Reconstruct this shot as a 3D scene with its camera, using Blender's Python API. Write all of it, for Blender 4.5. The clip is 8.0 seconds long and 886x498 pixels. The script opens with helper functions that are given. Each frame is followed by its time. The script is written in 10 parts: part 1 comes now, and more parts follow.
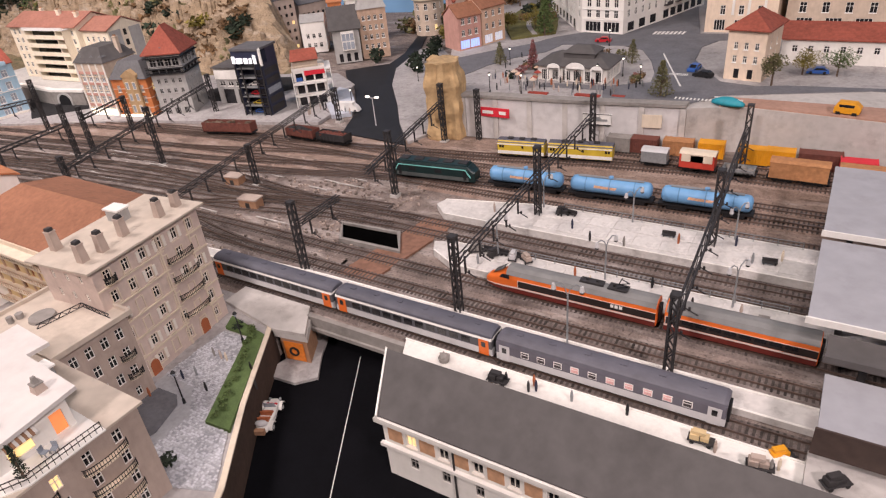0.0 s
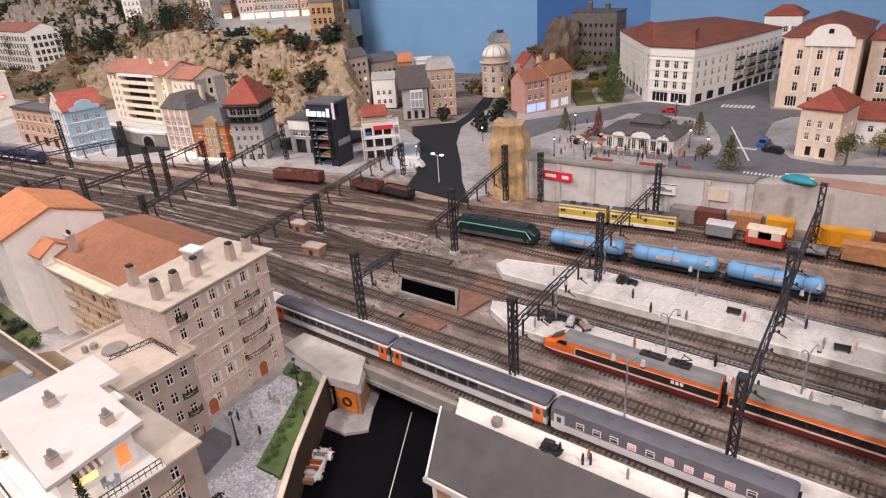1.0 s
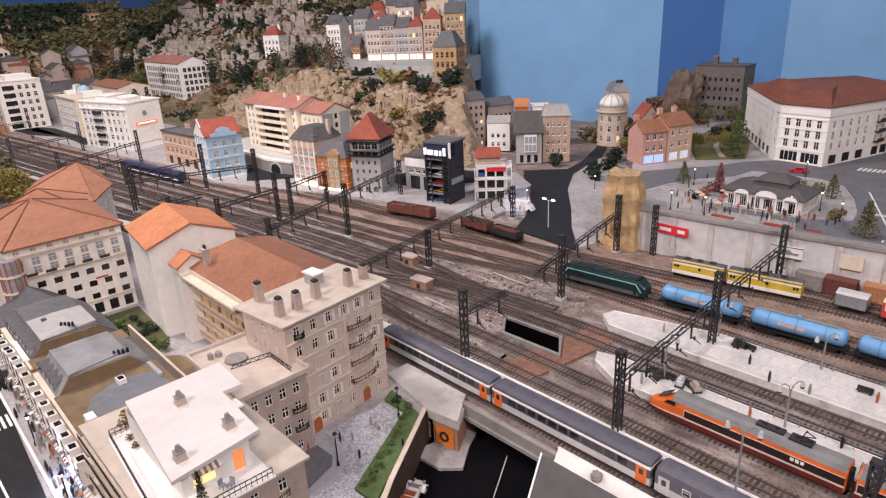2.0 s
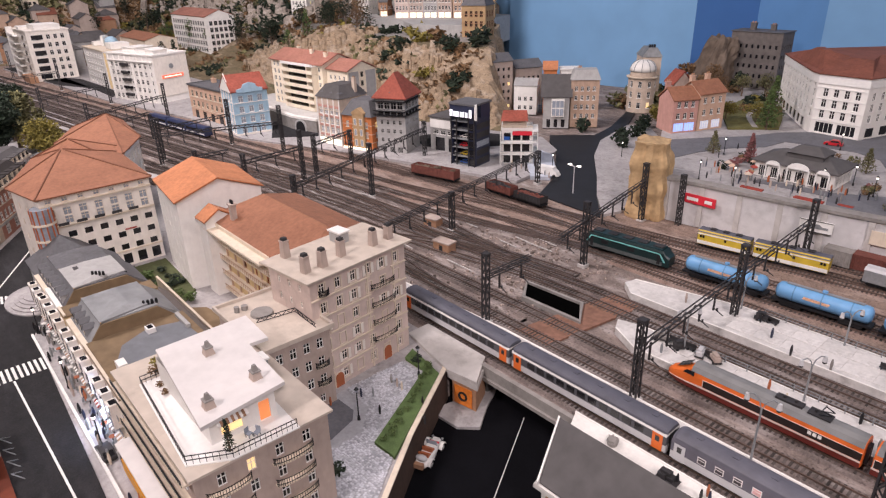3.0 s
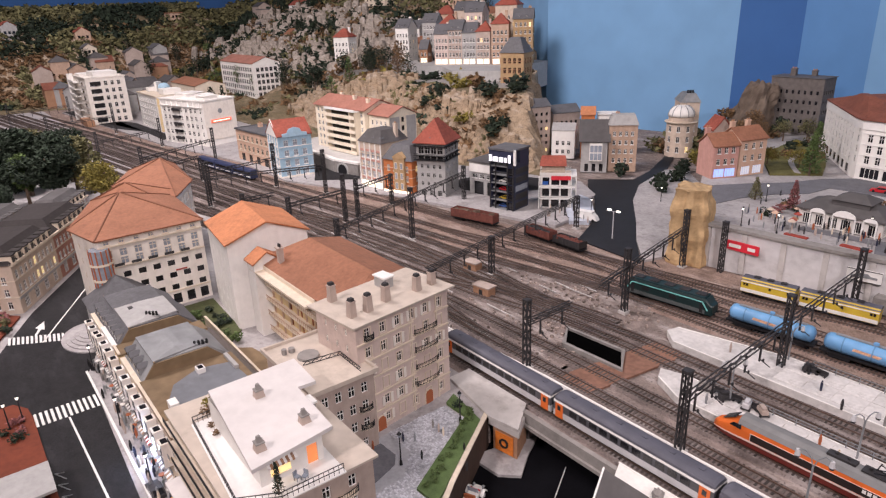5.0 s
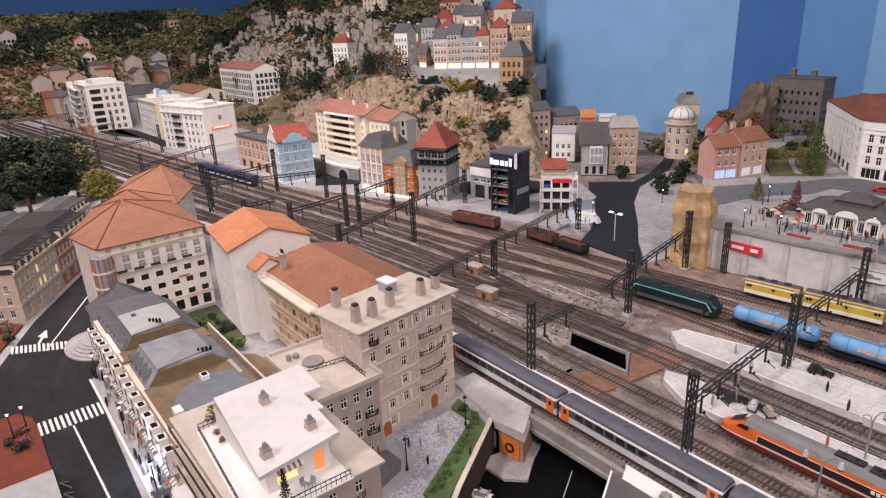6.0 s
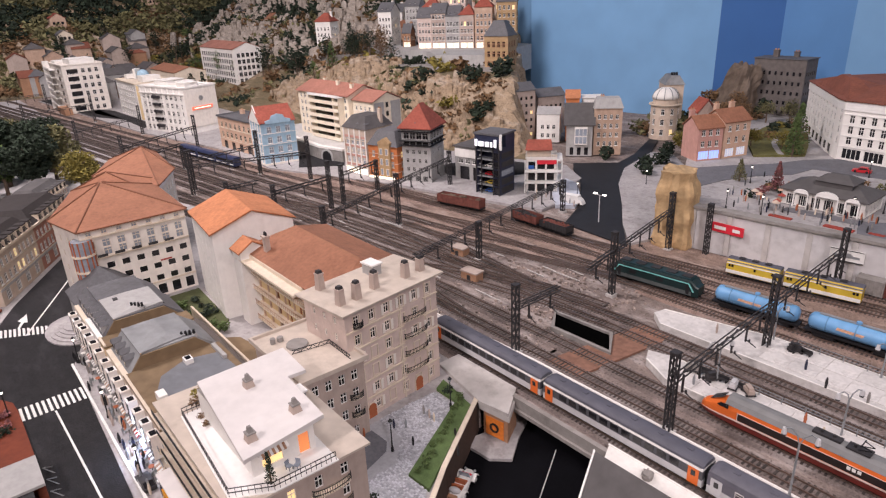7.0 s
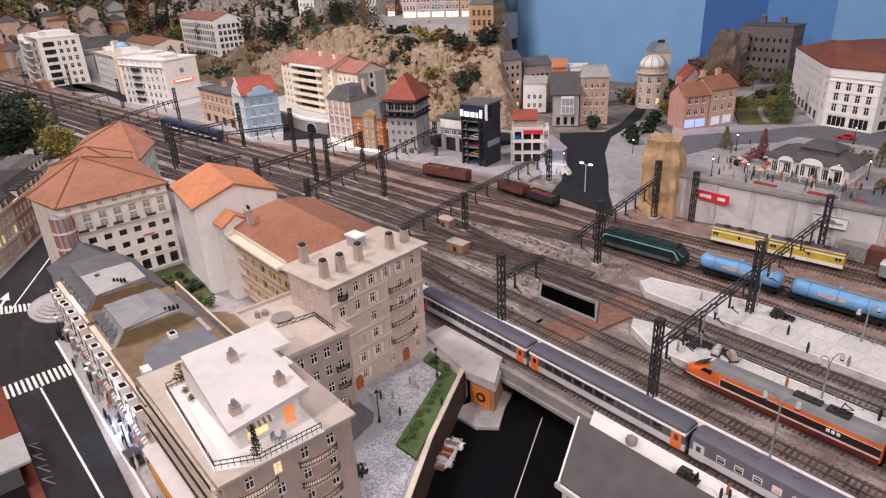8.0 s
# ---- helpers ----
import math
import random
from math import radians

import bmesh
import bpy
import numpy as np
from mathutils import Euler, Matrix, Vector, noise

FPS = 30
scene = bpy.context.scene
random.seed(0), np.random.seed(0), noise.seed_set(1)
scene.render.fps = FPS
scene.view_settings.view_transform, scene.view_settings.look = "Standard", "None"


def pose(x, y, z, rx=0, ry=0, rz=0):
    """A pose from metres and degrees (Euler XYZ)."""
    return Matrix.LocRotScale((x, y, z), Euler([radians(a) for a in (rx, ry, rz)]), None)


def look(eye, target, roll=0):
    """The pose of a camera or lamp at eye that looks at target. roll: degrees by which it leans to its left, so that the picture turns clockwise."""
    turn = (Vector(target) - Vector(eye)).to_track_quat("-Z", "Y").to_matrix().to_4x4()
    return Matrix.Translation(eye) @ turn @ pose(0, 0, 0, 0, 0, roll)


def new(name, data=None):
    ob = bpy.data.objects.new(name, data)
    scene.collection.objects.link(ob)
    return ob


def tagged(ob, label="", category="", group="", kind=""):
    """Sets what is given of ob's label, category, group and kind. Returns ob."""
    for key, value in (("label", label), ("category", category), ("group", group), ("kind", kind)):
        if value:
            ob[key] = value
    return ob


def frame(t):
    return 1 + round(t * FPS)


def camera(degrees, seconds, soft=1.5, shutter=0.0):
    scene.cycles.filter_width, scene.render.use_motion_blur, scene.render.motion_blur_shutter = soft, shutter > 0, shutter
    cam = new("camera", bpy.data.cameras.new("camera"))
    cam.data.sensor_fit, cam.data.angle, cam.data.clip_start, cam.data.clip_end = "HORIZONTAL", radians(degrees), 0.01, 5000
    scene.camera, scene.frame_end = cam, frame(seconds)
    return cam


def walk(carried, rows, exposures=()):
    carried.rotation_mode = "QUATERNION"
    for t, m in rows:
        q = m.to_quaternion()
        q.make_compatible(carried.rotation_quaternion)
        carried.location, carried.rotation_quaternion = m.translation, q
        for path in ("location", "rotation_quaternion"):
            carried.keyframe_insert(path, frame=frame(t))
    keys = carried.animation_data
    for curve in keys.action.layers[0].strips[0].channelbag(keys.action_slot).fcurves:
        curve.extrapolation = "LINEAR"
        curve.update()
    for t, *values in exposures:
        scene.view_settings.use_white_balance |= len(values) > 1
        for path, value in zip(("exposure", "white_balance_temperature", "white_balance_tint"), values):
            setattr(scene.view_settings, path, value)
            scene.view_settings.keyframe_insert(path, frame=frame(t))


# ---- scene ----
cam = camera(69.3, 8.0, soft=1.25)
PATH = [
    (0, (0.2403, 0.0721, 0.576), (-0.7217, 1.5086, -0.43), -6.0),
    (0.5, (0.2287, 0.0618, 0.579), (-0.7786, 1.5236, -0.342), -4.1),
    (1, (0.2292, 0.0609, 0.589), (-0.8943, 1.482, -0.257), -4.2),
    (1.5, (0.2238, 0.0537, 0.596), (-1.051, 1.4241, -0.107), -2.9),
    (2, (0.2208, 0.0376, 0.594), (-1.1569, 1.3011, -0.118), -2.8),
    (2.2, (0.2185, 0.0376, 0.593), (-1.1318, 1.2713, -0.217), -3.2),
    (3.3, (0.2172, 0.0246, 0.596), (-1.1931, 1.191, -0.212), -1.2),
    (3.5, (0.2159, 0.0206, 0.599), (-1.215, 1.1699, -0.195), -1.5),
    (4, (0.2159, 0.0183, 0.602), (-1.23, 1.1331, -0.215), -2.2),
    (4.5, (0.2173, 0.0134, 0.61), (-1.2613, 1.133, -0.139), -1.8),
    (4.7, (0.2182, 0.0116, 0.611), (-1.2703, 1.1419, -0.102), -1.9),
    (5.8, (0.2146, 0.0121, 0.614), (-1.2766, 1.1522, -0.077), -2.4),
    (6, (0.2133, 0.008, 0.612), (-1.2788, 1.1477, -0.077), -2.7),
    (6.5, (0.2151, 0.0089, 0.614), (-1.2516, 1.1648, -0.102), -2.9),
    (7, (0.2128, 0.0112, 0.612), (-1.2369, 1.1711, -0.133), -2.5),
    (7.5, (0.2097, 0.0129, 0.61), (-1.2315, 1.1582, -0.173), -2.7),
    (8, (0.2146, 0.0188, 0.607), (-1.19, 1.1802, -0.217), -2.9),
]
walk(cam, [(t, look(eye, target, roll)) for t, eye, target, roll in PATH],
     [(0.0, -0.28, 6800, 12), (0.6, -0.25, 6720, 11), (1.2, -0.24, 6620, 11), (2.0, -0.27, 6450, 11), (3.3, -0.36, 6450, 12), (4.6, -0.33, 6450, 12), (8.0, -0.38, 6430, 12)])

# ---- light: a closed exhibition hall, lamps over the visitors' side and added fills ----
world = bpy.data.worlds.new("hall_air")
world.use_nodes = True
world.node_tree.nodes["Background"].inputs[0].default_value = (0.55, 0.62, 0.75, 1)
world.node_tree.nodes["Background"].inputs[1].default_value = 0.003
scene.world = world
scene.view_settings.exposure = 0.0


def area_lamp(name, eye, target, sx, sy, watts, colour):
    data = bpy.data.lights.new(name, "AREA")
    data.shape, data.size, data.size_y, data.energy, data.color = "RECTANGLE", sx, sy, watts, colour
    ob = new(name, data)
    ob.matrix_world = look(eye, target)
    return ob


area_lamp("key_lamp", (-0.2, -1.5, 2.0), (-0.4, 0.9, 0), 0.26, 0.26, 50, (1.0, 0.88, 0.87))
area_lamp("side_lamp", (1.7, -0.5, 1.9), (-0.5, 0.8, 0), 0.26, 0.26, 56, (1.0, 0.87, 0.88))
# unseen fills, added to brighten the shadows, hill, far ridge and plaza
area_lamp("ceiling_lamp", (-0.6, 0.9, 2.36), (-0.6, 0.9, 0), 2.6, 1.6, 0.9, (1.0, 0.89, 0.97))
area_lamp("hill_lamp", (-1.95, 0.1, 2.35), (-3.3, 1.5, 0), 0.9, 0.8, 142, (1.0, 0.9, 0.9))
area_lamp("far_lamp", (-5.0, 0.3, 2.3), (-5.9, 1.6, 0.2), 0.6, 0.5, 50, (1.0, 0.9, 0.92))
area_lamp("plaza_lamp", (0.5, 0.9, 2.3), (-0.1, 2.3, 0.1), 0.3, 0.3, 21, (1.0, 0.92, 0.9))
glow = bpy.data.lights.new("shop_glow", "POINT")
glow.energy, glow.color, glow.shadow_soft_size = 0.16, (0.5, 0.66, 1.0), 0.01
new("shop_glow", glow).location = (-0.67, 0.13, 0.03)


# ---- materials ----
def mat(name, col, rough=0.75, var=0.22, scale=90.0, bump=0.0, metal=0.0, emit=0.0, isl=0.0, stain=0.0, spec=0.4, obj=0.0, course=0.0, streak=0.0):
    m = bpy.data.materials.new(name)
    m.use_nodes = True
    nt = m.node_tree
    b = nt.nodes["Principled BSDF"]
    b.inputs["Roughness"].default_value = rough
    b.inputs["Metallic"].default_value = metal
    b.inputs["Specular IOR Level"].default_value = spec
    tc = nt.nodes.new("ShaderNodeTexCoord")
    n1 = nt.nodes.new("ShaderNodeTexNoise")
    n1.inputs["Scale"].default_value = scale
    n1.inputs["Detail"].default_value = 5
    n2 = nt.nodes.new("ShaderNodeTexNoise")
    n2.inputs["Scale"].default_value = scale * 0.13
    n2.inputs["Detail"].default_value = 3
    nt.links.new(tc.outputs["Object"], n1.inputs["Vector"])
    nt.links.new(tc.outputs["Object"], n2.inputs["Vector"])
    add = nt.nodes.new("ShaderNodeMath")
    add.operation = "ADD"
    nt.links.new(n1.outputs["Fac"], add.inputs[0])
    nt.links.new(n2.outputs["Fac"], add.inputs[1])
    last = add.outputs[0]
    if isl:
        geo = nt.nodes.new("ShaderNodeNewGeometry")
        mu = nt.nodes.new("ShaderNodeMath")
        mu.operation = "MULTIPLY_ADD"
        mu.inputs[1].default_value = isl
        nt.links.new(geo.outputs["Random Per Island"], mu.inputs[0])
        nt.links.new(last, mu.inputs[2])
        sb = nt.nodes.new("ShaderNodeMath")
        sb.operation = "SUBTRACT"
        sb.inputs[1].default_value = isl / 2
        nt.links.new(mu.outputs[0], sb.inputs[0])
        last = sb.outputs[0]
    if obj:
        oi = nt.nodes.new("ShaderNodeObjectInfo")
        mu = nt.nodes.new("ShaderNodeMath")
        mu.operation = "MULTIPLY_ADD"
        mu.inputs[1].default_value = obj
        nt.links.new(oi.outputs["Random"], mu.inputs[0])
        nt.links.new(last, mu.inputs[2])
        sb = nt.nodes.new("ShaderNodeMath")
        sb.operation = "SUBTRACT"
        sb.inputs[1].default_value = obj / 2
        nt.links.new(mu.outputs[0], sb.inputs[0])
        last = sb.outputs[0]
    mr = nt.nodes.new("ShaderNodeMapRange")
    mr.inputs["From Min"].default_value = 0.6
    mr.inputs["From Max"].default_value = 1.4
    mr.inputs["To Min"].default_value = 1 - var
    mr.inputs["To Max"].default_value = 1 + var
    nt.links.new(last, mr.inputs["Value"])
    mx = nt.nodes.new("ShaderNodeMix")
    mx.data_type, mx.blend_type = "RGBA", "MULTIPLY"
    mx.inputs["Factor"].default_value = 1
    mx.inputs["A"].default_value = (*col, 1)
    nt.links.new(mr.outputs[0], mx.inputs["B"])
    out = mx.outputs["Result"]
    if stain:
        n3 = nt.nodes.new("ShaderNodeTexNoise")
        n3.inputs["Scale"].default_value = scale * 0.35
        n3.inputs["Detail"].default_value = 6
        n3.inputs["Roughness"].default_value = 0.7
        nt.links.new(tc.outputs["Object"], n3.inputs["Vector"])
        m3 = nt.nodes.new("ShaderNodeMapRange")
        m3.inputs["From Min"].default_value = 0.52
        m3.inputs["From Max"].default_value = 0.72
        m3.inputs["To Max"].default_value = stain
        nt.links.new(n3.outputs["Fac"], m3.inputs["Value"])
        mx2 = nt.nodes.new("ShaderNodeMix")
        mx2.data_type, mx2.blend_type = "RGBA", "MIX"
        nt.links.new(m3.outputs[0], mx2.inputs["Factor"])
        nt.links.new(out, mx2.inputs["A"])
        mx2.inputs["B"].default_value = (col[0] * 0.35, col[1] * 0.32, col[2] * 0.3, 1)
        out = mx2.outputs["Result"]
    if streak:
        # rain marks running down a wall
        mp = nt.nodes.new("ShaderNodeMapping")
        mp.inputs["Scale"].default_value = (1.0, 1.0, 0.22)
        nt.links.new(tc.outputs["Object"], mp.inputs["Vector"])
        n4 = nt.nodes.new("ShaderNodeTexNoise")
        n4.inputs["Scale"].default_value = 120
        n4.inputs["Detail"].default_value = 5
        n4.inputs["Roughness"].default_value = 0.65
        nt.links.new(mp.outputs[0], n4.inputs["Vector"])
        m4 = nt.nodes.new("ShaderNodeMapRange")
        m4.inputs["From Min"].default_value, m4.inputs["From Max"].default_value = 0.48, 0.7
        m4.inputs["To Max"].default_value = streak
        nt.links.new(n4.outputs["Fac"], m4.inputs["Value"])
        mx4 = nt.nodes.new("ShaderNodeMix")
        mx4.data_type, mx4.blend_type = "RGBA", "MIX"
        nt.links.new(m4.outputs[0], mx4.inputs["Factor"])
        nt.links.new(out, mx4.inputs["A"])
        mx4.inputs["B"].default_value = (col[0] * 0.45, col[1] * 0.42, col[2] * 0.4, 1)
        out = mx4.outputs["Result"]
    nt.links.new(out, b.inputs["Base Color"])
    if bump:
        bp = nt.nodes.new("ShaderNodeBump")
        bp.inputs["Strength"].default_value = 0.6
        bp.inputs["Distance"].default_value = bump
        nt.links.new(n1.outputs["Fac"], bp.inputs["Height"])
        nt.links.new(bp.outputs["Normal"], b.inputs["Normal"])
    if course:
        # tile courses: fine horizontal ridges
        wv = nt.nodes.new("ShaderNodeTexWave")
        wv.wave_type, wv.bands_direction, wv.wave_profile = "BANDS", "Z", "SAW"
        wv.inputs["Scale"].default_value = course
        wv.inputs["Distortion"].default_value = 0.6
        nt.links.new(tc.outputs["Object"], wv.inputs["Vector"])
        b2 = nt.nodes.new("ShaderNodeBump")
        b2.inputs["Strength"].default_value = 0.5
        b2.inputs["Distance"].default_value = 0.0007
        nt.links.new(wv.outputs["Fac"], b2.inputs["Height"])
        if bump:
            nt.links.new(bp.outputs["Normal"], b2.inputs["Normal"])
        nt.links.new(b2.outputs["Normal"], b.inputs["Normal"])
    if emit:
        b.inputs["Emission Color"].default_value = (*col, 1)
        b.inputs["Emission Strength"].default_value = emit
    return m




def ballast(name, dark, mid, pale):
    m = mat(name, mid, 0.95, 0.4, 420, 0.0014)
    nt = m.node_tree
    bs = nt.nodes["Principled BSDF"]
    old = bs.inputs["Base Color"].links[0].from_socket
    tc = nt.nodes.new("ShaderNodeTexCoord")
    mp = nt.nodes.new("ShaderNodeMapping")
    mp.inputs["Scale"].default_value = (0.3, 1.0, 1.0)
    nt.links.new(tc.outputs["Object"], mp.inputs["Vector"])
    for scale, col, lo, hi, amount in ((26, pale, 0.52, 0.68, 0.8), (34, dark, 0.53, 0.7, 0.75), (240, pale, 0.58, 0.7, 0.6), (190, dark, 0.56, 0.66, 0.7)):
        n = nt.nodes.new("ShaderNodeTexNoise")
        n.inputs["Scale"].default_value = scale
        n.inputs["Detail"].default_value = 6
        n.inputs["Roughness"].default_value = 0.65
        nt.links.new(mp.outputs[0] if scale < 100 else tc.outputs["Object"], n.inputs["Vector"])
        r = nt.nodes.new("ShaderNodeMapRange")
        r.inputs["From Min"].default_value, r.inputs["From Max"].default_value, r.inputs["To Max"].default_value = lo, hi, amount
        nt.links.new(n.outputs["Fac"], r.inputs["Value"])
        mx = nt.nodes.new("ShaderNodeMix")
        mx.data_type = "RGBA"
        nt.links.new(r.outputs[0], mx.inputs["Factor"])
        nt.links.new(old, mx.inputs["A"])
        mx.inputs["B"].default_value = (*col, 1)
        old = mx.outputs["Result"]
    nt.links.new(old, bs.inputs["Base Color"])
    return m


BALLAST = ballast("ballast", (0.055, 0.04, 0.037), (0.23, 0.182, 0.162), (0.48, 0.425, 0.4))
BALLAST_RUST = ballast("rusty_ballast", (0.08, 0.052, 0.042), (0.26, 0.185, 0.15), (0.46, 0.37, 0.33))
SLEEPER = mat("sleeper", (0.085, 0.069, 0.063), 0.92, 0.5, 260, isl=0.9, stain=0.3)
TRACK_BED = ballast("track_bed", (0.06, 0.045, 0.042), (0.17, 0.136, 0.125), (0.36, 0.32, 0.305))
TRACK_BED_RUST = ballast("rusty_track_bed", (0.085, 0.055, 0.046), (0.25, 0.175, 0.145), (0.42, 0.33, 0.29))
RAIL = mat("rail", (0.26, 0.19, 0.16), 0.4, 0.3, 300, metal=0.7)
PLATFORM = mat("platform", (0.62, 0.59, 0.57), 0.85, 0.2, 110, 0.0004, stain=0.5)
SLAB = mat("platform_slab", (0.63, 0.6, 0.58), 0.85, 0.18, 110, 0.0004, stain=0.5, obj=0.35)
PLATFORM_W = mat("platform_white", (0.8, 0.77, 0.73), 0.85, 0.1, 160, 0.0003, stain=0.15)
ASPHALT_BK = mat("fresh_asphalt", (0.014, 0.014, 0.017), 0.7, 0.3, 200, 0.0003, stain=0.3)
ASPHALT_PL = mat("grey_asphalt", (0.15, 0.15, 0.165), 0.8, 0.25, 200, 0.0004, stain=0.3)
ASPHALT = ballast("asphalt", (0.009, 0.0085, 0.0095), (0.017, 0.016, 0.0175), (0.038, 0.036, 0.04))
# asphalt of the low road with its deep shade put into the colour
ASPHALT_SHADED = mat("asphalt_in_shade", (0.0035, 0.0035, 0.005), 0.9, 0.3, 260, 0.0003, spec=0.1)
PAVE = mat("pavement", (0.385, 0.362, 0.36), 0.85, 0.25, 120, 0.0003, stain=0.55)
COBBLE = mat("cobble", (0.46, 0.46, 0.49), 0.85, 0.3, 300, 0.0004, isl=0.9)
PAINT_W = mat("road_paint", (0.75, 0.74, 0.71), 0.7, 0.15, 300)
CONCRETE = mat("concrete", (0.5, 0.47, 0.45), 0.88, 0.16, 70, 0.0004, stain=0.45)
CONC_DK = mat("concrete_dark", (0.27, 0.25, 0.235), 0.9, 0.25, 90, 0.0004, stain=0.4)
ROOF_MAR = mat("tile_maroon", (0.21, 0.072, 0.045), 0.85, 0.3, 130, 0.0008, stain=0.35, course=140)
BRICK_RED = mat("brick_brown", (0.36, 0.2, 0.12), 0.9, 0.25, 160, 0.0004, isl=0.6)
GRASS = mat("grass_mat", (0.085, 0.13, 0.045), 0.95, 0.4, 500, 0.001, isl=0.8)
LEAF_DK = mat("leaf_dark", (0.02, 0.031, 0.018), 0.85, 0.4, 200, isl=1.0)
LEAF_OL = mat("leaf_olive", (0.14, 0.13, 0.06), 0.85, 0.5, 200, isl=1.0)
LEAF_GR = mat("leaf_green", (0.085, 0.125, 0.04), 0.85, 0.4, 200, isl=1.0)
LEAF_YL = mat("leaf_yellow", (0.19, 0.155, 0.035), 0.85, 0.4, 200, isl=1.0)
LEAF_BR = mat("leaf_brown", (0.17, 0.1, 0.05), 0.85, 0.4, 200, isl=1.0)
LEAF_RED = mat("leaf_red", (0.25, 0.1, 0.1), 0.85, 0.4, 200, isl=1.0)
BARK = mat("bark", (0.13, 0.09, 0.065), 0.9, 0.3, 300)
ROCK = ballast("rock", (0.085, 0.06, 0.038), (0.33, 0.245, 0.165), (0.47, 0.4, 0.33))
ROCK_GREY = ballast("grey_rock", (0.09, 0.075, 0.06), (0.35, 0.3, 0.255), (0.55, 0.49, 0.44))
ROCK_TAN = mat("sandstone", (0.5, 0.34, 0.18), 0.95, 0.4, 55, 0.004, stain=0.4)
SCRUB = ballast("scrub_ground", (0.05, 0.06, 0.03), (0.17, 0.13, 0.075), (0.32, 0.25, 0.17))
STEEL_DK = mat("portal_steel", (0.045, 0.042, 0.044), 0.6, 0.25, 200, metal=0.2)
STEEL_GR = mat("grey_steel", (0.3, 0.31, 0.32), 0.5, 0.2, 200, metal=0.3)
BLACK = mat("black_paint", (0.012, 0.012, 0.014), 0.6, 0.2, 200)
WHITE = mat("white_paint", (0.8, 0.78, 0.75), 0.6, 0.08, 120)
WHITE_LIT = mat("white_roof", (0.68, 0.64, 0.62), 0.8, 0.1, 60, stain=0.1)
GLASS = mat("window_glass", (0.014, 0.014, 0.017), 0.15, 0.25, 120, spec=0.6)
GLASS_BL = mat("window_glass_pale", (0.3, 0.33, 0.38), 0.15, 0.3, 160, spec=0.6)
LIT = mat("lit_window", (1.0, 0.72, 0.32), 0.5, 0.2, 60, emit=1.0)
LIT_W = mat("lit_shop", (1.0, 0.9, 0.72), 0.5, 0.2, 60, emit=1.2)
LIT_BLUE = mat("lit_shop_blue", (0.35, 0.5, 1.0), 0.5, 0.2, 60, emit=1.0)
BULB = mat("lamp_globe", (1.0, 0.93, 0.82), 0.4, 0.05, 60, emit=2.5)
ROOF_BR = mat("tile_brown", (0.29, 0.128, 0.075), 0.85, 0.25, 130, 0.0008, stain=0.3, course=140)
ROOF_DK = mat("hip_tile_brown", (0.19, 0.08, 0.045), 0.8, 0.2, 120)
ROOF_OR = mat("tile_orange", (0.5, 0.2, 0.095), 0.85, 0.25, 130, 0.0005, stain=0.3, course=140)
ROOF_RED = mat("tile_red", (0.29, 0.075, 0.05), 0.85, 0.35, 130, 0.0008, stain=0.4, course=140)
ROOF_PK = mat("tile_pinkish", (0.34, 0.15, 0.11), 0.85, 0.3, 130, 0.0008, stain=0.35)
SLATE = mat("slate", (0.115, 0.113, 0.12), 0.75, 0.25, 150, 0.0004, stain=0.3)
ZINC = mat("zinc", (0.27, 0.275, 0.28), 0.6, 0.3, 45, metal=0.2, stain=0.5)
GREY_ROOF = mat("grey_felt", (0.095, 0.088, 0.088), 0.85, 0.25, 50, 0.0003, stain=0.2)
CANOPY = mat("canopy_sheet", (0.36, 0.36, 0.39), 0.6, 0.14, 40, stain=0.25)
OCHRE = mat("ochre_felt", (0.2, 0.138, 0.08), 0.9, 0.3, 60, stain=0.2)
CREAM = mat("cream_render", (0.7, 0.6, 0.48), 0.85, 0.1, 70, stain=0.15, streak=0.2)
IVORY = mat("ivory_render", (0.8, 0.74, 0.67), 0.86, 0.1, 70, stain=0.18, streak=0.2)
BEIGE_FLAT = mat("beige_felt", (0.54, 0.465, 0.395), 0.88, 0.16, 60, 0.0003, stain=0.3)
WALL_PINK = mat("pinkish_render", (0.62, 0.5, 0.445), 0.88, 0.13, 70, stain=0.25, streak=0.2)
WALL_TAUPE = mat("taupe_render", (0.46, 0.37, 0.32), 0.88, 0.13, 70, stain=0.25, streak=0.2)
WALL_YEL = mat("yellow_render", (0.66, 0.5, 0.28), 0.88, 0.13, 70, stain=0.2, streak=0.2)
WALL_WHITE = mat("white_render", (0.8, 0.77, 0.73), 0.88, 0.08, 70, stain=0.16, streak=0.07)
WALL_GREY = mat("grey_render", (0.4, 0.39, 0.38), 0.88, 0.14, 70, stain=0.25, streak=0.2)
WALL_BROWN = mat("brown_render", (0.5, 0.35, 0.26), 0.88, 0.18, 70, stain=0.3, streak=0.2)
WALL_TAN = mat("tan_stone", (0.42, 0.28, 0.15), 0.88, 0.18, 70, stain=0.3, streak=0.2)
WALL_STONE = mat("pale_stone", (0.58, 0.47, 0.38), 0.88, 0.16, 70, stain=0.25, streak=0.2)
WALL_SAND = mat("sand_render", (0.78, 0.63, 0.5), 0.88, 0.12, 70, stain=0.15, streak=0.2)
WALL_PEACH = mat("peach_render", (0.62, 0.42, 0.31), 0.88, 0.12, 70, stain=0.2, streak=0.2)
WALL_ROSE = mat("rose_render", (0.56, 0.31, 0.26), 0.88, 0.12, 70, stain=0.2, streak=0.2)
WALL_BLUE = mat("blue_render", (0.36, 0.52, 0.64), 0.88, 0.12, 70, stain=0.15, streak=0.2)
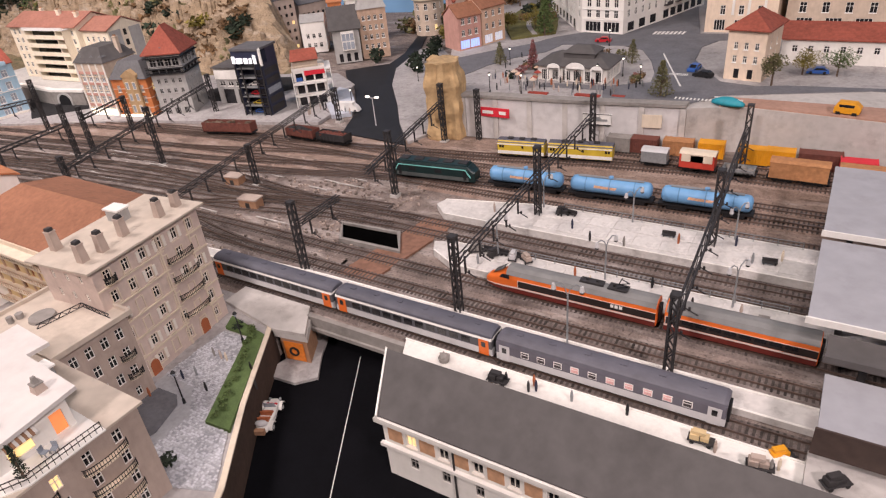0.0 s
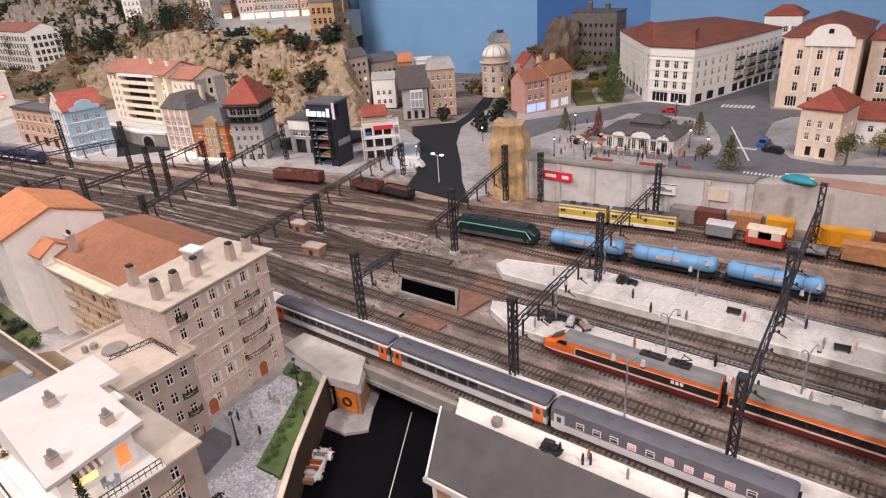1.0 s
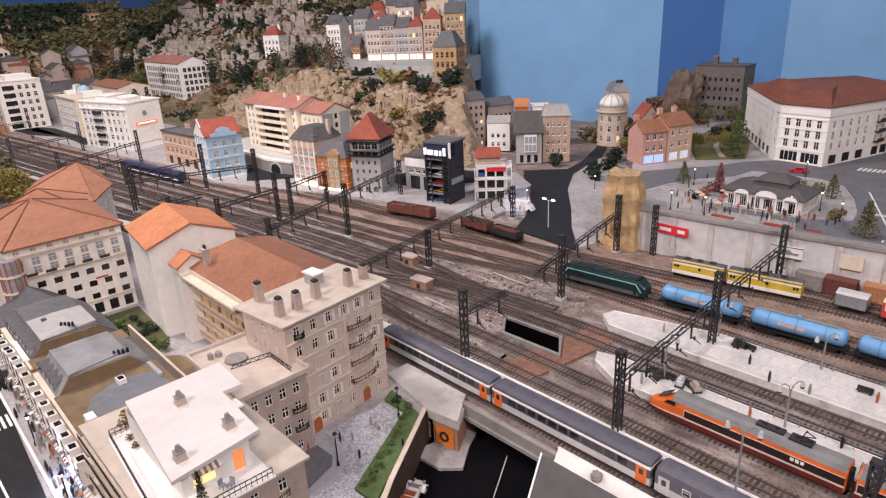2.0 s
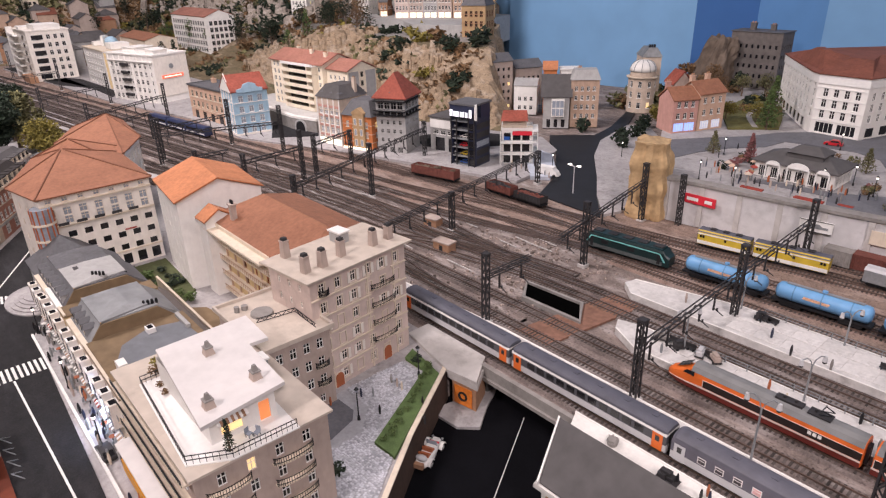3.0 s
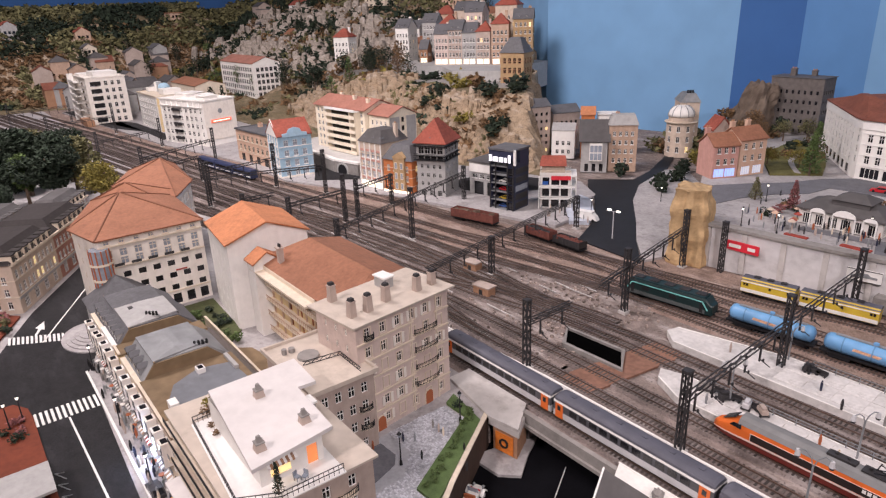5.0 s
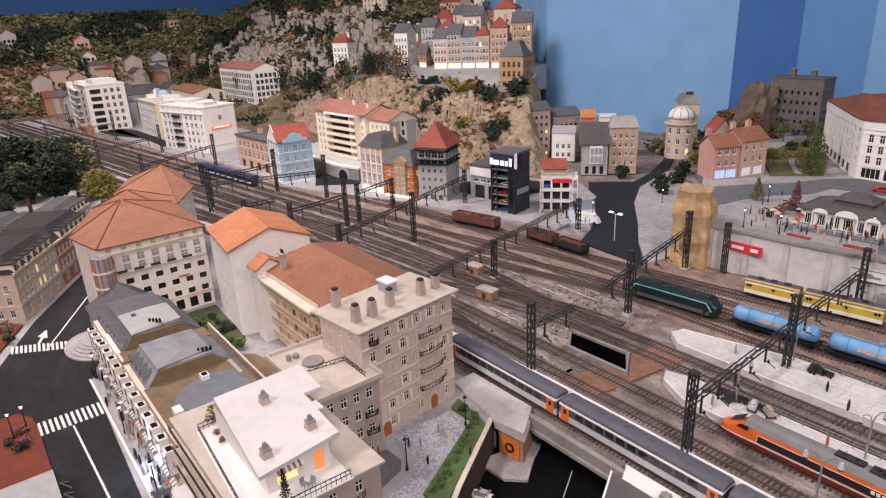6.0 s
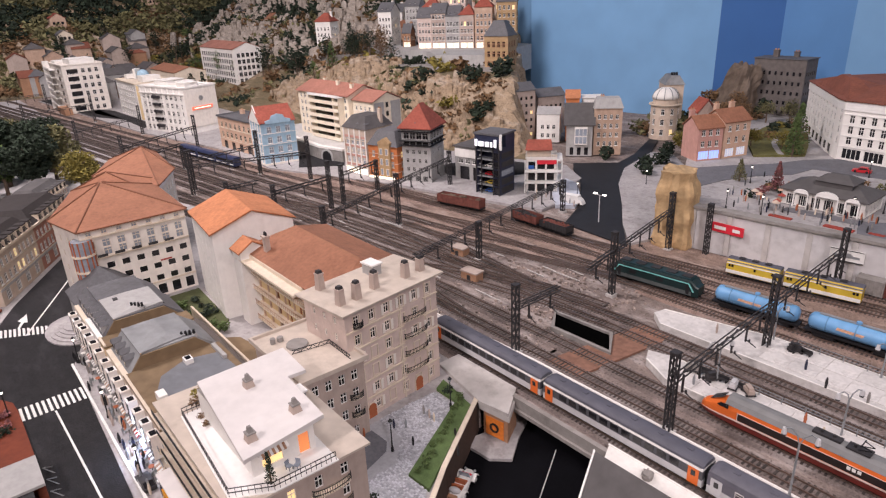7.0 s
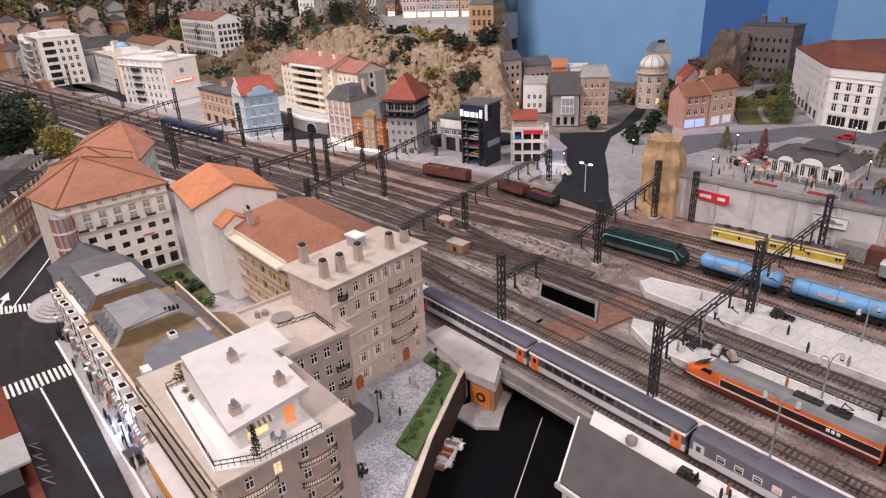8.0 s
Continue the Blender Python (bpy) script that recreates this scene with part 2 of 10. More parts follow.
WALL_ORANGE = mat("orange_brick", (0.5, 0.17, 0.06), 0.88, 0.25, 160, stain=0.25, streak=0.2)
WALL_NAVY = mat("navy_steel", (0.025, 0.03, 0.06), 0.5, 0.25, 80)
TGV_OR = mat("train_orange", (0.75, 0.16, 0.03), 0.4, 0.12, 60, stain=0.12)
TRAIN_GREY = mat("train_grey", (0.085, 0.085, 0.095), 0.5, 0.15, 60, stain=0.2)
TRAIN_ROOF = mat("train_roof", (0.1, 0.1, 0.125), 0.6, 0.2, 60, stain=0.25)
TRAIN_LT = mat("train_light_grey", (0.55, 0.54, 0.55), 0.5, 0.1, 60, stain=0.2)
TRAIN_RED = mat("train_red", (0.55, 0.06, 0.04), 0.45, 0.15, 60, stain=0.15)
TRAIN_GREEN = mat("train_green", (0.008, 0.024, 0.025), 0.4, 0.2, 60, stain=0.2)
TRAIN_TEAL = mat("train_teal", (0.2, 0.55, 0.52), 0.4, 0.1, 60)
TRAIN_YEL = mat("train_yellow", (0.62, 0.44, 0.05), 0.45, 0.12, 60, stain=0.12)
TANK_BLUE = mat("tank_blue", (0.16, 0.36, 0.62), 0.4, 0.15, 50, stain=0.2)
RUST = mat("rust_brown", (0.15, 0.05, 0.038), 0.85, 0.3, 160, stain=0.35)
WOOD = mat("wagon_wood", (0.42, 0.2, 0.09), 0.85, 0.3, 160, stain=0.25)
CONT_OR = mat("container_orange", (0.75, 0.33, 0.02), 0.5, 0.12, 80, stain=0.15)
TRAIN_NAVY = mat("train_navy", (0.035, 0.045, 0.1), 0.45, 0.2, 60, stain=0.3)
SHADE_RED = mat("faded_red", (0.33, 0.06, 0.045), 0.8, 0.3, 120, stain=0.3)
CAR_RED = mat("car_red", (0.5, 0.02, 0.03), 0.3, 0.1, 80)
CAR_BLUE = mat("car_blue", (0.03, 0.1, 0.35), 0.3, 0.1, 80)
BOAT_TEAL = mat("awning_teal", (0.02, 0.28, 0.36), 0.5, 0.2, 80)
SIGN_RED = mat("sign_red", (0.65, 0.03, 0.05), 0.5, 0.1, 80)
# sky blues: on the backdrop, deep and mid carry the shading of turned folds
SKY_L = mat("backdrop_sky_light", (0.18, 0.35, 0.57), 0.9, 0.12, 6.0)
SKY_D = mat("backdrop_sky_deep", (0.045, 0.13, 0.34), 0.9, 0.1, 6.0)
SKY_HALF_SHADE = mat("backdrop_sky_half_shade", (0.105, 0.25, 0.5), 0.9, 0.12, 6.0)
HALL = mat("hall_paint", (0.07, 0.07, 0.08), 0.9, 0.1, 4)
DOOR_RED = mat("door_wood", (0.4, 0.12, 0.05), 0.6, 0.2, 200)


# ---- mesh helpers ----
class G:
    """Collects vertices and faces; faces carry a material slot."""

    def __init__(self):
        self.v, self.f, self.m = [], [], []

    def face(self, pts, m=0):
        n = len(self.v)
        self.v.extend(pts)
        self.f.append(tuple(range(n, n + len(pts))))
        self.m.append(m)
        return self

    def box(self, x0, x1, y0, y1, z0, z1, m=0):
        n = len(self.v)
        self.v += [(x0, y0, z0), (x1, y0, z0), (x1, y1, z0), (x0, y1, z0), (x0, y0, z1), (x1, y0, z1), (x1, y1, z1), (x0, y1, z1)]
        self.f += [(n, n + 3, n + 2, n + 1), (n + 4, n + 5, n + 6, n + 7), (n, n + 1, n + 5, n + 4), (n + 1, n + 2, n + 6, n + 5), (n + 2, n + 3, n + 7, n + 6), (n + 3, n, n + 4, n + 7)]
        self.m += [m] * 6
        return self

    def prism(self, poly, z0, z1, m=0):
        k, n = len(poly), len(self.v)
        self.v += [(x, y, z0) for x, y in poly] + [(x, y, z1) for x, y in poly]
        self.f += [tuple(range(n + k - 1, n - 1, -1)), tuple(range(n + k, n + 2 * k))]
        self.f += [(n + i, n + (i + 1) % k, n + k + (i + 1) % k, n + k + i) for i in range(k)]
        self.m += [m] * (k + 2)
        return self

    def loft(self, rings, m=0, caps=True):
        """Joins rings of equal length, each a list of points."""
        n, k = len(self.v), len(rings[0])
        for r in rings:
            self.v += r
        for j in range(len(rings) - 1):
            for i in range(k):
                a, b = n + j * k + i, n + j * k + (i + 1) % k
                self.f.append((a, b, b + k, a + k))
                self.m.append(m)
        if caps:
            self.f += [tuple(range(n + k - 1, n - 1, -1)), tuple(range(n + (len(rings) - 1) * k, n + len(rings) * k))]
            self.m += [m, m]
        return self

    def cyl(self, x, y, z0, z1, r0, r1=None, n=10, m=0):
        r1 = r0 if r1 is None else r1
        ring = lambda r, z: [(x + r * math.cos(2 * math.pi * i / n), y + r * math.sin(2 * math.pi * i / n), z) for i in range(n)]
        return self.loft([ring(r0, z0), ring(r1, z1)], m)

    def bar(self, a, b, w, m=0):
        """A square bar from a to b."""
        a, b = Vector(a), Vector(b)
        d = (b - a).normalized()
        s = d.cross(Vector((0, 0, 1)))
        s = s.normalized() if s.length > 1e-4 else Vector((1, 0, 0))
        u = s.cross(d)
        ring = lambda p: [tuple(p + (s * i + u * j) * w / 2) for i, j in ((-1, -1), (1, -1), (1, 1), (-1, 1))]
        return self.loft([ring(a), ring(b)], m)

    def blob(self, x, y, z, rx, ry, rz, n=7, k=5, m=0, rough=0.0, rnd=None):
        rings = []
        for j in range(k + 1):
            a = math.pi * (j + 0.02) / (k + 0.04)
            ring = []
            for i in range(n):
                q = 1 + (rough * (rnd.random() - 0.5) * 2 if rnd else 0)
                b = 2 * math.pi * i / n
                ring.append((x + rx * q * math.sin(a) * math.cos(b), y + ry * q * math.sin(a) * math.sin(b), z - rz * q * math.cos(a)))
            rings.append(ring)
        return self.loft(rings, m)

    def mesh(self, name, *mats, smooth=False):
        me = bpy.data.meshes.new(name)
        me.from_pydata(self.v, [], self.f)
        for mt in mats:
            me.materials.append(mt)
        if len(mats) > 1:
            me.polygons.foreach_set("material_index", self.m)
        if smooth:
            me.polygons.foreach_set("use_smooth", [True] * len(me.polygons))
        me.update()
        return me


def part(name, g, material, parent=None, label="", smooth=False):
    mats = material if isinstance(material, (tuple, list)) else (material,)
    ob = new(name, g.mesh(name, *mats, smooth=smooth) if isinstance(g, G) else g)
    ob.parent = parent
    return tagged(ob, label) if label else ob


def thing(name, label, category, x=0.0, y=0.0, z=0.0, rz=0.0, group="", kind=""):
    ob = new(name)
    ob.empty_display_size = 0.01
    ob.matrix_basis = pose(x, y, z, 0, 0, rz)
    return tagged(ob, label, category, group, kind)


def solid(name, g, material, label, category, group="", kind="", x=0.0, y=0.0, z=0.0, rz=0.0, smooth=False):
    ob = part(name, g, material, None, "", smooth)
    ob.matrix_basis = pose(x, y, z, 0, 0, rz)
    return tagged(ob, label, category, group, kind)


# ---- setting: hall, backdrop, ground levels ----
def bend(x):
    """The yard drifts towards the town as it leaves the station."""
    if x > -0.8:
        return 0.0
    if x > -1.5:
        return -0.13 * (x + 0.8) ** 2 / 1.4
    return -0.0455 + 0.13 * (x + 1.5)


def setting(name, g, material, label, category, parent=None):
    return solid(name, g, material, label, category, kind="structure")


setting("ground", G().box(-8, 4, -3.5, 6, -0.2, -0.11), HALL, "dark hall floor under the layout", "floor")
setting("ceiling", G().box(-8, 4, -3.5, 6, 2.5, 2.56), HALL, "dark painted hall ceiling", "ceiling")
setting("wall_south", G().box(-8, 4, -3.56, -3.5, -0.2, 2.5), HALL, "dark painted hall wall behind the visitors", "wall")
setting("wall_east", G().box(4, 4.06, -3.5, 6, -0.2, 2.5), HALL, "dark painted hall wall", "wall")
setting("wall_west", G().box(-8.06, -8, -3.5, 6, -0.2, 2.5), SKY_D, "deep blue hall wall", "wall")
setting("wall_north", G().box(-8, 4, 6, 6.06, -0.2, 2.5), SKY_D, "deep blue hall wall", "wall")
# folded painted sky behind the model town; deeper blues hold the folds' shading
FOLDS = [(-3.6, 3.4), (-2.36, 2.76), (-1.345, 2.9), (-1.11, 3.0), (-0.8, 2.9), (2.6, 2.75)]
for (ax, ay), (bx, by), m, tone in zip(FOLDS, FOLDS[1:], (SKY_L, SKY_L, SKY_D, SKY_HALF_SHADE, SKY_L), ("light blue", "light blue", "deep blue", "mid blue", "light blue")):
    setting("backdrop", G().prism([(ax, ay), (bx, by), (bx, by + 0.02), (ax, ay + 0.02)], -0.1, 1.9), m, tone + " painted sky panel behind the town, fold shading in its tone", "backdrop")

# yard deck with the underpass cut out below it
g = G()
g.prism([(-6.5, -0.6), (-0.43, -0.6), (-0.43, 0.45), (-0.46, 0.9), (-6.5, 0.9)], -0.11, -0.004)
g.prism([(-6.5, 0.9), (-0.4, 0.9), (1.6, 0.9), (1.6, 4.5), (-6.5, 4.5)], -0.11, -0.004)
g.box(-0.46, 1.6, 0.637, 0.9, -0.016, -0.004)
g.box(-0.2, 1.6, 0.6, 0.899, -0.11, -0.0165)
setting("yard_deck", g, BALLAST, "grey brown ballast covering the railway yard", "ground")
setting("yard_ballast", G().prism([(-6.4, 1.08 + bend(-6.4)), (-1.5, 1.07 + bend(-1.5)), (-0.5, 1.12), (1.55, 1.12), (1.55, 1.47), (-0.55, 1.405), (-1.3, 1.24), (-2.1, 1.12), (-6.4, 1.3 + bend(-6.4))], -0.004, -0.001), BALLAST_RUST, "rust brown ballast of the far sidings", "ground")
# the low road's darkness is in its near-black colour
setting("road_low", G().box(-0.5, 1.6, -0.6, 0.9, -0.11, -0.06), ASPHALT_SHADED, "asphalt road running under the bridge, its shade coloured in black", "road")
# town level with its edge towards the low road
g = G()
g.prism([(-6.4, -0.58), (-0.2, -0.58), (-0.2, 0.2), (-0.272, 0.335), (-0.351, 0.444), (-0.441, 0.588), (-0.441, 0.634), (-6.4, 0.634)], -0.003, 0.0)
setting("pavement", g, PAVE, "pale grey pavement of the town", "pavement")
g = G()
g.prism([(-0.2, -0.58), (-0.195, -0.58), (-0.195, 0.2), (-0.267, 0.337), (-0.346, 0.446), (-0.436, 0.59), (-0.441, 0.588), (-0.351, 0.444), (-0.272, 0.335), (-0.2, 0.2)], -0.06, 0.002)
# brown brick darkened in colour for the shade beside the low road
setting("retaining_wall", g, mat("shaded_brick", (0.06, 0.036, 0.026), 0.9, 0.3, 160, 0.0004, stain=0.4), "brown brick retaining wall beside the low road", "wall")
g = G()
g.prism([(-0.201, 0.2), (-0.194, 0.2), (-0.266, 0.3375), (-0.345, 0.4465), (-0.435, 0.5905), (-0.442, 0.5875), (-0.352, 0.4435), (-0.273, 0.3345)], 0.0021, 0.0045)
setting("wall_coping", g, CREAM, "cream stone coping on the brick wall", "trim")
setting("street", G().prism([(-1.26, 0.115), (-1.207, -0.012), (-1.15, -0.1), (-1.1, -0.5), (-0.25, -0.5), (-0.25, 0.09), (-1.02, 0.115)], 0.0, 0.002), ASPHALT, "dark grey asphalt street with white markings", "road")
setting("side_street", G().prism([(-1.02, 0.115), (-1.25, 0.115), (-1.21, -0.012), (-1.396, 0.07), (-1.8, 0.3), (-2.3, 0.62), (-2.3, 0.72), (-1.7, 0.36), (-1.56, 0.262), (-1.345, 0.178), (-1.16, 0.17)], 0.0, 0.0018), ASPHALT, "dark asphalt side street", "road")
# street markings
g = G()
for i in range(13):
    g.box(-0.928, -0.884, 0.006 + i * 0.0082, 0.0102 + i * 0.0082, 0.002, 0.0026)
solid("zebra_crossing", g, PAINT_W, "white painted zebra crossing on the street", "road marking", kind="structure")
g = G()
for k in range(14):
    q = k / 13
    x, y = -1.248 + 0.056 * q, 0.009 + 0.098 * q
    g.prism([(x, y), (x + 0.002, y + 0.0042), (x - 0.034, y + 0.0086), (x - 0.038, y + 0.0044)], 0.002, 0.0026)
solid("zebra_crossing", g, PAINT_W, "white painted zebra crossing at the corner", "road marking", kind="structure")
setting("street_line", G().prism([(-0.88, 0.0595), (-0.3, 0.0745), (-0.3, 0.0775), (-0.88, 0.0625)], 0.002, 0.0026), PAINT_W, "white centre line on the street", "road marking")
setting("street_line", G().prism([(-1.215, 0.066), (-1.214, 0.0685), (-1.55, 0.2355), (-1.551, 0.233)], 0.002, 0.0026), PAINT_W, "white centre line on the street", "road marking")
setting("street_arrow", G().prism([(-1.262, 0.058), (-1.258, 0.0615), (-1.285, 0.073), (-1.28, 0.079), (-1.325, 0.084), (-1.3, 0.064), (-1.291, 0.069)], 0.002, 0.0026), PAINT_W, "white turning arrow on the street", "road marking")
setting("kerb", G().prism([(-1.02, 0.111), (-0.3, 0.111), (-0.3, 0.115), (-1.02, 0.115)], 0.0, 0.005), PAINT_W, "pale stone kerb of the shopping street", "kerb")
setting("street_line", G().prism([(-0.319, 0.645), (-0.18, 0.395), (-0.02, 0.09), (-0.0188, 0.09), (-0.1788, 0.395), (-0.3178, 0.645)], -0.06, -0.0594), PAINT_W, "white line on the black low road", "road marking")

# bridge over the low road
g = G()
g.box(-0.4, -0.215, 0.63, 0.638, -0.018, 0.006)
g.box(-0.4, -0.215, 0.626, 0.63, -0.018, -0.012)
setting("bridge_girder", g, CONC_DK, "weathered concrete edge of the railway bridge", "bridge")
setting("underpass_wall", G().box(-0.47, -0.4, 0.645, 0.899, -0.06, -0.0165), CONC_DK, "dark concrete underpass wall", "wall")
g = G()
g.prism([(-0.556, 0.606), (-0.425, 0.582), (-0.37, 0.592), (-0.412, 0.6515), (-0.556, 0.6515)], 0.0, 0.006)
setting("abutment_roof", g, CONCRETE, "pale grey gravelled slab over the bridge abutment", "roof")
pier = thing("bridge_pier", "brick bridge pier with an orange painted panel", "pier", -0.39, 0.6, -0.06)
part("shaft", G().prism([(-0.032, -0.012), (0.014, -0.004), (-0.01, 0.04), (-0.045, 0.04)], 0, 0.058), BRICK_RED, pier)
part("cap", G().prism([(-0.038, -0.017), (0.022, -0.008), (-0.014, 0.046), (-0.045, 0.046)], 0.05, 0.0595), CONCRETE, pier)
g = G()
g.prism([(-0.026, -0.0122), (0.008, -0.0064), (0.008, -0.0074), (-0.026, -0.0132)], 0.008, 0.042)
part("painted_panel", g, mat("panel_orange", (0.7, 0.2, 0.03), 0.6, 0.3, 160), pier, "orange painted panel")
g = G()
n = 20
pt = lambda r, a, q: (-0.009 + r * math.cos(a), -0.0103 + 0.17 * r * math.cos(a) - q, 0.025 + r * math.sin(a))
g.loft([[pt(0.0055, 2 * math.pi * k / n, 0.0), pt(0.0085, 2 * math.pi * k / n, 0.0), pt(0.0085, 2 * math.pi * k / n, 0.0016), pt(0.0055, 2 * math.pi * k / n, 0.0016)] for k in range(n + 1)], caps=False)
part("panel_mark", g, BLACK, pier, "dark ring shaped mark")
g = G()
g.prism([(-0.43, 0.545), (-0.37, 0.55), (-0.345, 0.575), (-0.375, 0.62), (-0.395, 0.66), (-0.41, 0.66), (-0.4, 0.6), (-0.42, 0.59)], -0.06, -0.055)
setting("road_island", g, PAVE, "pale kerbed pavement at the foot of the pier", "pavement")

# hedge and lawn along the coping
g = G()
g.prism([(-0.368, 0.399), (-0.327, 0.402), (-0.428, 0.566), (-0.512, 0.58), (-0.5, 0.555), (-0.452, 0.556)], 0.0, 0.006)
setting("lawn", g, GRASS, "green lawn strip along the coping", "lawn")
# cobbled square with separate stones
g = G()
rs = random.Random(3)
poly = [(-0.5, 0.55), (-0.452, 0.553), (-0.37, 0.4), (-0.33, 0.4), (-0.275, 0.33), (-0.33, 0.31), (-0.47, 0.31), (-0.5, 0.43)]
g.prism(poly, 0.0, 0.0012)
setting("square", g, mat("square_joint", (0.4, 0.4, 0.42), 0.9, 0.2, 200), "grey cobbled square between the houses", "pavement")


def inside(x, y, pg):
    c = False
    for i in range(len(pg)):
        (ax, ay), (bx, by) = pg[i - 1], pg[i]
        if (ay > y) != (by > y) and x < (bx - ax) * (y - ay) / (by - ay) + ax:
            c = not c
    return c


g = G()
for i in range(70):
    for j in range(76):
        x, y = -0.505 + i * 0.0034 + (j % 2) * 0.0017 + rs.uniform(-0.0006, 0.0006), 0.305 + j * 0.0034 + rs.uniform(-0.0006, 0.0006)
        if inside(x, y, poly) and not (x < -0.4 and y < 0.44 and x + y < 0.02 - 0.02):
            w, d = 0.0011 + rs.random() * 0.0005, 0.0011 + rs.random() * 0.0005
            h = 0.0016 + rs.random() * 0.0007
            g.box(x - w, x + w, y - d, y + d, 0.0012, h)
ob = solid("cobbles", g, COBBLE, "grey cobblestones of the square", "cobblestones", kind="stuff")
setting("side_alley", G().prism([(-0.484, 0.416), (-0.447, 0.418), (-0.43, 0.405), (-0.415, 0.36), (-0.42, 0.318), (-0.484, 0.318)], 0.0025, 0.003), ASPHALT_PL, "dark paved patch beside the houses", "road")

# platforms
def platform(pts, z1, m, label):
    g = G()
    g.prism(pts, -0.003, z1)
    ob = setting("platform", g, m, label, "platform")
    k = G()
    cx, cy = sum(p[0] for p in pts) / len(pts), sum(p[1] for p in pts) / len(pts)
    for i in range(len(pts)):
        a, b = Vector((*pts[i - 1], 0)), Vector((*pts[i], 0))
        if (b - a).length < 0.05:
            continue
        n = Vector((-(b - a).y, (b - a).x, 0)).normalized() * 0.003
        if n.dot(Vector((cx, cy, 0)) - a) < 0:
            n = -n
        k.prism([tuple(a.xy), tuple(b.xy), tuple((b + n).xy), tuple((a + n).xy)], z1 + 0.0001, z1 + 0.0009)
    part("platform_edge", k, PLATFORM_W, ob)
    return ob


def slabs(ob, x0, x1, y0, y1, z, rows, step):
    """Flat paving slabs lying on a platform."""
    n = int((x1 - x0) / step)
    d = (y1 - y0) / rows
    me = G().prism([(-step / 2 + 0.0006, -d / 2 + 0.0006), (step / 2 - 0.0006, -d / 2 + 0.0006), (step / 2 - 0.0006, d / 2 - 0.0006), (-step / 2 + 0.0006, d / 2 - 0.0006)], 0, 0.0007).mesh("slab", SLAB)
    for i in range(n):
        for j in range(rows):
            o = part("slab", me, None, ob)
            o.location = (x0 + (i + 0.5) * step, y0 + (j + 0.5) * d, z)


platform([(-0.222, 0.645), (-0.205, 0.608), (-0.15, 0.603), (1.5, 0.603), (1.5, 0.645)], 0.009, PLATFORM_W, "white station platform beside the coaches")
platform([(-1.02, 0.7), (-0.6, 0.698), (0.9, 0.698), (0.9, 0.737), (-0.45, 0.737), (-0.62, 0.728), (-1.02, 0.706)], 0.006, PLATFORM, "narrow pale platform behind the coaches")
isl1 = platform([(-0.316, 0.872), (-0.26, 0.842), (1.5, 0.842), (1.5, 0.912), (-0.29, 0.912), (-0.33, 0.9)], 0.01, PLATFORM, "long pale island platform with lamps")
isl2 = platform([(-0.404, 1.03), (-0.37, 0.998), (1.5, 1.005), (1.5, 1.1), (-0.2, 1.1), (-0.397, 1.056)], 0.01, PLATFORM, "wide pale island platform")

# stair pit, skewed between the tracks
PIT = [(-0.55, 0.905), (-0.414, 0.913), (-0.373, 0.85), (-0.51, 0.846)]
cx, cy = sum(q[0] for q in PIT) / 4, sum(q[1] for q in PIT) / 4
scaled = lambda fx, fy, zz: [(cx + (x - cx) * fx, cy + (y - cy) * fy, zz) for x, y in PIT]
g = G().loft([scaled(1, 1, -0.003), scaled(1, 1, 0.0058), scaled(0.985, 0.96, 0.0064), scaled(0.92, 0.8, 0.0064), scaled(0.92, 0.8, -0.003)], caps=False)
setting("pit_frame", g, CONC_DK, "concrete rim of the stair pit between the tracks", "pit")
# no hole is cut: a near-black sheet stands in for the pit's shade
setting("pit_floor", G().loft([scaled(0.925, 0.81, -0.0035), scaled(0.925, 0.81, 0.0013)]), mat("pit_shade_black", (0.002, 0.002, 0.002), 1.0, 0.2, 100, spec=0.0), "black sheet standing in for the shade in the stair pit", "pit")
# added flat patch for a blurred rust brown smear; no boards lie here
setting("crossing_boards", G().prism([(-0.44, 0.755), (-0.37, 0.755), (-0.335, 0.98), (-0.4, 0.985)], -0.003, 0.0012), mat("smear_brown", (0.25, 0.13, 0.09), 0.9, 0.4, 90, 0.0008, stain=0.5), "flat rust brown smear added over the tracks", "ground")

# retaining wall of the upper plaza, with pilasters
WALL_LINE = [(-0.555, 1.41), (-0.3, 1.43), (-0.03, 1.462)]
g = G()
g.prism(WALL_LINE + [(x, y + 0.02) for x, y in reversed(WALL_LINE)], -0.003, 0.1)
plaza_wall = setting("plaza_wall", g, mat("wall_panel_grey", (0.6, 0.58, 0.58), 0.88, 0.14, 60, 0.0004, stain=0.35), "pale concrete retaining wall under the plaza", "wall")
for k in range(7):
    f = k / 6
    x = -0.55 + 0.515 * f
    y = 1.41 + 0.05 * f
    part("pilaster", G().box(x - 0.006, x + 0.006, y - 0.005, y + 0.004, 0, 0.098), CONCRETE, plaza_wall)
g = G()
g.prism([(x, y - 0.005) for x, y in WALL_LINE] + [(x, y + 0.024) for x, y in reversed(WALL_LINE)], 0.1, 0.107)
setting("plaza_coping", g, CONC_DK, "concrete coping on the plaza wall", "trim")
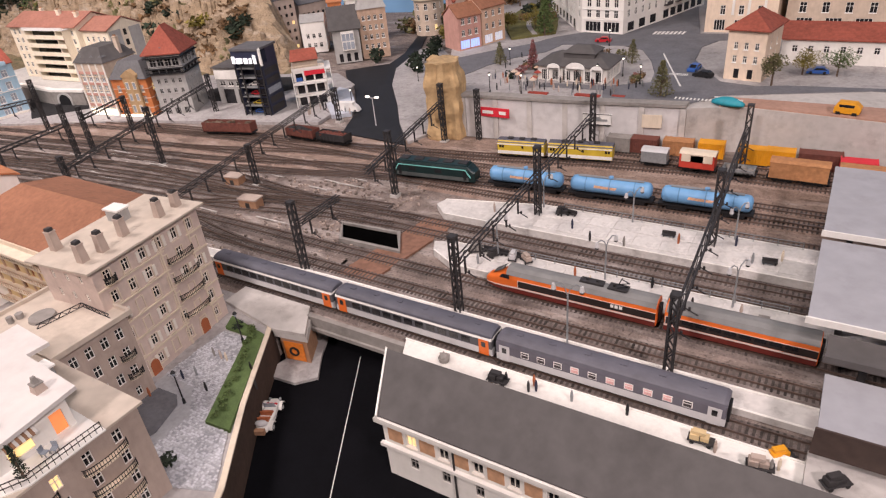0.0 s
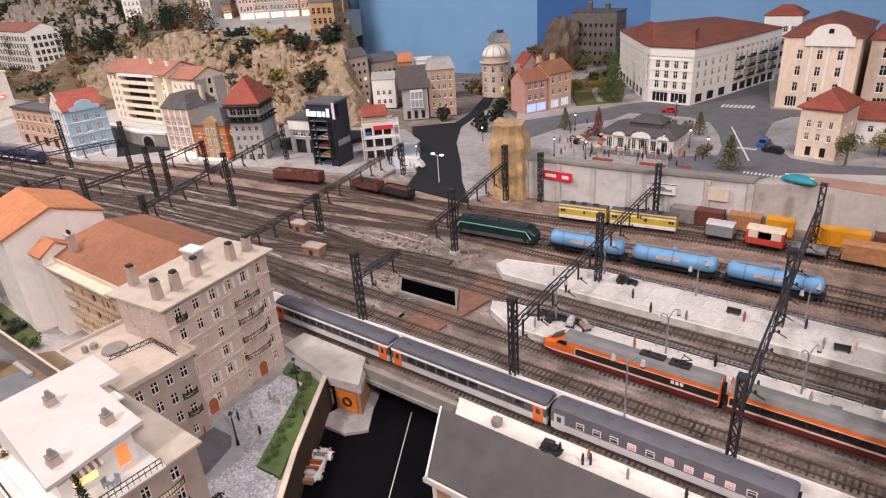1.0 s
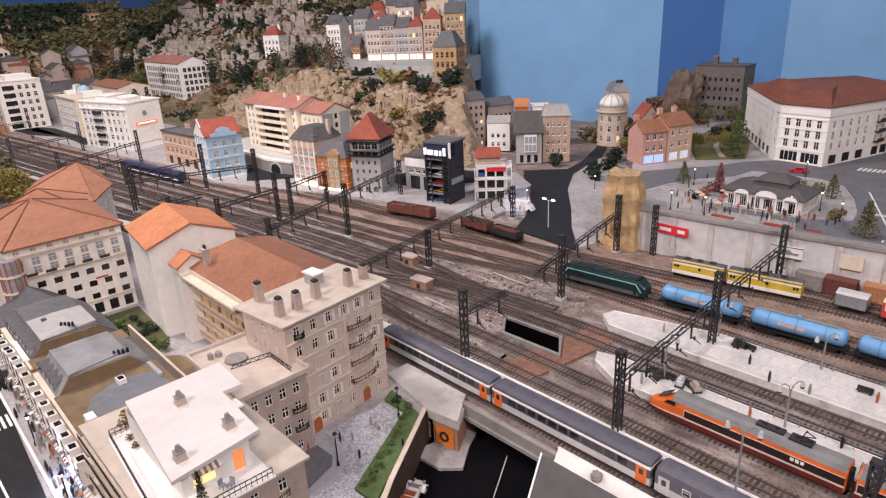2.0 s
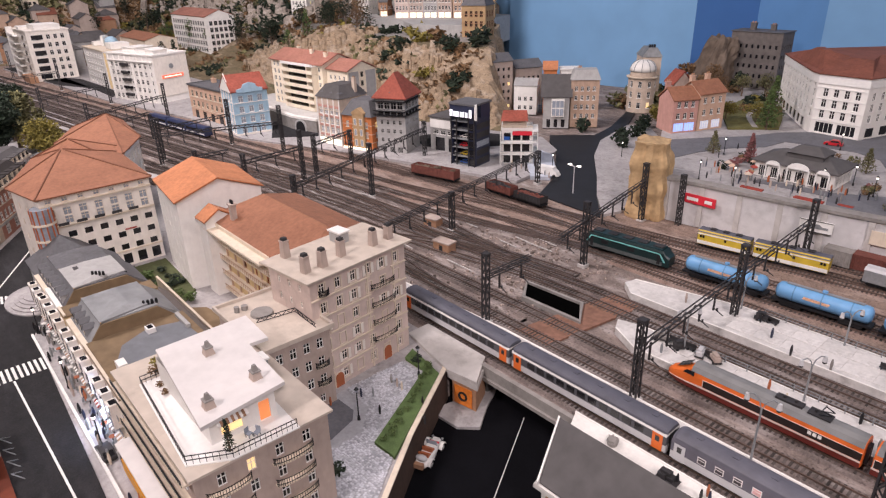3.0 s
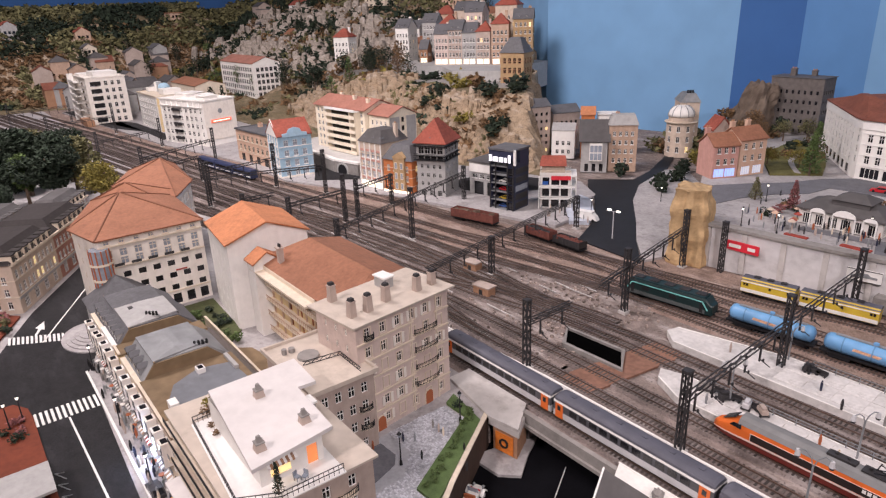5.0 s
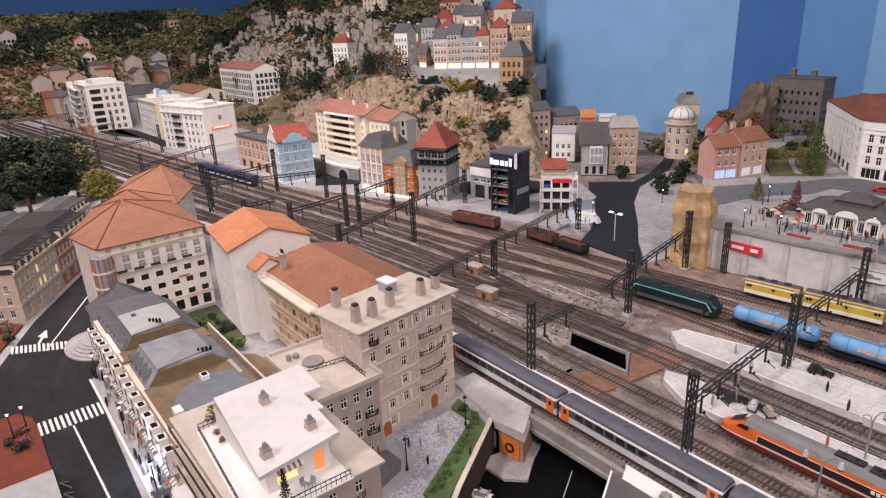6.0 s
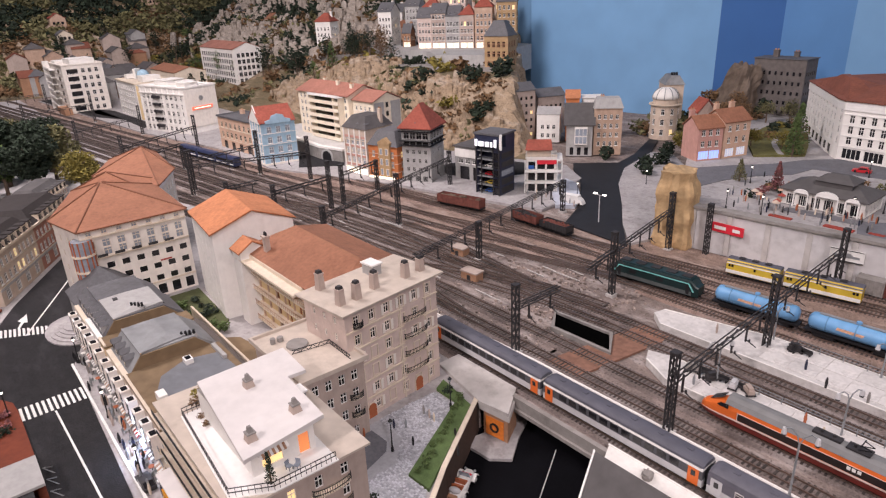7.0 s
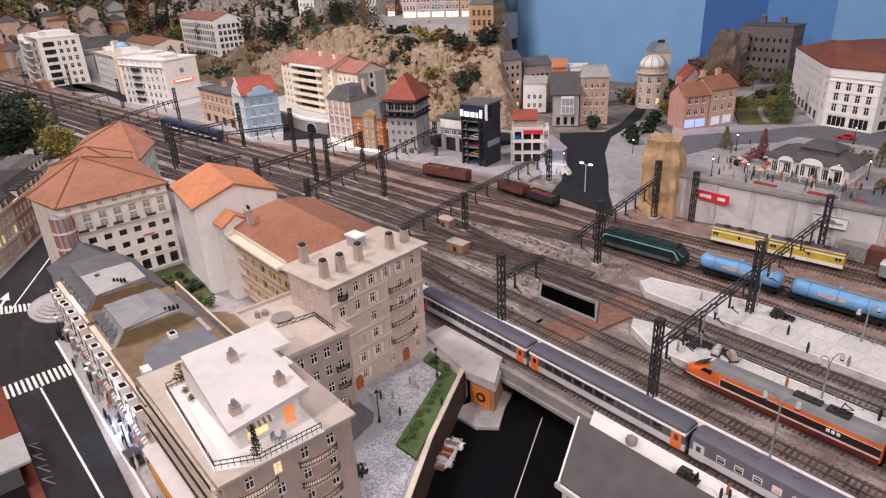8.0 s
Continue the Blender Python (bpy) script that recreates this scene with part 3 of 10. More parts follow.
# plaza deck and its roads
g = G()
g.prism([(-0.62, 1.432), (-0.555, 1.432), (-0.3, 1.452), (-0.03, 1.484), (0.02, 1.56), (0.3, 1.66), (1.5, 1.72), (1.5, 3.0), (-1.05, 2.9), (-1.05, 2.5), (-0.9, 2.0), (-0.82, 1.82), (-0.7, 1.6)], 0.02, 0.0995)
setting("plaza", g, PAVE, "pale pavement of the upper plaza", "pavement")
g = G()
g.prism([(-0.22, 1.475), (-0.03, 1.49), (0.02, 1.562), (0.3, 1.662), (1.5, 1.722), (1.5, 1.8), (0.14, 1.662), (0.08, 1.642), (0.0, 1.662), (-0.035, 1.72), (-0.095, 1.84), (-0.105, 1.975), (-0.074, 2.055), (0.05, 2.08), (0.05, 2.14), (-0.142, 2.125), (-0.2, 2.38), (-0.246, 2.6), (-0.3, 2.6), (-0.38, 2.29), (-0.36, 2.13), (-0.49, 2.1), (-0.557, 2.03), (-0.607, 1.92), (-0.678, 1.84), (-0.76, 1.72), (-0.64, 1.58), (-0.62, 1.68), (-0.58, 1.77), (-0.515, 1.85), (-0.5, 1.94), (-0.39, 1.95), (-0.32, 1.955), (-0.253, 1.917), (-0.2, 1.81), (-0.162, 1.7), (-0.15, 1.62), (-0.24, 1.57), (-0.4, 1.56), (-0.4, 1.53), (-0.24, 1.54)], 0.0995, 0.1015)
setting("plaza_road", g, ASPHALT_PL, "grey asphalt streets of the upper plaza", "road")
g = G()
g.prism([(-0.079, 1.604), (-0.075, 1.604), (-0.185, 1.883), (-0.189, 1.883)], 0.1015, 0.1022)
for i in range(10):
    g.box(-0.068 + i * 0.008, -0.0645 + i * 0.008, 1.512, 1.524, 0.1015, 0.1022)
    g.box(-0.125 + i * 0.0045, -0.1228 + i * 0.0045, 1.69, 1.705, 0.1015, 0.1022)
solid("road_marks", g, PAINT_W, "white road markings on the plaza", "road marking", kind="structure")
# bank right of the wall
g = G()
g.prism([(-0.03, 1.462), (0.07, 1.5), (0.32, 1.472), (1.5, 1.42), (1.5, 1.73), (0.3, 1.67), (0.02, 1.565), (-0.03, 1.484)], -0.003, 0.0985)
setting("bank_wall", g, CONCRETE, "pale sloping concrete bank below the street", "wall")
setting("bank_path", G().prism([(0.03, 1.49), (0.07, 1.503), (0.32, 1.475), (1.5, 1.423), (1.5, 1.5), (0.3, 1.55), (0.04, 1.55)], 0.0985, 0.102), mat("pink_paving", (0.42, 0.25, 0.19), 0.9, 0.2, 120), "reddish paved footpath along the street", "pavement")

# street up between the rock and the car tower
g = G()
g.prism([(-0.66, 1.3), (-0.88, 1.32), (-0.95, 1.47), (-1.05, 1.6), (-1.126, 1.69), (-1.234, 1.785), (-1.286, 1.847), (-1.169, 1.96), (-1.2, 2.1), (-1.307, 2.359), (-1.27, 2.37), (-1.164, 2.156), (-1.1, 1.9), (-1.0, 1.73), (-0.864, 1.561), (-0.76, 1.42)], -0.003, 0.003)
setting("back_street", g, ASPHALT_BK, "dark asphalt street climbing behind the yard", "road")
g = G()
g.prism([(-0.66, 1.31), (-0.76, 1.42), (-0.864, 1.561), (-1.0, 1.73), (-1.1, 1.9), (-1.164, 2.156), (-1.1, 2.2), (-0.9, 2.0), (-0.75, 1.7), (-0.62, 1.45)], -0.003, 0.006)
setting("back_pavement", g, PAVE, "pale pavement beside the back street", "pavement")
setting("quay", G().prism([(-2.6, 1.02), (-2.1, 1.02), (-1.55, 1.22), (-1.3, 1.28), (-1.0, 1.36), (-1.01, 1.44), (-1.08, 1.56), (-1.13, 1.7), (-1.28, 1.8), (-2.4, 1.5), (-3.5, 1.5), (-5.2, 1.3), (-5.2, 0.72), (-3.3, 0.89)], -0.003, 0.0055), PAVE, "pale pavement in front of the house row", "pavement")


# ---- hill behind the house row ----
def sstep(a, b, v):
    q = min(1, max(0, (v - a) / (b - a)))
    return q * q * (3 - 2 * q)


def hill_h(x, y):
    foot = 1.6 + 0.16 * sstep(-2.1, -1.6, x)
    rise = sstep(foot, foot + 0.28, y)
    if x < -2.6:
        rise = rise * (1 - sstep(2.6, 3.6, -x)) + sstep(1.35, 2.4, y) * sstep(2.6, 3.6, -x)
    h = 0.27 * rise + 0.16 * sstep(2.1, 3.3, y)
    e = 0.216 - 0.951 * (y - 0.02) - x
    h *= sstep(-0.02, 0.08, e)
    h += 0.36 * sstep(2.6, 4.6, -x) * sstep(2.0, 3.3, y) * sstep(0.0, 0.3, e)
    return max(h, 0.7 * sstep(5.4, 7.0, -x) * (1 if y < 2.4 else 0.9))


g = G()
NX, NY = 190, 190
nv = len(g.v)
for j in range(NY + 1):
    for i in range(NX + 1):
        x, y = -7.9 + 6.7 * i / NX, -1.6 + 6.4 * j / NY
        h = hill_h(x, y)
        slope = abs(hill_h(x, y + 0.02) - hill_h(x, y - 0.02)) * 12
        nz = noise.fractal(Vector((x * 9, y * 9, h * 14)), 1.0, 2.0, 5)
        h2 = h + nz * 0.022 * min(1, slope) * (1 if h > 0.01 else 0) + (noise.noise(Vector((x * 5, y * 5, 0))) * 0.01 if h > 0.02 else 0)
        g.v.append((x + nz * 0.02 * min(1, slope), y + nz * 0.045 * min(1, slope), h2 - 0.0035))
for j in range(NY):
    for i in range(NX):
        a = nv + j * (NX + 1) + i
        if max(g.v[k][2] for k in (a, a + 1, a + NX + 2, a + NX + 1)) < -0.002:
            continue
        g.f.append((a, a + 1, a + NX + 2, a + NX + 1))
        zs = [g.v[k][2] for k in g.f[-1]]
        g.m.append(0 if max(zs) - min(zs) > 0.017 else 1)
solid("hill", g, (ROCK, SCRUB), "rocky ochre hillside with cliffs behind the houses", "hill", kind="structure")
# cliff-top road and the terrace over it
setting("cliff_road", G().prism([(-3.62, 2.02), (-3.3, 2.06), (-2.9, 2.02), (-2.55, 1.94), (-2.34, 1.93), (-2.1, 2.02), (-1.95, 2.1), (-1.95, 2.2), (-2.25, 2.06), (-2.36, 2.06), (-2.72, 2.19), (-3.1, 2.24), (-3.62, 2.12)], 0.2, 0.283), CONC_DK, "grey road along the cliff top", "road")
setting("terrace_wall", G().prism([(-2.72, 2.15), (-2.5, 2.13), (-2.288, 2.02), (-2.155, 2.09), (-2.045, 2.145), (-2.1, 2.22), (-2.3, 2.7), (-3.4, 2.8), (-3.4, 2.3), (-3.0, 2.22)], 0.2, 0.3295), WALL_GREY, "grey stone terrace wall above the cliff", "wall")


# ---- tracks ----
TRACKS = []


def track(pts, name="railway_track", label="straight railway track with rusty rails on dark sleepers"):
    """Rails and sleepers along a polyline."""
    ob = thing(name, label, "railway track", kind="structure")
    r, s = G(), G()
    left, right = [], []
    for i, p in enumerate(pts):
        a, b = Vector(pts[max(0, i - 1)]), Vector(pts[min(len(pts) - 1, i + 1)])
        d = (b - a).normalized()
        n = Vector((-d.y, d.x))
        left.append((Vector(p) + n * 0.00825, n))
        right.append((Vector(p) - n * 0.00825, n))
    for side in (left, right):
        rings = []
        for q, n in side:
            rings.append([(q.x - n.x * 0.0007, q.y - n.y * 0.0007, 0.0015), (q.x + n.x * 0.0007, q.y + n.y * 0.0007, 0.0015), (q.x + n.x * 0.0007, q.y + n.y * 0.0007, 0.0042), (q.x - n.x * 0.0007, q.y - n.y * 0.0007, 0.0042)])
        r.loft(rings)
    run = 0.0
    for a, b in zip(pts, pts[1:]):
        a, b = Vector(a), Vector(b)
        d, ln = (b - a).normalized(), (b - a).length
        n = Vector((-d.y, d.x))
        step = 0.0075
        while run < ln:
            c = a + d * run
            g4 = [c + d * i * 0.0016 + n * j * 0.0148 for i, j in ((-1, -1), (1, -1), (1, 1), (-1, 1))]
            s.prism([(q.x, q.y) for q in g4], -0.0035, 0.0017)
            run += step
        run -= ln
    # shoulder of ballast that the sleepers sink into
    TRACKS.append(ob)
    lift = 0.0004 + 0.00009 * (len(TRACKS) % 9)
    beds = [[(q.x, q.y) for q in (Vector(p) + n * w for w in (0.021, 0.0165, -0.0165, -0.021))] for p, (_, n) in zip(pts, left)]
    bed = G().loft([[(*a, -0.0042), (*b, lift), (*c, lift), (*d, -0.0042)] for a, b, c, d in beds])
    rusty = sum(p[1] - bend(p[0]) for p in pts) / len(pts) > 1.1
    part("ballast_bed", bed, TRACK_BED_RUST if rusty else TRACK_BED, ob)
    part("rails", r, RAIL, ob)
    sl = part("sleepers", s, SLEEPER, ob)
    tagged(sl, kind="stuff")
    return ob


def lane(y, x0=-5.6, x1=1.5, dy=None):
    pts, x = [], x1
    while x > x0:
        pts.append((x, y + bend(x) + (dy(x) if dy else 0)))
        x -= 0.12
    pts.append((x0, y + bend(x0) + (dy(x0) if dy else 0)))
    return pts


for y in (0.672, 0.765, 0.822, 0.935, 0.976, 1.122, 1.203, 1.245):
    track(lane(y, x0=-5.6 if y < 1.19 else -2.4))
track([(1.5, 1.195), (0.3, 1.19), (0.0, 1.18), (-0.2, 1.169), (-0.4, 1.157), (-0.5, 1.146), (-0.6, 1.126), (-0.8, 1.078), (-1.0, 1.045)])
track([(1.5, 1.46), (0.5, 1.39), (-0.14, 1.366), (-0.4, 1.31), (-0.75, 1.262), (-1.2, 1.2), (-1.6, 1.16)])
track([(1.5, 1.36), (0.0, 1.352), (-0.2, 1.33), (-0.45, 1.28), (-0.9, 1.248)])
track([(1.5, 1.5), (0.3, 1.43), (-0.35, 1.4)])


def ladder(x0, y0, x1, y1):
    pts = []
    for i in range(9):
        f = i / 8
        x = x0 + (x1 - x0) * f
        pts.append((x, y0 + (y1 - y0) * sstep(0, 1, f) + bend(x)))
    track(pts, label="curving turnout track between two sidings")


for args in ((-0.62, 0.765, -1.05, 0.822), (-0.95, 0.822, -1.35, 0.765), (-0.45, 0.935, -0.95, 0.865), (-0.42, 0.976, -1.0, 0.905), (-0.5, 1.122, -1.05, 1.03), (-0.55, 1.161, -1.2, 1.07), (-0.95, 0.865, -5.4, 0.865), (-1.0, 0.905, -5.4, 0.905), (-1.05, 1.03, -5.4, 1.02), (-1.2, 1.07, -5.0, 1.065), (-0.62, 0.976, -1.2, 1.03), (-0.8, 0.935, -1.3, 0.976), (-1.35, 0.976, -1.9, 0.905), (-1.3, 1.122, -1.8, 1.07), (-1.5, 0.765, -2.1, 0.72), (-0.5, 1.0, -0.95, 0.935), (-0.64, 0.96, -1.1, 0.822), (-2.1, 0.72, -5.4, 0.72), (-0.7, 1.203, -1.3, 1.122)):
    ladder(*args)


# ---- overhead line portals ----
def post_mesh(h):
    g = G()
    w = 0.0046
    for sx, sy in ((-1, -1), (1, -1), (1, 1), (-1, 1)):
        g.box(sx * w - 0.0011, sx * w + 0.0011, sy * w - 0.0011, sy * w + 0.0011, 0, h)
    n = max(4, int(h / 0.013))
    for i in range(n):
        z0, z1 = h * i / n, h * (i + 1) / n
        s = 1 if i % 2 else -1
        for f in (-w, w):
            g.bar((-w * s, f, z0), (w * s, f, z1), 0.0016)
            g.bar((f, -w * s, z0), (f, w * s, z1), 0.0016)
    g.box(-w - 0.0016, w + 0.0016, -w - 0.0016, w + 0.0016, h - 0.003, h)
    return g


def portal(posts, zb, label="dark lattice steel portal over the tracks", reach=0.0, drop=0.03, lead=0.0):
    """posts: (x, y, height). The beam joins them at zb, and may reach past the last."""
    x0, y0, _ = posts[0]
    ob = thing("catenary_portal", label, "catenary portal", x0, y0, -0.004, group="catenary portals")
    for x, y, h in posts:
        p = part("post", post_mesh(h), STEEL_DK, ob)
        p.location = (x - x0, y - y0, 0)
        q = part("footing", G().box(-0.009, 0.009, -0.009, 0.009, 0, 0.0065), CONCRETE, ob)
        q.location = (x - x0, y - y0, 0)
    a = Vector((posts[0][0], posts[0][1], 0))
    b = Vector((posts[-1][0], posts[-1][1], 0))
    d = (b - a).normalized() if (b - a).length > 0 else Vector((0, 1, 0))
    b = b + d * reach
    a = a - d * lead
    ln = (b - a).length
    o = Vector((x0, y0, 0))
    g = G()
    for zz in (zb, zb + 0.009):
        for s in (-0.0035, 0.0035):
            n = Vector((-d.y, d.x, 0)) * s
            g.bar(a + n - o + Vector((0, 0, zz)), b + n - o + Vector((0, 0, zz)), 0.0017)
    k = max(3, int(ln / 0.016))
    for i in range(k):
        p, q = a + d * ln * i / k - o, a + d * ln * (i + 1) / k - o
        z0, z1 = (zb, zb + 0.009) if i % 2 else (zb + 0.009, zb)
        g.bar(p + Vector((0, 0, z0)), q + Vector((0, 0, z1)), 0.0014)
    part("beam", g, STEEL_DK, ob)
    n = max(1, int(ln / 0.05))
    for i in range(n):
        p = a + d * (ln * (i + 0.6) / n) - o
        h = G()
        h.bar((0, 0, zb), (0, 0, zb - drop), 0.0026)
        h.bar((0, 0, zb - drop + 0.004), (0.018, 0, zb - drop - 0.004), 0.0013)
        h.cyl(0.006, 0, zb - drop + 0.001, zb - drop + 0.006, 0.0018, n=6)
        c = part("hanger", h, STEEL_DK, ob)
        c.location = p
    return ob


portal([(-0.498, 0.738, 0.14)], 0.09, "dark lattice post with a cantilever beam", reach=0.115)
portal([(-0.188, 0.738, 0.14), (-0.199, 1.06, 0.15), (-0.215, 1.4, 0.14)], 0.088)
portal([(0.125, 0.716, 0.14), (0.11, 1.06, 0.15), (0.1, 1.41, 0.14)], 0.088)
portal([(-0.522, 1.052, 0.147), (-0.581, 1.357, 0.15)], 0.1, lead=0.11)
portal([(-0.864, 0.985, 0.102), (-0.955, 1.4, 0.1)], 0.09, lead=0.24)
portal([(-1.177, 0.739, 0.13), (-1.209, 0.993, 0.155), (-1.403, 1.347, 0.125)], 0.095)
portal([(-1.454, 0.737, 0.13), (-1.479, 0.931, 0.158)], 0.1)
portal([(-1.49, 0.982, 0.135), (-1.541, 1.145, 0.11)], 0.098)
portal([(-1.607, 0.661, 0.125)], 0.1, "dark lattice post with a cantilever beam", reach=0.1)
portal([(-1.966, 0.675, 0.16), (-1.834, 1.053, 0.164)], 0.1)
portal([(-2.02, 0.7, 0.15), (-2.054, 0.961, 0.17)], 0.108)
portal([(-2.268, 0.618, 0.13), (-2.356, 0.78, 0.1)], 0.1)
portal([(-2.502, 0.6, 0.15), (-2.718, 0.963, 0.152)], 0.095)
portal([(-3.127, 0.559, 0.14), (-3.27, 0.881, 0.15)], 0.085)
portal([(-3.8, 0.45, 0.156), (-3.9, 0.8, 0.165)], 0.1)
portal([(-4.6, 0.35, 0.156), (-4.7, 0.7, 0.165)], 0.1)
solid("signal_post", post_mesh(0.13), STEEL_DK, "dark lattice post in front of the plaza wall", "post", x=-0.503, y=1.395, z=-0.004)

setting("west_square", G().prism([(-5.2, 0.73), (-4.1, 0.82), (-3.8, 0.93), (-3.42, 0.93), (-3.5, 1.0), (-4.2, 0.98), (-4.8, 0.76), (-5.2, 0.9)], 0.0055, 0.0075), ASPHALT, "dark asphalt square before the white blocks", "road")
setting("yard_street", G().prism([(-2.014, 1.1), (-1.904, 1.238), (-2.113, 1.364), (-2.358, 1.287)], 0.0055, 0.0072), ASPHALT, "dark asphalt lane beside the tunnel", "road")
setting("tower_forecourt", G().prism([(-1.62, 1.47), (-1.5, 1.42), (-1.4, 1.46), (-1.3, 1.62), (-1.36, 1.74), (-1.6, 1.66)], 0.0055, 0.0072), ASPHALT, "dark asphalt forecourt behind the tower", "road")
slabs(isl1, -0.25, 0.62, 0.8455, 0.9085, 0.01, 2, 0.034)
slabs(isl2, -0.19, 0.62, 1.0125, 1.0965, 0.01, 2, 0.045)


# ---- houses ----
WIN = {}


def frame_plate(w, h, style):
    """A window frame that faces -y, its sill's middle at the origin."""
    g = G()
    fw = min(0.0011, w * 0.12)
    xs = [-w / 2, w / 2]
    if style in ("cross", "shut", "sill"):
        xs = [-w / 2, 0, w / 2]
    if style == "shop":
        xs = [-w / 2, -w / 4, 0, w / 4, w / 2]
    zs = [0, h * 0.64, h] if style in ("cross", "shut", "sill") else [0, h]
    rects = []
    for a, b in zip(xs, xs[1:]):
        for c, e in zip(zs, zs[1:]):
            rects.append((a + w / 2 + fw * (0.9 if a == xs[0] else 0.45), b + w / 2 - fw * (0.9 if b == xs[-1] else 0.45), c + fw * (0.9 if c == 0 else 0.4), e - fw * (0.9 if e == h else 0.4)))
    wall_side(g, w, h, rects, lambda s, zz, q: (-w / 2 + s, 0.0012 + q, zz), depth=0.001)
    if style in ("sill", "shut"):
        g.box(-w / 2 - 0.0012, w / 2 + 0.0012, -0.0016, 0.0022, -0.0014, 0.0002)
    me = g.mesh("window", WHITE)
    bm = bmesh.new()
    bm.from_mesh(me)
    bmesh.ops.remove_doubles(bm, verts=bm.verts, dist=0.00002)
    bm.to_mesh(me)
    bm.free()
    return me


def put_window(parent, p, turn, w, h, style, sash, glass, shutter, cache):
    """A window with its pane, and shutters where it has them."""
    key = (round(w, 4), round(h, 4), style, sash.name)
    if key not in cache:
        if style == "plain":
            cache[key] = G().box(-w / 2, w / 2, 0.0018, 0.0026, 0, h).mesh("window", glass)
        else:
            cache[key] = frame_plate(w, h, style)
            cache[key].materials.clear()
            cache[key].materials.append(sash)
    if style == "plain":
        key = (round(w, 4), round(h, 4), "plain", glass.name)
        if key not in cache:
            cache[key] = G().box(-w / 2, w / 2, 0.0018, 0.0026, 0, h).mesh("window", glass)
    if style != "plain" and parent.matrix_basis.translation.y > 1.2:
        # far windows: frame and pane in one small mesh
        key = ("far", round(w, 4), round(h, 4), style, sash.name, glass.name)
        if key not in cache:
            me = frame_plate(w, h, style)
            me.materials.clear()
            me.materials.append(sash)
            me.materials.append(glass)
            bm = bmesh.new()
            bm.from_mesh(me)
            q = [bm.verts.new((x, 0.0024, z)) for x, z in ((-w / 2, 0), (w / 2, 0), (w / 2, h), (-w / 2, h))]
            bm.faces.new(q).material_index = 1
            bm.to_mesh(me)
            bm.free()
            cache[key] = me
        o = part("window", cache[key], None, parent)
        o.matrix_basis = pose(*p, 0, 0, turn)
        return o
    o = part("window", cache[key], None, parent)
    o.matrix_basis = pose(*p, 0, 0, turn)
    if style == "plain":
        return o
    pk = ("pane", round(w, 4), round(h, 4), glass.name)
    if pk not in cache:
        cache[pk] = G().box(-w / 2, w / 2, 0.0021, 0.0028, 0, h).mesh("pane", glass)
    part("pane", cache[pk], None, o)
    if style == "shut":
        sk = ("shutter", round(w, 4), round(h, 4), shutter.name)
        if sk not in cache:
            cache[sk] = G().box(-w * 0.24, w * 0.24, -0.0009, -0.0001, 0, h).mesh("shutter", shutter)
        for s in (-1, 1):
            q = part("shutter", cache[sk], None, o)
            q.location = (s * w * 0.76, 0, 0)
    return o


def wall_side(g, ln, h, rects, place, depth=0.003, m=0):
    """A wall face with real openings. place(s, z, d) gives a point."""
    ss = sorted({0.0, ln, *[r[0] for r in rects], *[r[1] for r in rects]})
    zs = sorted({0.0, h, *[r[2] for r in rects], *[r[3] for r in rects]})
    for a, b in zip(ss, ss[1:]):
        for c, d in zip(zs, zs[1:]):
            ms, mz = (a + b) / 2, (c + d) / 2
            if any(r[0] < ms < r[1] and r[2] < mz < r[3] for r in rects):
                continue
            g.face([place(a, c, 0), place(b, c, 0), place(b, d, 0), place(a, d, 0)], m)
    for a, b, c, d in rects:
        g.face([place(a, c, 0), place(a, c, depth), place(b, c, depth), place(b, c, 0)], m)
        g.face([place(a, d, 0), place(b, d, 0), place(b, d, depth), place(a, d, depth)], m)
        g.face([place(a, c, 0), place(a, d, 0), place(a, d, depth), place(a, c, depth)], m)
        g.face([place(b, c, 0), place(b, c, depth), place(b, d, depth), place(b, d, 0)], m)


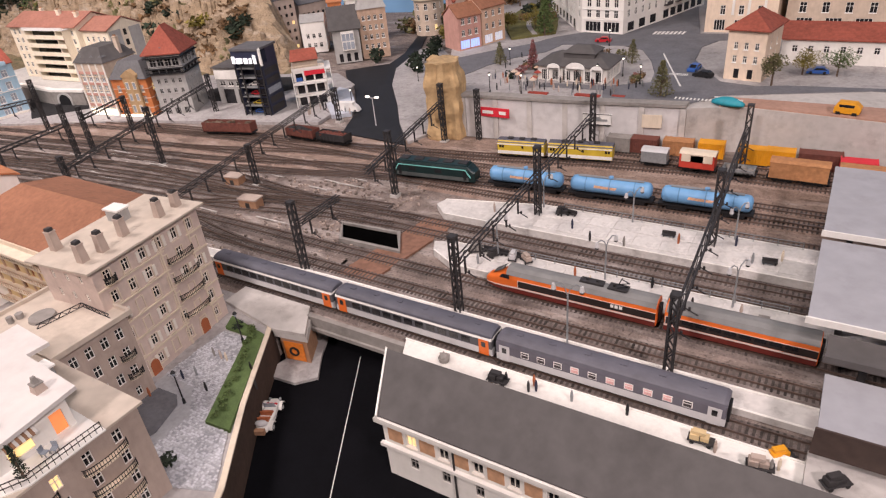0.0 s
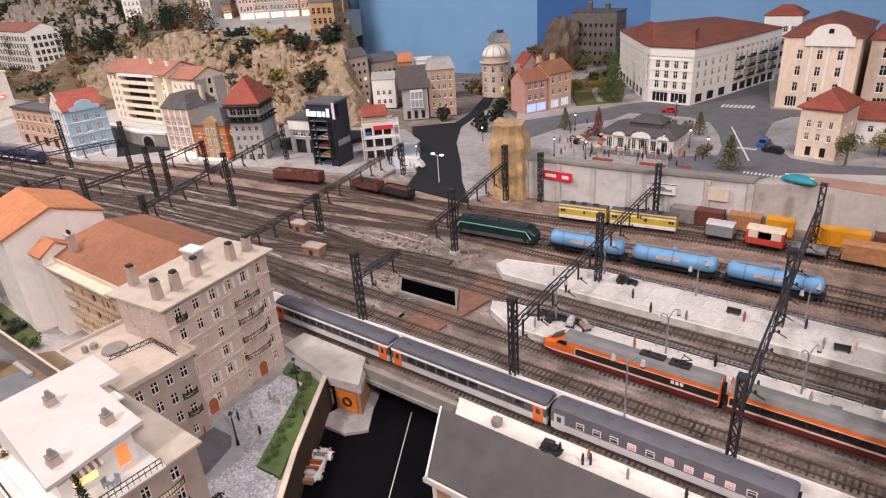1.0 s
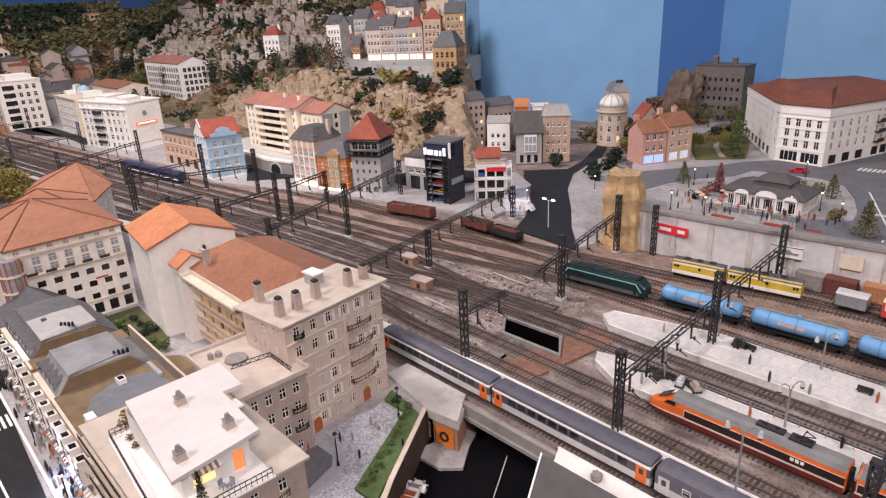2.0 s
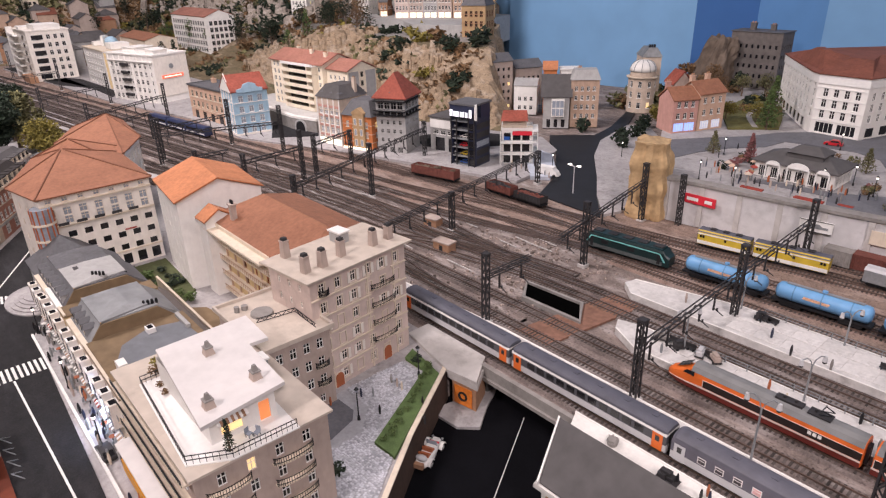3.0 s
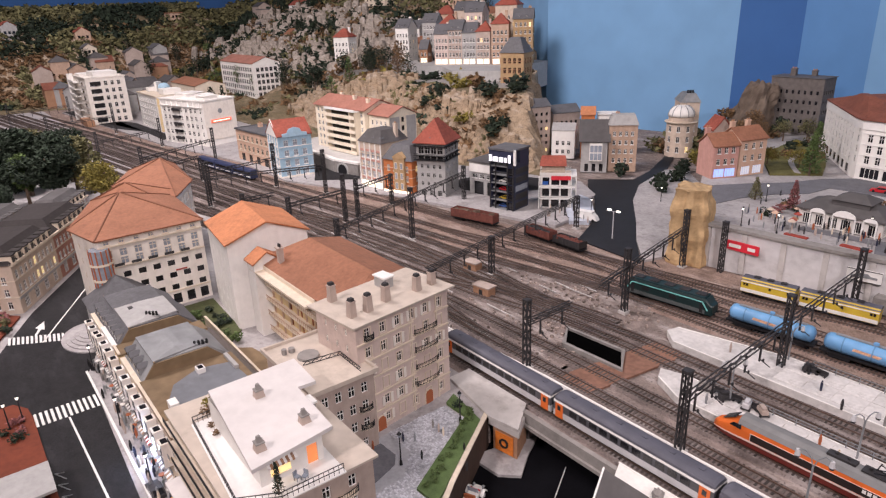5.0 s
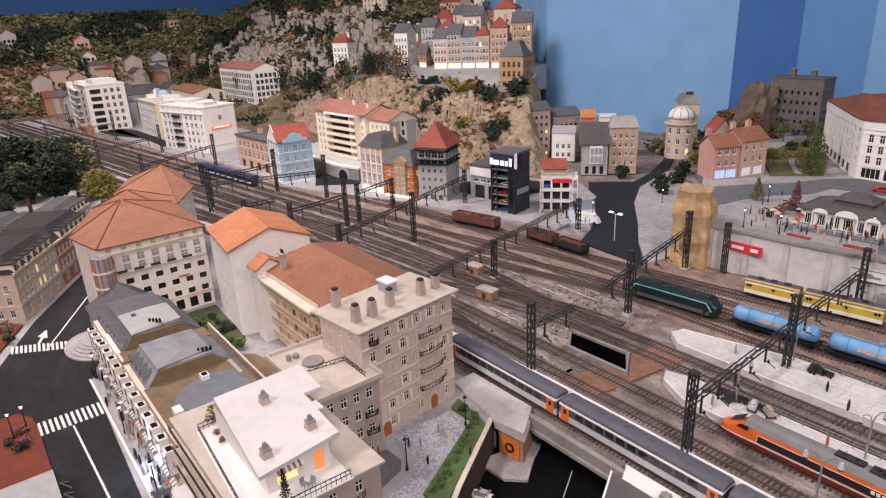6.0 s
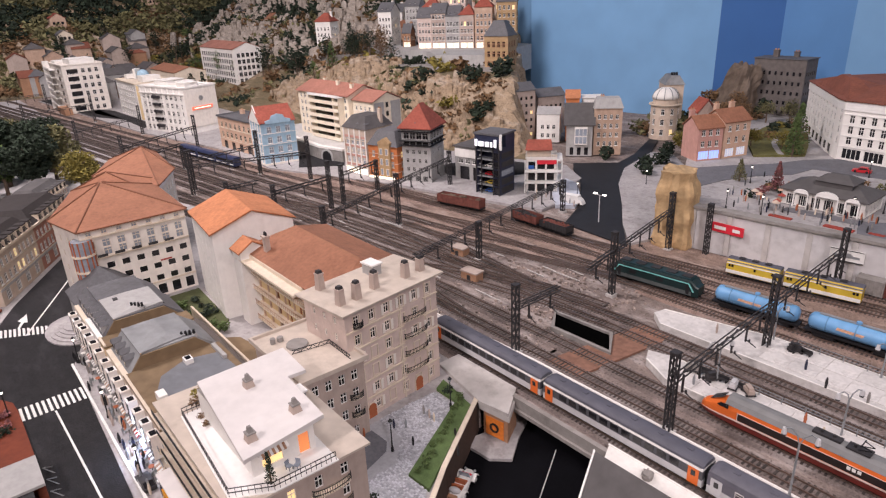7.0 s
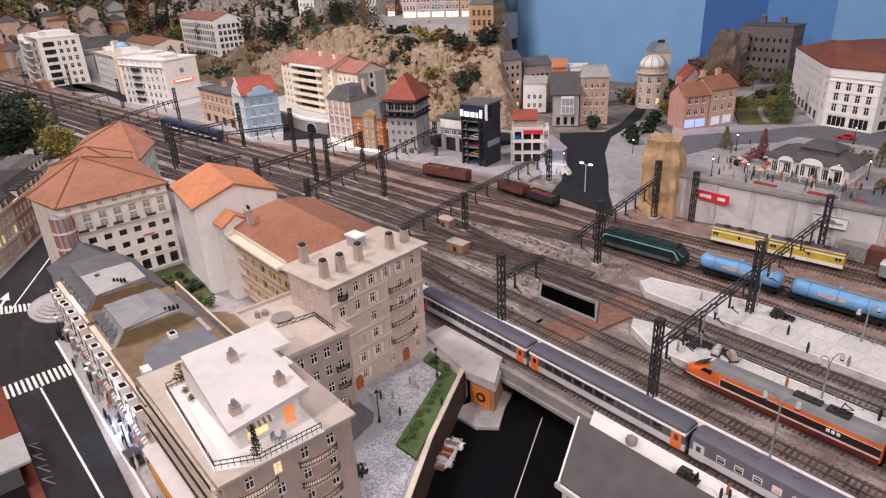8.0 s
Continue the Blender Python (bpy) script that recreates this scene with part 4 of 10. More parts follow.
def roof_mesh(kind, w, d, h, rise, over=0.004, thick=0.003, inset=0.0):
    """Centred on the origin, eaves at h."""
    g = G()
    X, Y = w / 2 + over, d / 2 + over
    if kind == "flat":
        g.box(-X, X, -Y, Y, h, h + thick)
    elif kind == "parapet":
        g.box(-X, X, -Y, Y, h, h + 0.002)
        p = 0.004
        o4 = lambda k, z: [(-X + k, -Y + k, z), (X - k, -Y + k, z), (X - k, Y - k, z), (-X + k, Y - k, z)]
        g.loft([o4(0, h + 0.0019), o4(0, h + 0.007), o4(p, h + 0.007), o4(p, h + 0.0019)], caps=False)
    elif kind in ("gable_x", "hip_x", "gable_y", "hip_y"):
        sw = kind.endswith("_y")
        A, B = (Y, X) if sw else (X, Y)
        ins = (B * 0.85 if kind.startswith("hip") else 0.0) if not inset else inset
        T = (lambda x, y, z: (-y, x, z)) if sw else (lambda x, y, z: (x, y, z))
        t = thick
        if kind.startswith("gable") and not inset:
            # a folded sheet, open at the gables
            g.loft([[T(a, yy, zz) for yy, zz in ((-B, h), (-B, h + t), (0, h + rise + t), (B, h + t), (B, h), (0, h + rise))] for a in (-A, A)])
        else:
            e = [T(-A, -B, h), T(A, -B, h), T(A, B, h), T(-A, B, h)]
            r = [T(-A + ins, 0, h + rise), T(A - ins, 0, h + rise)]
            up = lambda p: (p[0], p[1], p[2] + t)
            E4, R2 = [up(p) for p in e], [up(p) for p in r]
            g.face([E4[0], E4[1], R2[1], R2[0]])
            g.face([E4[2], E4[3], R2[0], R2[1]])
            g.face([E4[1], E4[2], R2[1]])
            g.face([E4[3], E4[0], R2[0]])
            g.face([e[0], e[3], e[2], e[1]])
            for i in range(4):
                g.face([e[i], e[(i + 1) % 4], E4[(i + 1) % 4], E4[i]])
    elif kind == "mansard":
        i = min(X, Y) * 0.32 if not inset else inset
        g.loft([[(-X, -Y, h), (X, -Y, h), (X, Y, h), (-X, Y, h)], [(-X + i, -Y + i, h + rise), (X - i, -Y + i, h + rise), (X - i, Y - i, h + rise), (-X + i, Y - i, h + rise)]])
    return g


FACING = {"s": 0, "e": 90, "n": 180, "w": 270}


def house(name, label, x0, x1, y0, y1, h, wall, roof, roofm, rise=0.03, z=0.0, rz=0.0, wins=(), sash=None, glass=None, shutter=None, bands=0, chimneys=(), over=0.004, bandm=None, inset=0.0, cat="house", lit=0.0, group="town houses", dormers=(), shopglass=None):
    """An upright house. wins: (side, columns, rows, w, h, first sill, storey, margin, style)."""
    cx, cy, w, d = (x0 + x1) / 2, (y0 + y1) / 2, x1 - x0, y1 - y0
    ob = thing(name, label, cat, cx, cy, z, rz, group)
    g = G()
    rnd = random.Random(int(abs(cx * 9000 + cy * 777)))
    jobs = []
    for side in "senw":
        ln = w if side in "sn" else d
        place = {
            "s": lambda s, zz, q: (-w / 2 + s, -d / 2 + q, zz),
            "e": lambda s, zz, q: (w / 2 - q, -d / 2 + s, zz),
            "n": lambda s, zz, q: (w / 2 - s, d / 2 - q, zz),
            "w": lambda s, zz, q: (-w / 2 + q, d / 2 - s, zz)}[side]
        rects = []
        for sd, cols, rows, ww, wh, s0, st, mg, style in wins:
            if sd != side:
                continue
            for r in range(rows):
                for c in range(cols):
                    s = mg + (ln - 2 * mg) * ((c + 0.5) / cols)
                    zz = s0 + r * st
                    if zz + wh > h - 0.001 or any(abs(s - (q[0] + q[1]) / 2) < (ww + q[1] - q[0]) / 2 + 0.0005 and not (zz + wh < q[2] or zz > q[3]) for q in rects):
                        continue
                    rects.append((s - ww / 2, s + ww / 2, zz, zz + wh))
                    jobs.append((side, place(s, zz, 0), ww, wh, style))
        wall_side(g, ln, h, rects, place)
    g.face([(-w / 2, -d / 2, h), (w / 2, -d / 2, h), (w / 2, d / 2, h), (-w / 2, d / 2, h)])
    if roof.startswith("gable"):
        if roof == "gable_x":
            for s in (-1, 1):
                g.face([(s * w / 2, -d / 2, h), (s * w / 2, d / 2, h), (s * w / 2, 0, h + rise * 0.97)][::s])
        else:
            for s in (-1, 1):
                g.face([(-w / 2, s * d / 2, h), (w / 2, s * d / 2, h), (0, s * d / 2, h + rise * 0.97)][::-s])
    part("wall", g, wall, ob)
    if roof:
        part("roof", roof_mesh(roof, w, d, h + 0.0004, rise, over, inset=inset), roofm, ob)
    for k in range(bands):
        zz = h * (k + 1) / (bands + 1)
        b = G()
        q = 0.0016
        b.box(-w / 2 - q, w / 2 + q, -d / 2 - q, -d / 2 + 0.0004, zz, zz + 0.0022)
        b.box(-w / 2 - q, w / 2 + q, d / 2 - 0.0004, d / 2 + q, zz, zz + 0.0022)
        b.box(w / 2 - 0.0004, w / 2 + q, -d / 2, d / 2, zz, zz + 0.0022)
        b.box(-w / 2 - q, -w / 2 + 0.0004, -d / 2, d / 2, zz, zz + 0.0022)
        part("string_course", b, bandm or wall, ob)
    for side, p, ww, wh, style in jobs:
        gm = LIT if rnd.random() < lit else (glass or GLASS)
        if style == "shop":
            gm = shopglass or glass or LIT_W
        put_window(ob, p, FACING[side], ww, wh, style, sash or WHITE, gm, shutter or WALL_GREY, WIN)
    for cxx, cyy, cw, ch in chimneys:
        c = G().box(-cw / 2, cw / 2, -cw * 0.4, cw * 0.4, 0, ch)
        c.box(-cw * 0.58, cw * 0.58, -cw * 0.48, cw * 0.48, ch, ch + 0.0025)
        for q in (-0.25, 0.25):
            c.cyl(q * cw, 0, ch + 0.0025, ch + 0.008, cw * 0.17, cw * 0.14, 7, 1)
        o = part("chimney", c, (wall, BRICK_RED), ob)
        o.location = (cxx, cyy, h - 0.002)
    for dx, dy, side in dormers:
        m = dormer_mesh()
        o = part("dormer", m, (WHITE, GLASS, SLATE), ob)
        o.matrix_basis = pose(dx, dy, h, 0, 0, FACING[side])
    return ob


def dormer_mesh():
    g = G()
    g.box(-0.006, 0.006, -0.004, 0.012, 0.002, 0.016, 0)
    g.box(-0.0042, 0.0042, -0.0046, -0.004, 0.004, 0.0145, 1)
    g.loft([[(-0.008, -0.006, 0.016), (0.008, -0.006, 0.016), (0.008, 0.013, 0.016), (-0.008, 0.013, 0.016)], [(-0.001, -0.004, 0.022), (0.001, -0.004, 0.022), (0.001, 0.012, 0.022), (-0.001, 0.012, 0.022)]], 2)
    return g


def balcony(parent, x, y, z, ln, side, depth=0.009, rail=BLACK, slab=None):
    g = G()
    n = 8
    pts = [(-ln / 2, 0.0), (ln / 2, 0.0)]
    arc = [(ln / 2 * math.cos(math.pi * i / n), -depth * (0.35 + 0.65 * math.sin(math.pi * i / n))) for i in range(n + 1)]
    g.prism([(ln / 2, 0.0005)] + arc + [(-ln / 2, 0.0005)], 0, 0.0014)
    b = part("balcony", g, slab or CONC_DK, parent)
    b.matrix_basis = pose(x, y, z, 0, 0, FACING[side])
    r = G()
    for zz in (0.0105, 0.004):
        for p, q in zip(arc, arc[1:]):
            r.bar((*p, zz), (*q, zz), 0.0007)
    for p, q in zip(arc, arc[1:]):
        for f in (0.0, 0.33, 0.66):
            c = (p[0] + (q[0] - p[0]) * f, p[1] + (q[1] - p[1]) * f)
            r.bar((*c, 0.001), (*c, 0.0105), 0.0005)
    part("railing", r, rail, b)
    return b


def poly_house(name, label, poly, h, z, wall, roofm, rise, inset, wins, sash=None, glass=None, cat="house", apex=None, cornice=0.012):
    """A house on any footprint, its corners counter-clockwise. wins: edge, then as for house()."""
    cx, cy = sum(p[0] for p in poly) / len(poly), sum(p[1] for p in poly) / len(poly)
    loc = [Vector((x - cx, y - cy, 0)) for x, y in poly]
    ob = thing(name, label, cat, cx, cy, z, 0, "town houses")
    g, jobs = G(), []
    for e in range(len(loc)):
        a, b = loc[e], loc[(e + 1) % len(loc)]
        dv = (b - a).normalized()
        nv2 = Vector((dv.y, -dv.x, 0))
        ln = (b - a).length
        place = lambda s, zz, q, a=a, dv=dv, nv2=nv2: tuple(a + dv * s - nv2 * q + Vector((0, 0, zz)))
        rects = []
        for ed, cols, rws, ww, wh, s0, st, mg, style, *gl in wins:
            if ed != e:
                continue
            for r in range(rws):
                for c in range(cols):
                    s, zz = mg + (ln - 2 * mg) * ((c + 0.5) / cols), s0 + r * st
                    if zz + wh > h - 0.001:
                        continue
                    rects.append((s - ww / 2, s + ww / 2, zz, zz + wh))
                    jobs.append((place(s, zz, 0), math.degrees(math.atan2(dv.y, dv.x)), ww, wh, style, gl))
        wall_side(g, ln, h, rects, place)
    part("wall", g, wall, ob)
    out = [p * (1 + 0.008 / max(0.05, p.length)) for p in loc]
    top = [p * max(0.0, 1 - inset / p.length) for p in loc]
    if apex:
        peak = Vector((apex[0] - cx, apex[1] - cy, 0))
        top = [peak + (p - peak) * 0.03 for p in loc]
        for p, q in zip(out, top):
            part("hip_tiles", G().bar((p.x, p.y, h + 0.0036), (q.x, q.y, h + rise + 0.0006), 0.0028), ROOF_DK, ob, "darker row of hip tiles")
    part("roof", G().loft([[(p.x, p.y, h) for p in out], [(p.x, p.y, h + 0.003) for p in out], [(p.x, p.y, h + rise) for p in top]]), roofm, ob)
    part("cornice", G().loft([[(p.x * 1.012, p.y * 1.012, h - cornice) for p in loc], [(p.x * 1.012, p.y * 1.012, h - 0.001) for p in loc]], caps=False), WHITE, ob, "bright white cornice")
    for p, turn, ww, wh, style, gl in jobs:
        put_window(ob, p, turn, ww, wh, style, sash or WHITE, gl[0] if gl else (glass or GLASS), WALL_GREY, WIN)
    return ob


def front_house(name, label, fx, fy, w, d, rz, h, *rest, **more):
    """A house placed by the left foot of its front, turned rz degrees."""
    a = math.radians(rz)
    cx = fx + math.cos(a) * w / 2 - math.sin(a) * d / 2
    cy = fy + math.sin(a) * w / 2 + math.cos(a) * d / 2
    return house(name, label, cx - w / 2, cx + w / 2, cy - d / 2, cy + d / 2, h, *rest, rz=rz, **more)


# pale raised frame round a window of the tall house
SURROUND = G()
for sx0, sx1, sz0, sz1 in ((-0.0068, -0.0053, -0.0012, 0.0188), (0.0053, 0.0068, -0.0012, 0.0188), (-0.0053, 0.0053, 0.0175, 0.0188), (-0.0078, 0.0078, -0.0028, -0.0012)):
    SURROUND.box(sx0, sx1, -0.0011, 0.0004, sz0, sz1)
# tall house on the square (flat overhanging roof, chimneys)
b1 = house("apartment_house", "tall pinkish rendered house with flat beige roof and chimneys", -0.621, -0.521, 0.3985, 0.5835, 0.192, WALL_PINK, "flat", BEIGE_FLAT, over=0.009, rz=6.5,
           wins=(("e", 6, 5, 0.0105, 0.0175, 0.041, 0.031, 0.006, "cross"), ("e", 6, 1, 0.0085, 0.014, 0.011, 0.03, 0.006, "cross"), ("n", 4, 5, 0.0105, 0.017, 0.043, 0.031, 0.01, "cross"), ("s", 3, 2, 0.0068, 0.012, 0.142, 0.027, 0.012, "cross")), sash=IVORY)
rf = random.Random(8)
for o in [c for c in b1.children if c.name.startswith("window") and c.location.x > 0.04]:
    part("surround", SURROUND, CREAM, o)
    # some windows have their pale shutters closed, some folded open
    if rf.random() < 0.24:
        part("shutter", G().box(-0.0049, 0.0049, 0.0, 0.0011, 0.0004, 0.0168), WALL_PINK, o, "closed pale shutter")
    elif rf.random() < 0.4:
        for q in (-1, 1):
            part("shutter", G().box(q * 0.0085 - 0.0024, q * 0.0085 + 0.0024, -0.0017, -0.0004, 0, 0.0168), IVORY, o, "folded pale shutter")
for k in range(4):
    balcony(b1, 0.05, 0.04, 0.043 + k * 0.031, 0.05, "e", slab=CREAM)
balcony(b1, 0.05, -0.072, 0.164, 0.018, "e", slab=CREAM)
for dy in (0.012, 0.066):
    part("pilaster_strip", G().box(0.05, 0.0514, dy - 0.0014, dy + 0.0014, 0.0, 0.19), CREAM, b1, "pale vertical wall strip")
for k in range(5):
    s = G()
    s.box(0.05, 0.0522, -0.0925, 0.017, 0, 0.002)
    s.box(0.05, 0.0522, 0.061, 0.0925, 0, 0.002)
    o = part("string_course", s, CREAM, b1)
    o.location = (0, 0, 0.035 + k * 0.031)
for dy in (-0.058, 0.043):
    dgm = G()
    arc = [(0.0075 * math.cos(math.pi * i / 8), 0.017 + 0.0075 * math.sin(math.pi * i / 8)) for i in range(9)]
    ring = [(0.0075, 0.0)] + arc + [(-0.0075, 0.0)]
    dgm.loft([[(0, x, zz) for x, zz in ring], [(0.0016, x, zz) for x, zz in ring]], 0)
    ring2 = [(x * 1.25, zz * 1.07) for x, zz in ring]
    dgm.loft([[(-0.0004, x, zz) for x, zz in ring2], [(0.0009, x, zz) for x, zz in ring2]], 1)
    o = part("door", dgm, (DOOR_RED, CREAM), b1, "arched red brown wooden door")
    o.location = (0.0502, dy, 0)
for cx, cy, m, tall in ((-0.0417, -0.0657, WALL_TAUPE, 0.026), (0.0253, -0.0784, WALL_TAUPE, 0.024), (0.0285, -0.0505, WALL_TAUPE, 0.024), (0.0201, -0.0093, WALL_TAUPE, 0.024), (0.0276, 0.0482, WALL_TAUPE, 0.023), (0.0267, 0.0815, WALL_TAUPE, 0.02)):
    c = G()
    c.loft([[(-0.0058, -0.0058, 0), (0.0058, -0.0058, 0), (0.0058, 0.0058, 0), (-0.0058, 0.0058, 0)], [(-0.0048, -0.0048, tall), (0.0048, -0.0048, tall), (0.0048, 0.0048, tall), (-0.0048, 0.0048, tall)]], 0)
    c.box(-0.0056, 0.0056, -0.0056, 0.0056, tall, tall + 0.0016, 0)
    c.loft([[(-0.0042, -0.0042, tall + 0.0016), (0.0042, -0.0042, tall + 0.0016), (0.0042, 0.0042, tall + 0.0016), (-0.0042, 0.0042, tall + 0.0016)], [(-0.0036, -0.0036, tall + 0.0058), (0.0036, -0.0036, tall + 0.0058), (0.0036, 0.0036, tall + 0.0058), (-0.0036, 0.0036, tall + 0.0058)]], 1)
    o = part("chimney", c, (m, STEEL_DK), b1, "tapered taupe chimney with a dark cap")
    o.location = (cx, cy, 0.1954)
hut = G().box(-0.013, 0.013, -0.009, 0.009, 0, 0.017, 0)
hut.box(-0.015, 0.015, -0.011, 0.011, 0.017, 0.0195, 1)
o = part("roof_hut", hut, (WALL_GREY, WHITE), b1, "grey roof hut with a white lid")
o.location = (-0.0263, 0.0251, 0.1954)

# lower flat-roofed house
b2 = house("apartment_house", "taupe rendered house with flat beige roof and a round roof light", -0.64, -0.485, 0.318, 0.414, 0.128, WALL_TAUPE, "parapet", BEIGE_FLAT, over=0.006,
           wins=(("e", 4, 3, 0.0105, 0.017, 0.04, 0.03, 0.006, "cross"), ("e", 3, 1, 0.0085, 0.014, 0.01, 0.03, 0.008, "cross")), sash=WHITE)
disc = G().cyl(0, 0, 0, 0.004, 0.017, 0.016, 20)
o = part("roof_light", disc, CONC_DK, b2, "round dark roof light")
o.location = (-0.02, -0.005, 0.1302)
curb = G()
for (ax, ay), (bx, by) in (((-0.001, -0.0235), (0.008, 0.0335)), ((0.008, 0.0335), (0.069, 0.0325))):
    curb.bar((ax, ay, 0.0005), (bx, by, 0.0005), 0.001)
    curb.bar((ax, ay, 0.0065), (bx, by, 0.0065), 0.001)
    for k in range(9):
        f0, f1 = k / 9, (k + 1) / 9
        curb.bar((ax + (bx - ax) * f0, ay + (by - ay) * f0, 0.0005 + 0.006 * (k % 2)), (ax + (bx - ax) * f1, ay + (by - ay) * f1, 0.0065 - 0.006 * (k % 2)), 0.0008)
o = part("roof_railing", curb, STEEL_DK, b2, "dark lattice roof railing")
o.location = (0, 0, 0.1302)
for k in range(2):
    balcony(b2, 0.0775, 0.03, 0.0415 + k * 0.03, 0.022, "e", slab=CREAM)
pipe = G().cyl(0, 0, 0, 0.009, 0.004, 0.004, 9).cyl(0, 0.012, 0, 0.007, 0.005, 0.005, 9)
o = part("roof_vent", pipe, CONC_DK, b2)
o.location = (-0.05, -0.03, 0.1302)

# penthouse block at the street corner
b3 = house("apartment_block", "brown rendered block with a white roofed penthouse terrace", -0.575, -0.325, 0.155, 0.312, 0.128, WALL_TAUPE, "flat", BEIGE_FLAT, over=0.005,
           wins=(("n", 6, 4, 0.0102, 0.0165, 0.012, 0.03, 0.008, "cross"), ("e", 4, 4, 0.0102, 0.0165, 0.012, 0.03, 0.012, "cross"), ("s", 8, 4, 0.0075, 0.0135, 0.012, 0.03, 0.012, "shut")), sash=WHITE, lit=0.06)
ter = G().prism([(-0.074, 0.02), (-0.072, -0.066), (0.107, -0.0775), (0.131, -0.036), (0.133, 0.04), (0.06, 0.042)], 0.1316, 0.1332)
part("terrace_floor", ter, WHITE, b3, "white terrace floor")
pw = G()
pw_rects = [(0.012, 0.036, 0.006, 0.026), (0.056, 0.069, 0.0005, 0.026)]
LX0, LX1, LY0, LY1 = -0.058, 0.096, -0.044, 0.032
wall_side(pw, LY1 - LY0, 0.036, pw_rects, lambda s, zz, q: (LX1 - q, LY0 + s, 0.1333 + zz))
wall_side(pw, LX1 - LX0, 0.036, [], lambda s, zz, q: (LX0 + s, LY0 + q, 0.1333 + zz))
wall_side(pw, LX1 - LX0, 0.036, [], lambda s, zz, q: (LX1 - s, LY1 - q, 0.1333 + zz))
wall_side(pw, LY1 - LY0, 0.036, [], lambda s, zz, q: (LX0 + q, LY1 - s, 0.1333 + zz))
pent = part("penthouse", pw, WALL_WHITE, b3, "white penthouse with warm lit rooms")
o = part("lit_window", G().box(0, 0.001, 0, 0.024, 0, 0.02), LIT, pent)
o.location = (LX1 - 0.003, LY0 + 0.012, 0.1393)
o = part("lit_door", G().box(0, 0.001, 0, 0.013, 0, 0.0255), mat("lit_doorway", (0.9, 0.3, 0.1), 0.5, 0.3, 60, emit=0.55), pent)
o.location = (LX1 - 0.003, LY0 + 0.056, 0.1338)
pr = G().prism([(-0.066, -0.04), (0.114, -0.057), (0.101, 0.044), (0.001, 0.05), (0.003, 0.074), (-0.068, 0.078)], 0.1697, 0.1745)
part("penthouse_roof", pr, WHITE_LIT, pent, "white overhanging flat roof")
aw = G()
for i in range(11):
    aw.face([(0, -0.017 + i * 0.0031, 0), (0.009, -0.017 + i * 0.0031, -0.0055), (0.009, -0.0139 + i * 0.0031, -0.0055), (0, -0.0139 + i * 0.0031, 0)], i % 2)
    aw.face([(0.009, -0.017 + i * 0.0031, -0.0055), (0.009, -0.017 + i * 0.0031, -0.0075), (0.009, -0.0139 + i * 0.0031, -0.0075), (0.009, -0.0139 + i * 0.0031, -0.0055)], i % 2)
o = part("awning", aw, (WHITE, BRICK_RED), pent, "striped brown and white awning")
o.location = (LX1 + 0.0004, LY0 + 0.024, 0.1645)
for cx, cy in ((-0.012, 0.0045), (0.073, 0.0235), (0.087, -0.0365)):
    c = G().loft([[(-0.006, -0.006, 0), (0.006, -0.006, 0), (0.006, 0.006, 0), (-0.006, 0.006, 0)], [(-0.0045, -0.0045, 0.009), (0.0045, -0.0045, 0.009), (0.0045, 0.0045, 0.009), (-0.0045, 0.0045, 0.009)]], 0)
    c.box(-0.0052, 0.0052, -0.0052, 0.0052, 0.009, 0.0105, 1)
    c.loft([[(-0.003, -0.003, 0.0105), (0.003, -0.003, 0.0105), (0.003, 0.003, 0.0105), (-0.003, 0.003, 0.0105)], [(-0.0018, -0.0018, 0.0175), (0.0018, -0.0018, 0.0175), (0.0018, 0.0018, 0.0175), (-0.0018, 0.0018, 0.0175)]], 1)
    o = part("roof_vent", c, (WALL_TAUPE, CONC_DK), pent)
    o.location = (cx, cy, 0.1745)
st = G().box(0.014, 0.03, 0.038, 0.058, 0.1332, 0.163, 0)
st.box(0.012, 0.032, 0.038, 0.06, 0.163, 0.1655, 1)
part("stair_box", st, (ZINC, WHITE), b3, "blue grey stair box with a white lid")
rl = G()
rp = [(-0.072, 0.018), (-0.07, -0.064), (0.106, -0.0755), (0.129, -0.035), (0.131, 0.038)]
for a, b in zip(rp, rp[1:]):
    n = max(2, int((Vector(a) - Vector(b)).length / 0.006))
    for zz in (0.011, 0.0055):
        rl.bar((*a, 0.1332 + zz), (*b, 0.1332 + zz), 0.0008)
    for i in range(n + 1):
        c = (a[0] + (b[0] - a[0]) * i / n, a[1] + (b[1] - a[1]) * i / n)
        rl.bar((*c, 0.131), (*c, 0.1442), 0.0005)
part("terrace_railing", rl, STEEL_DK, b3, "dark metal terrace railing")
for k in range(3):
    for dy in (-0.045, 0.03):
        balcony(b3, 0.125, dy, 0.036 + k * 0.03, 0.05, "e", depth=0.011, slab=CREAM)
for k in range(4):
    lb = G().box(-0.12, 0.12, -0.0105, 0.0, 0, 0.002, 0)
    for zz in (0.009, 0.005):
        lb.bar((-0.12, -0.01, zz), (0.12, -0.01, zz), 0.0009, 1)
    for i in range(49):
        lb.bar((-0.12 + i * 0.005, -0.01, 0.002), (-0.12 + i * 0.005, -0.01, 0.009), 0.0006, 1)
    o = part("balcony", lb, (CREAM, BLACK), b3)
    o.location = (0, -0.0785, 0.026 + k * 0.031)

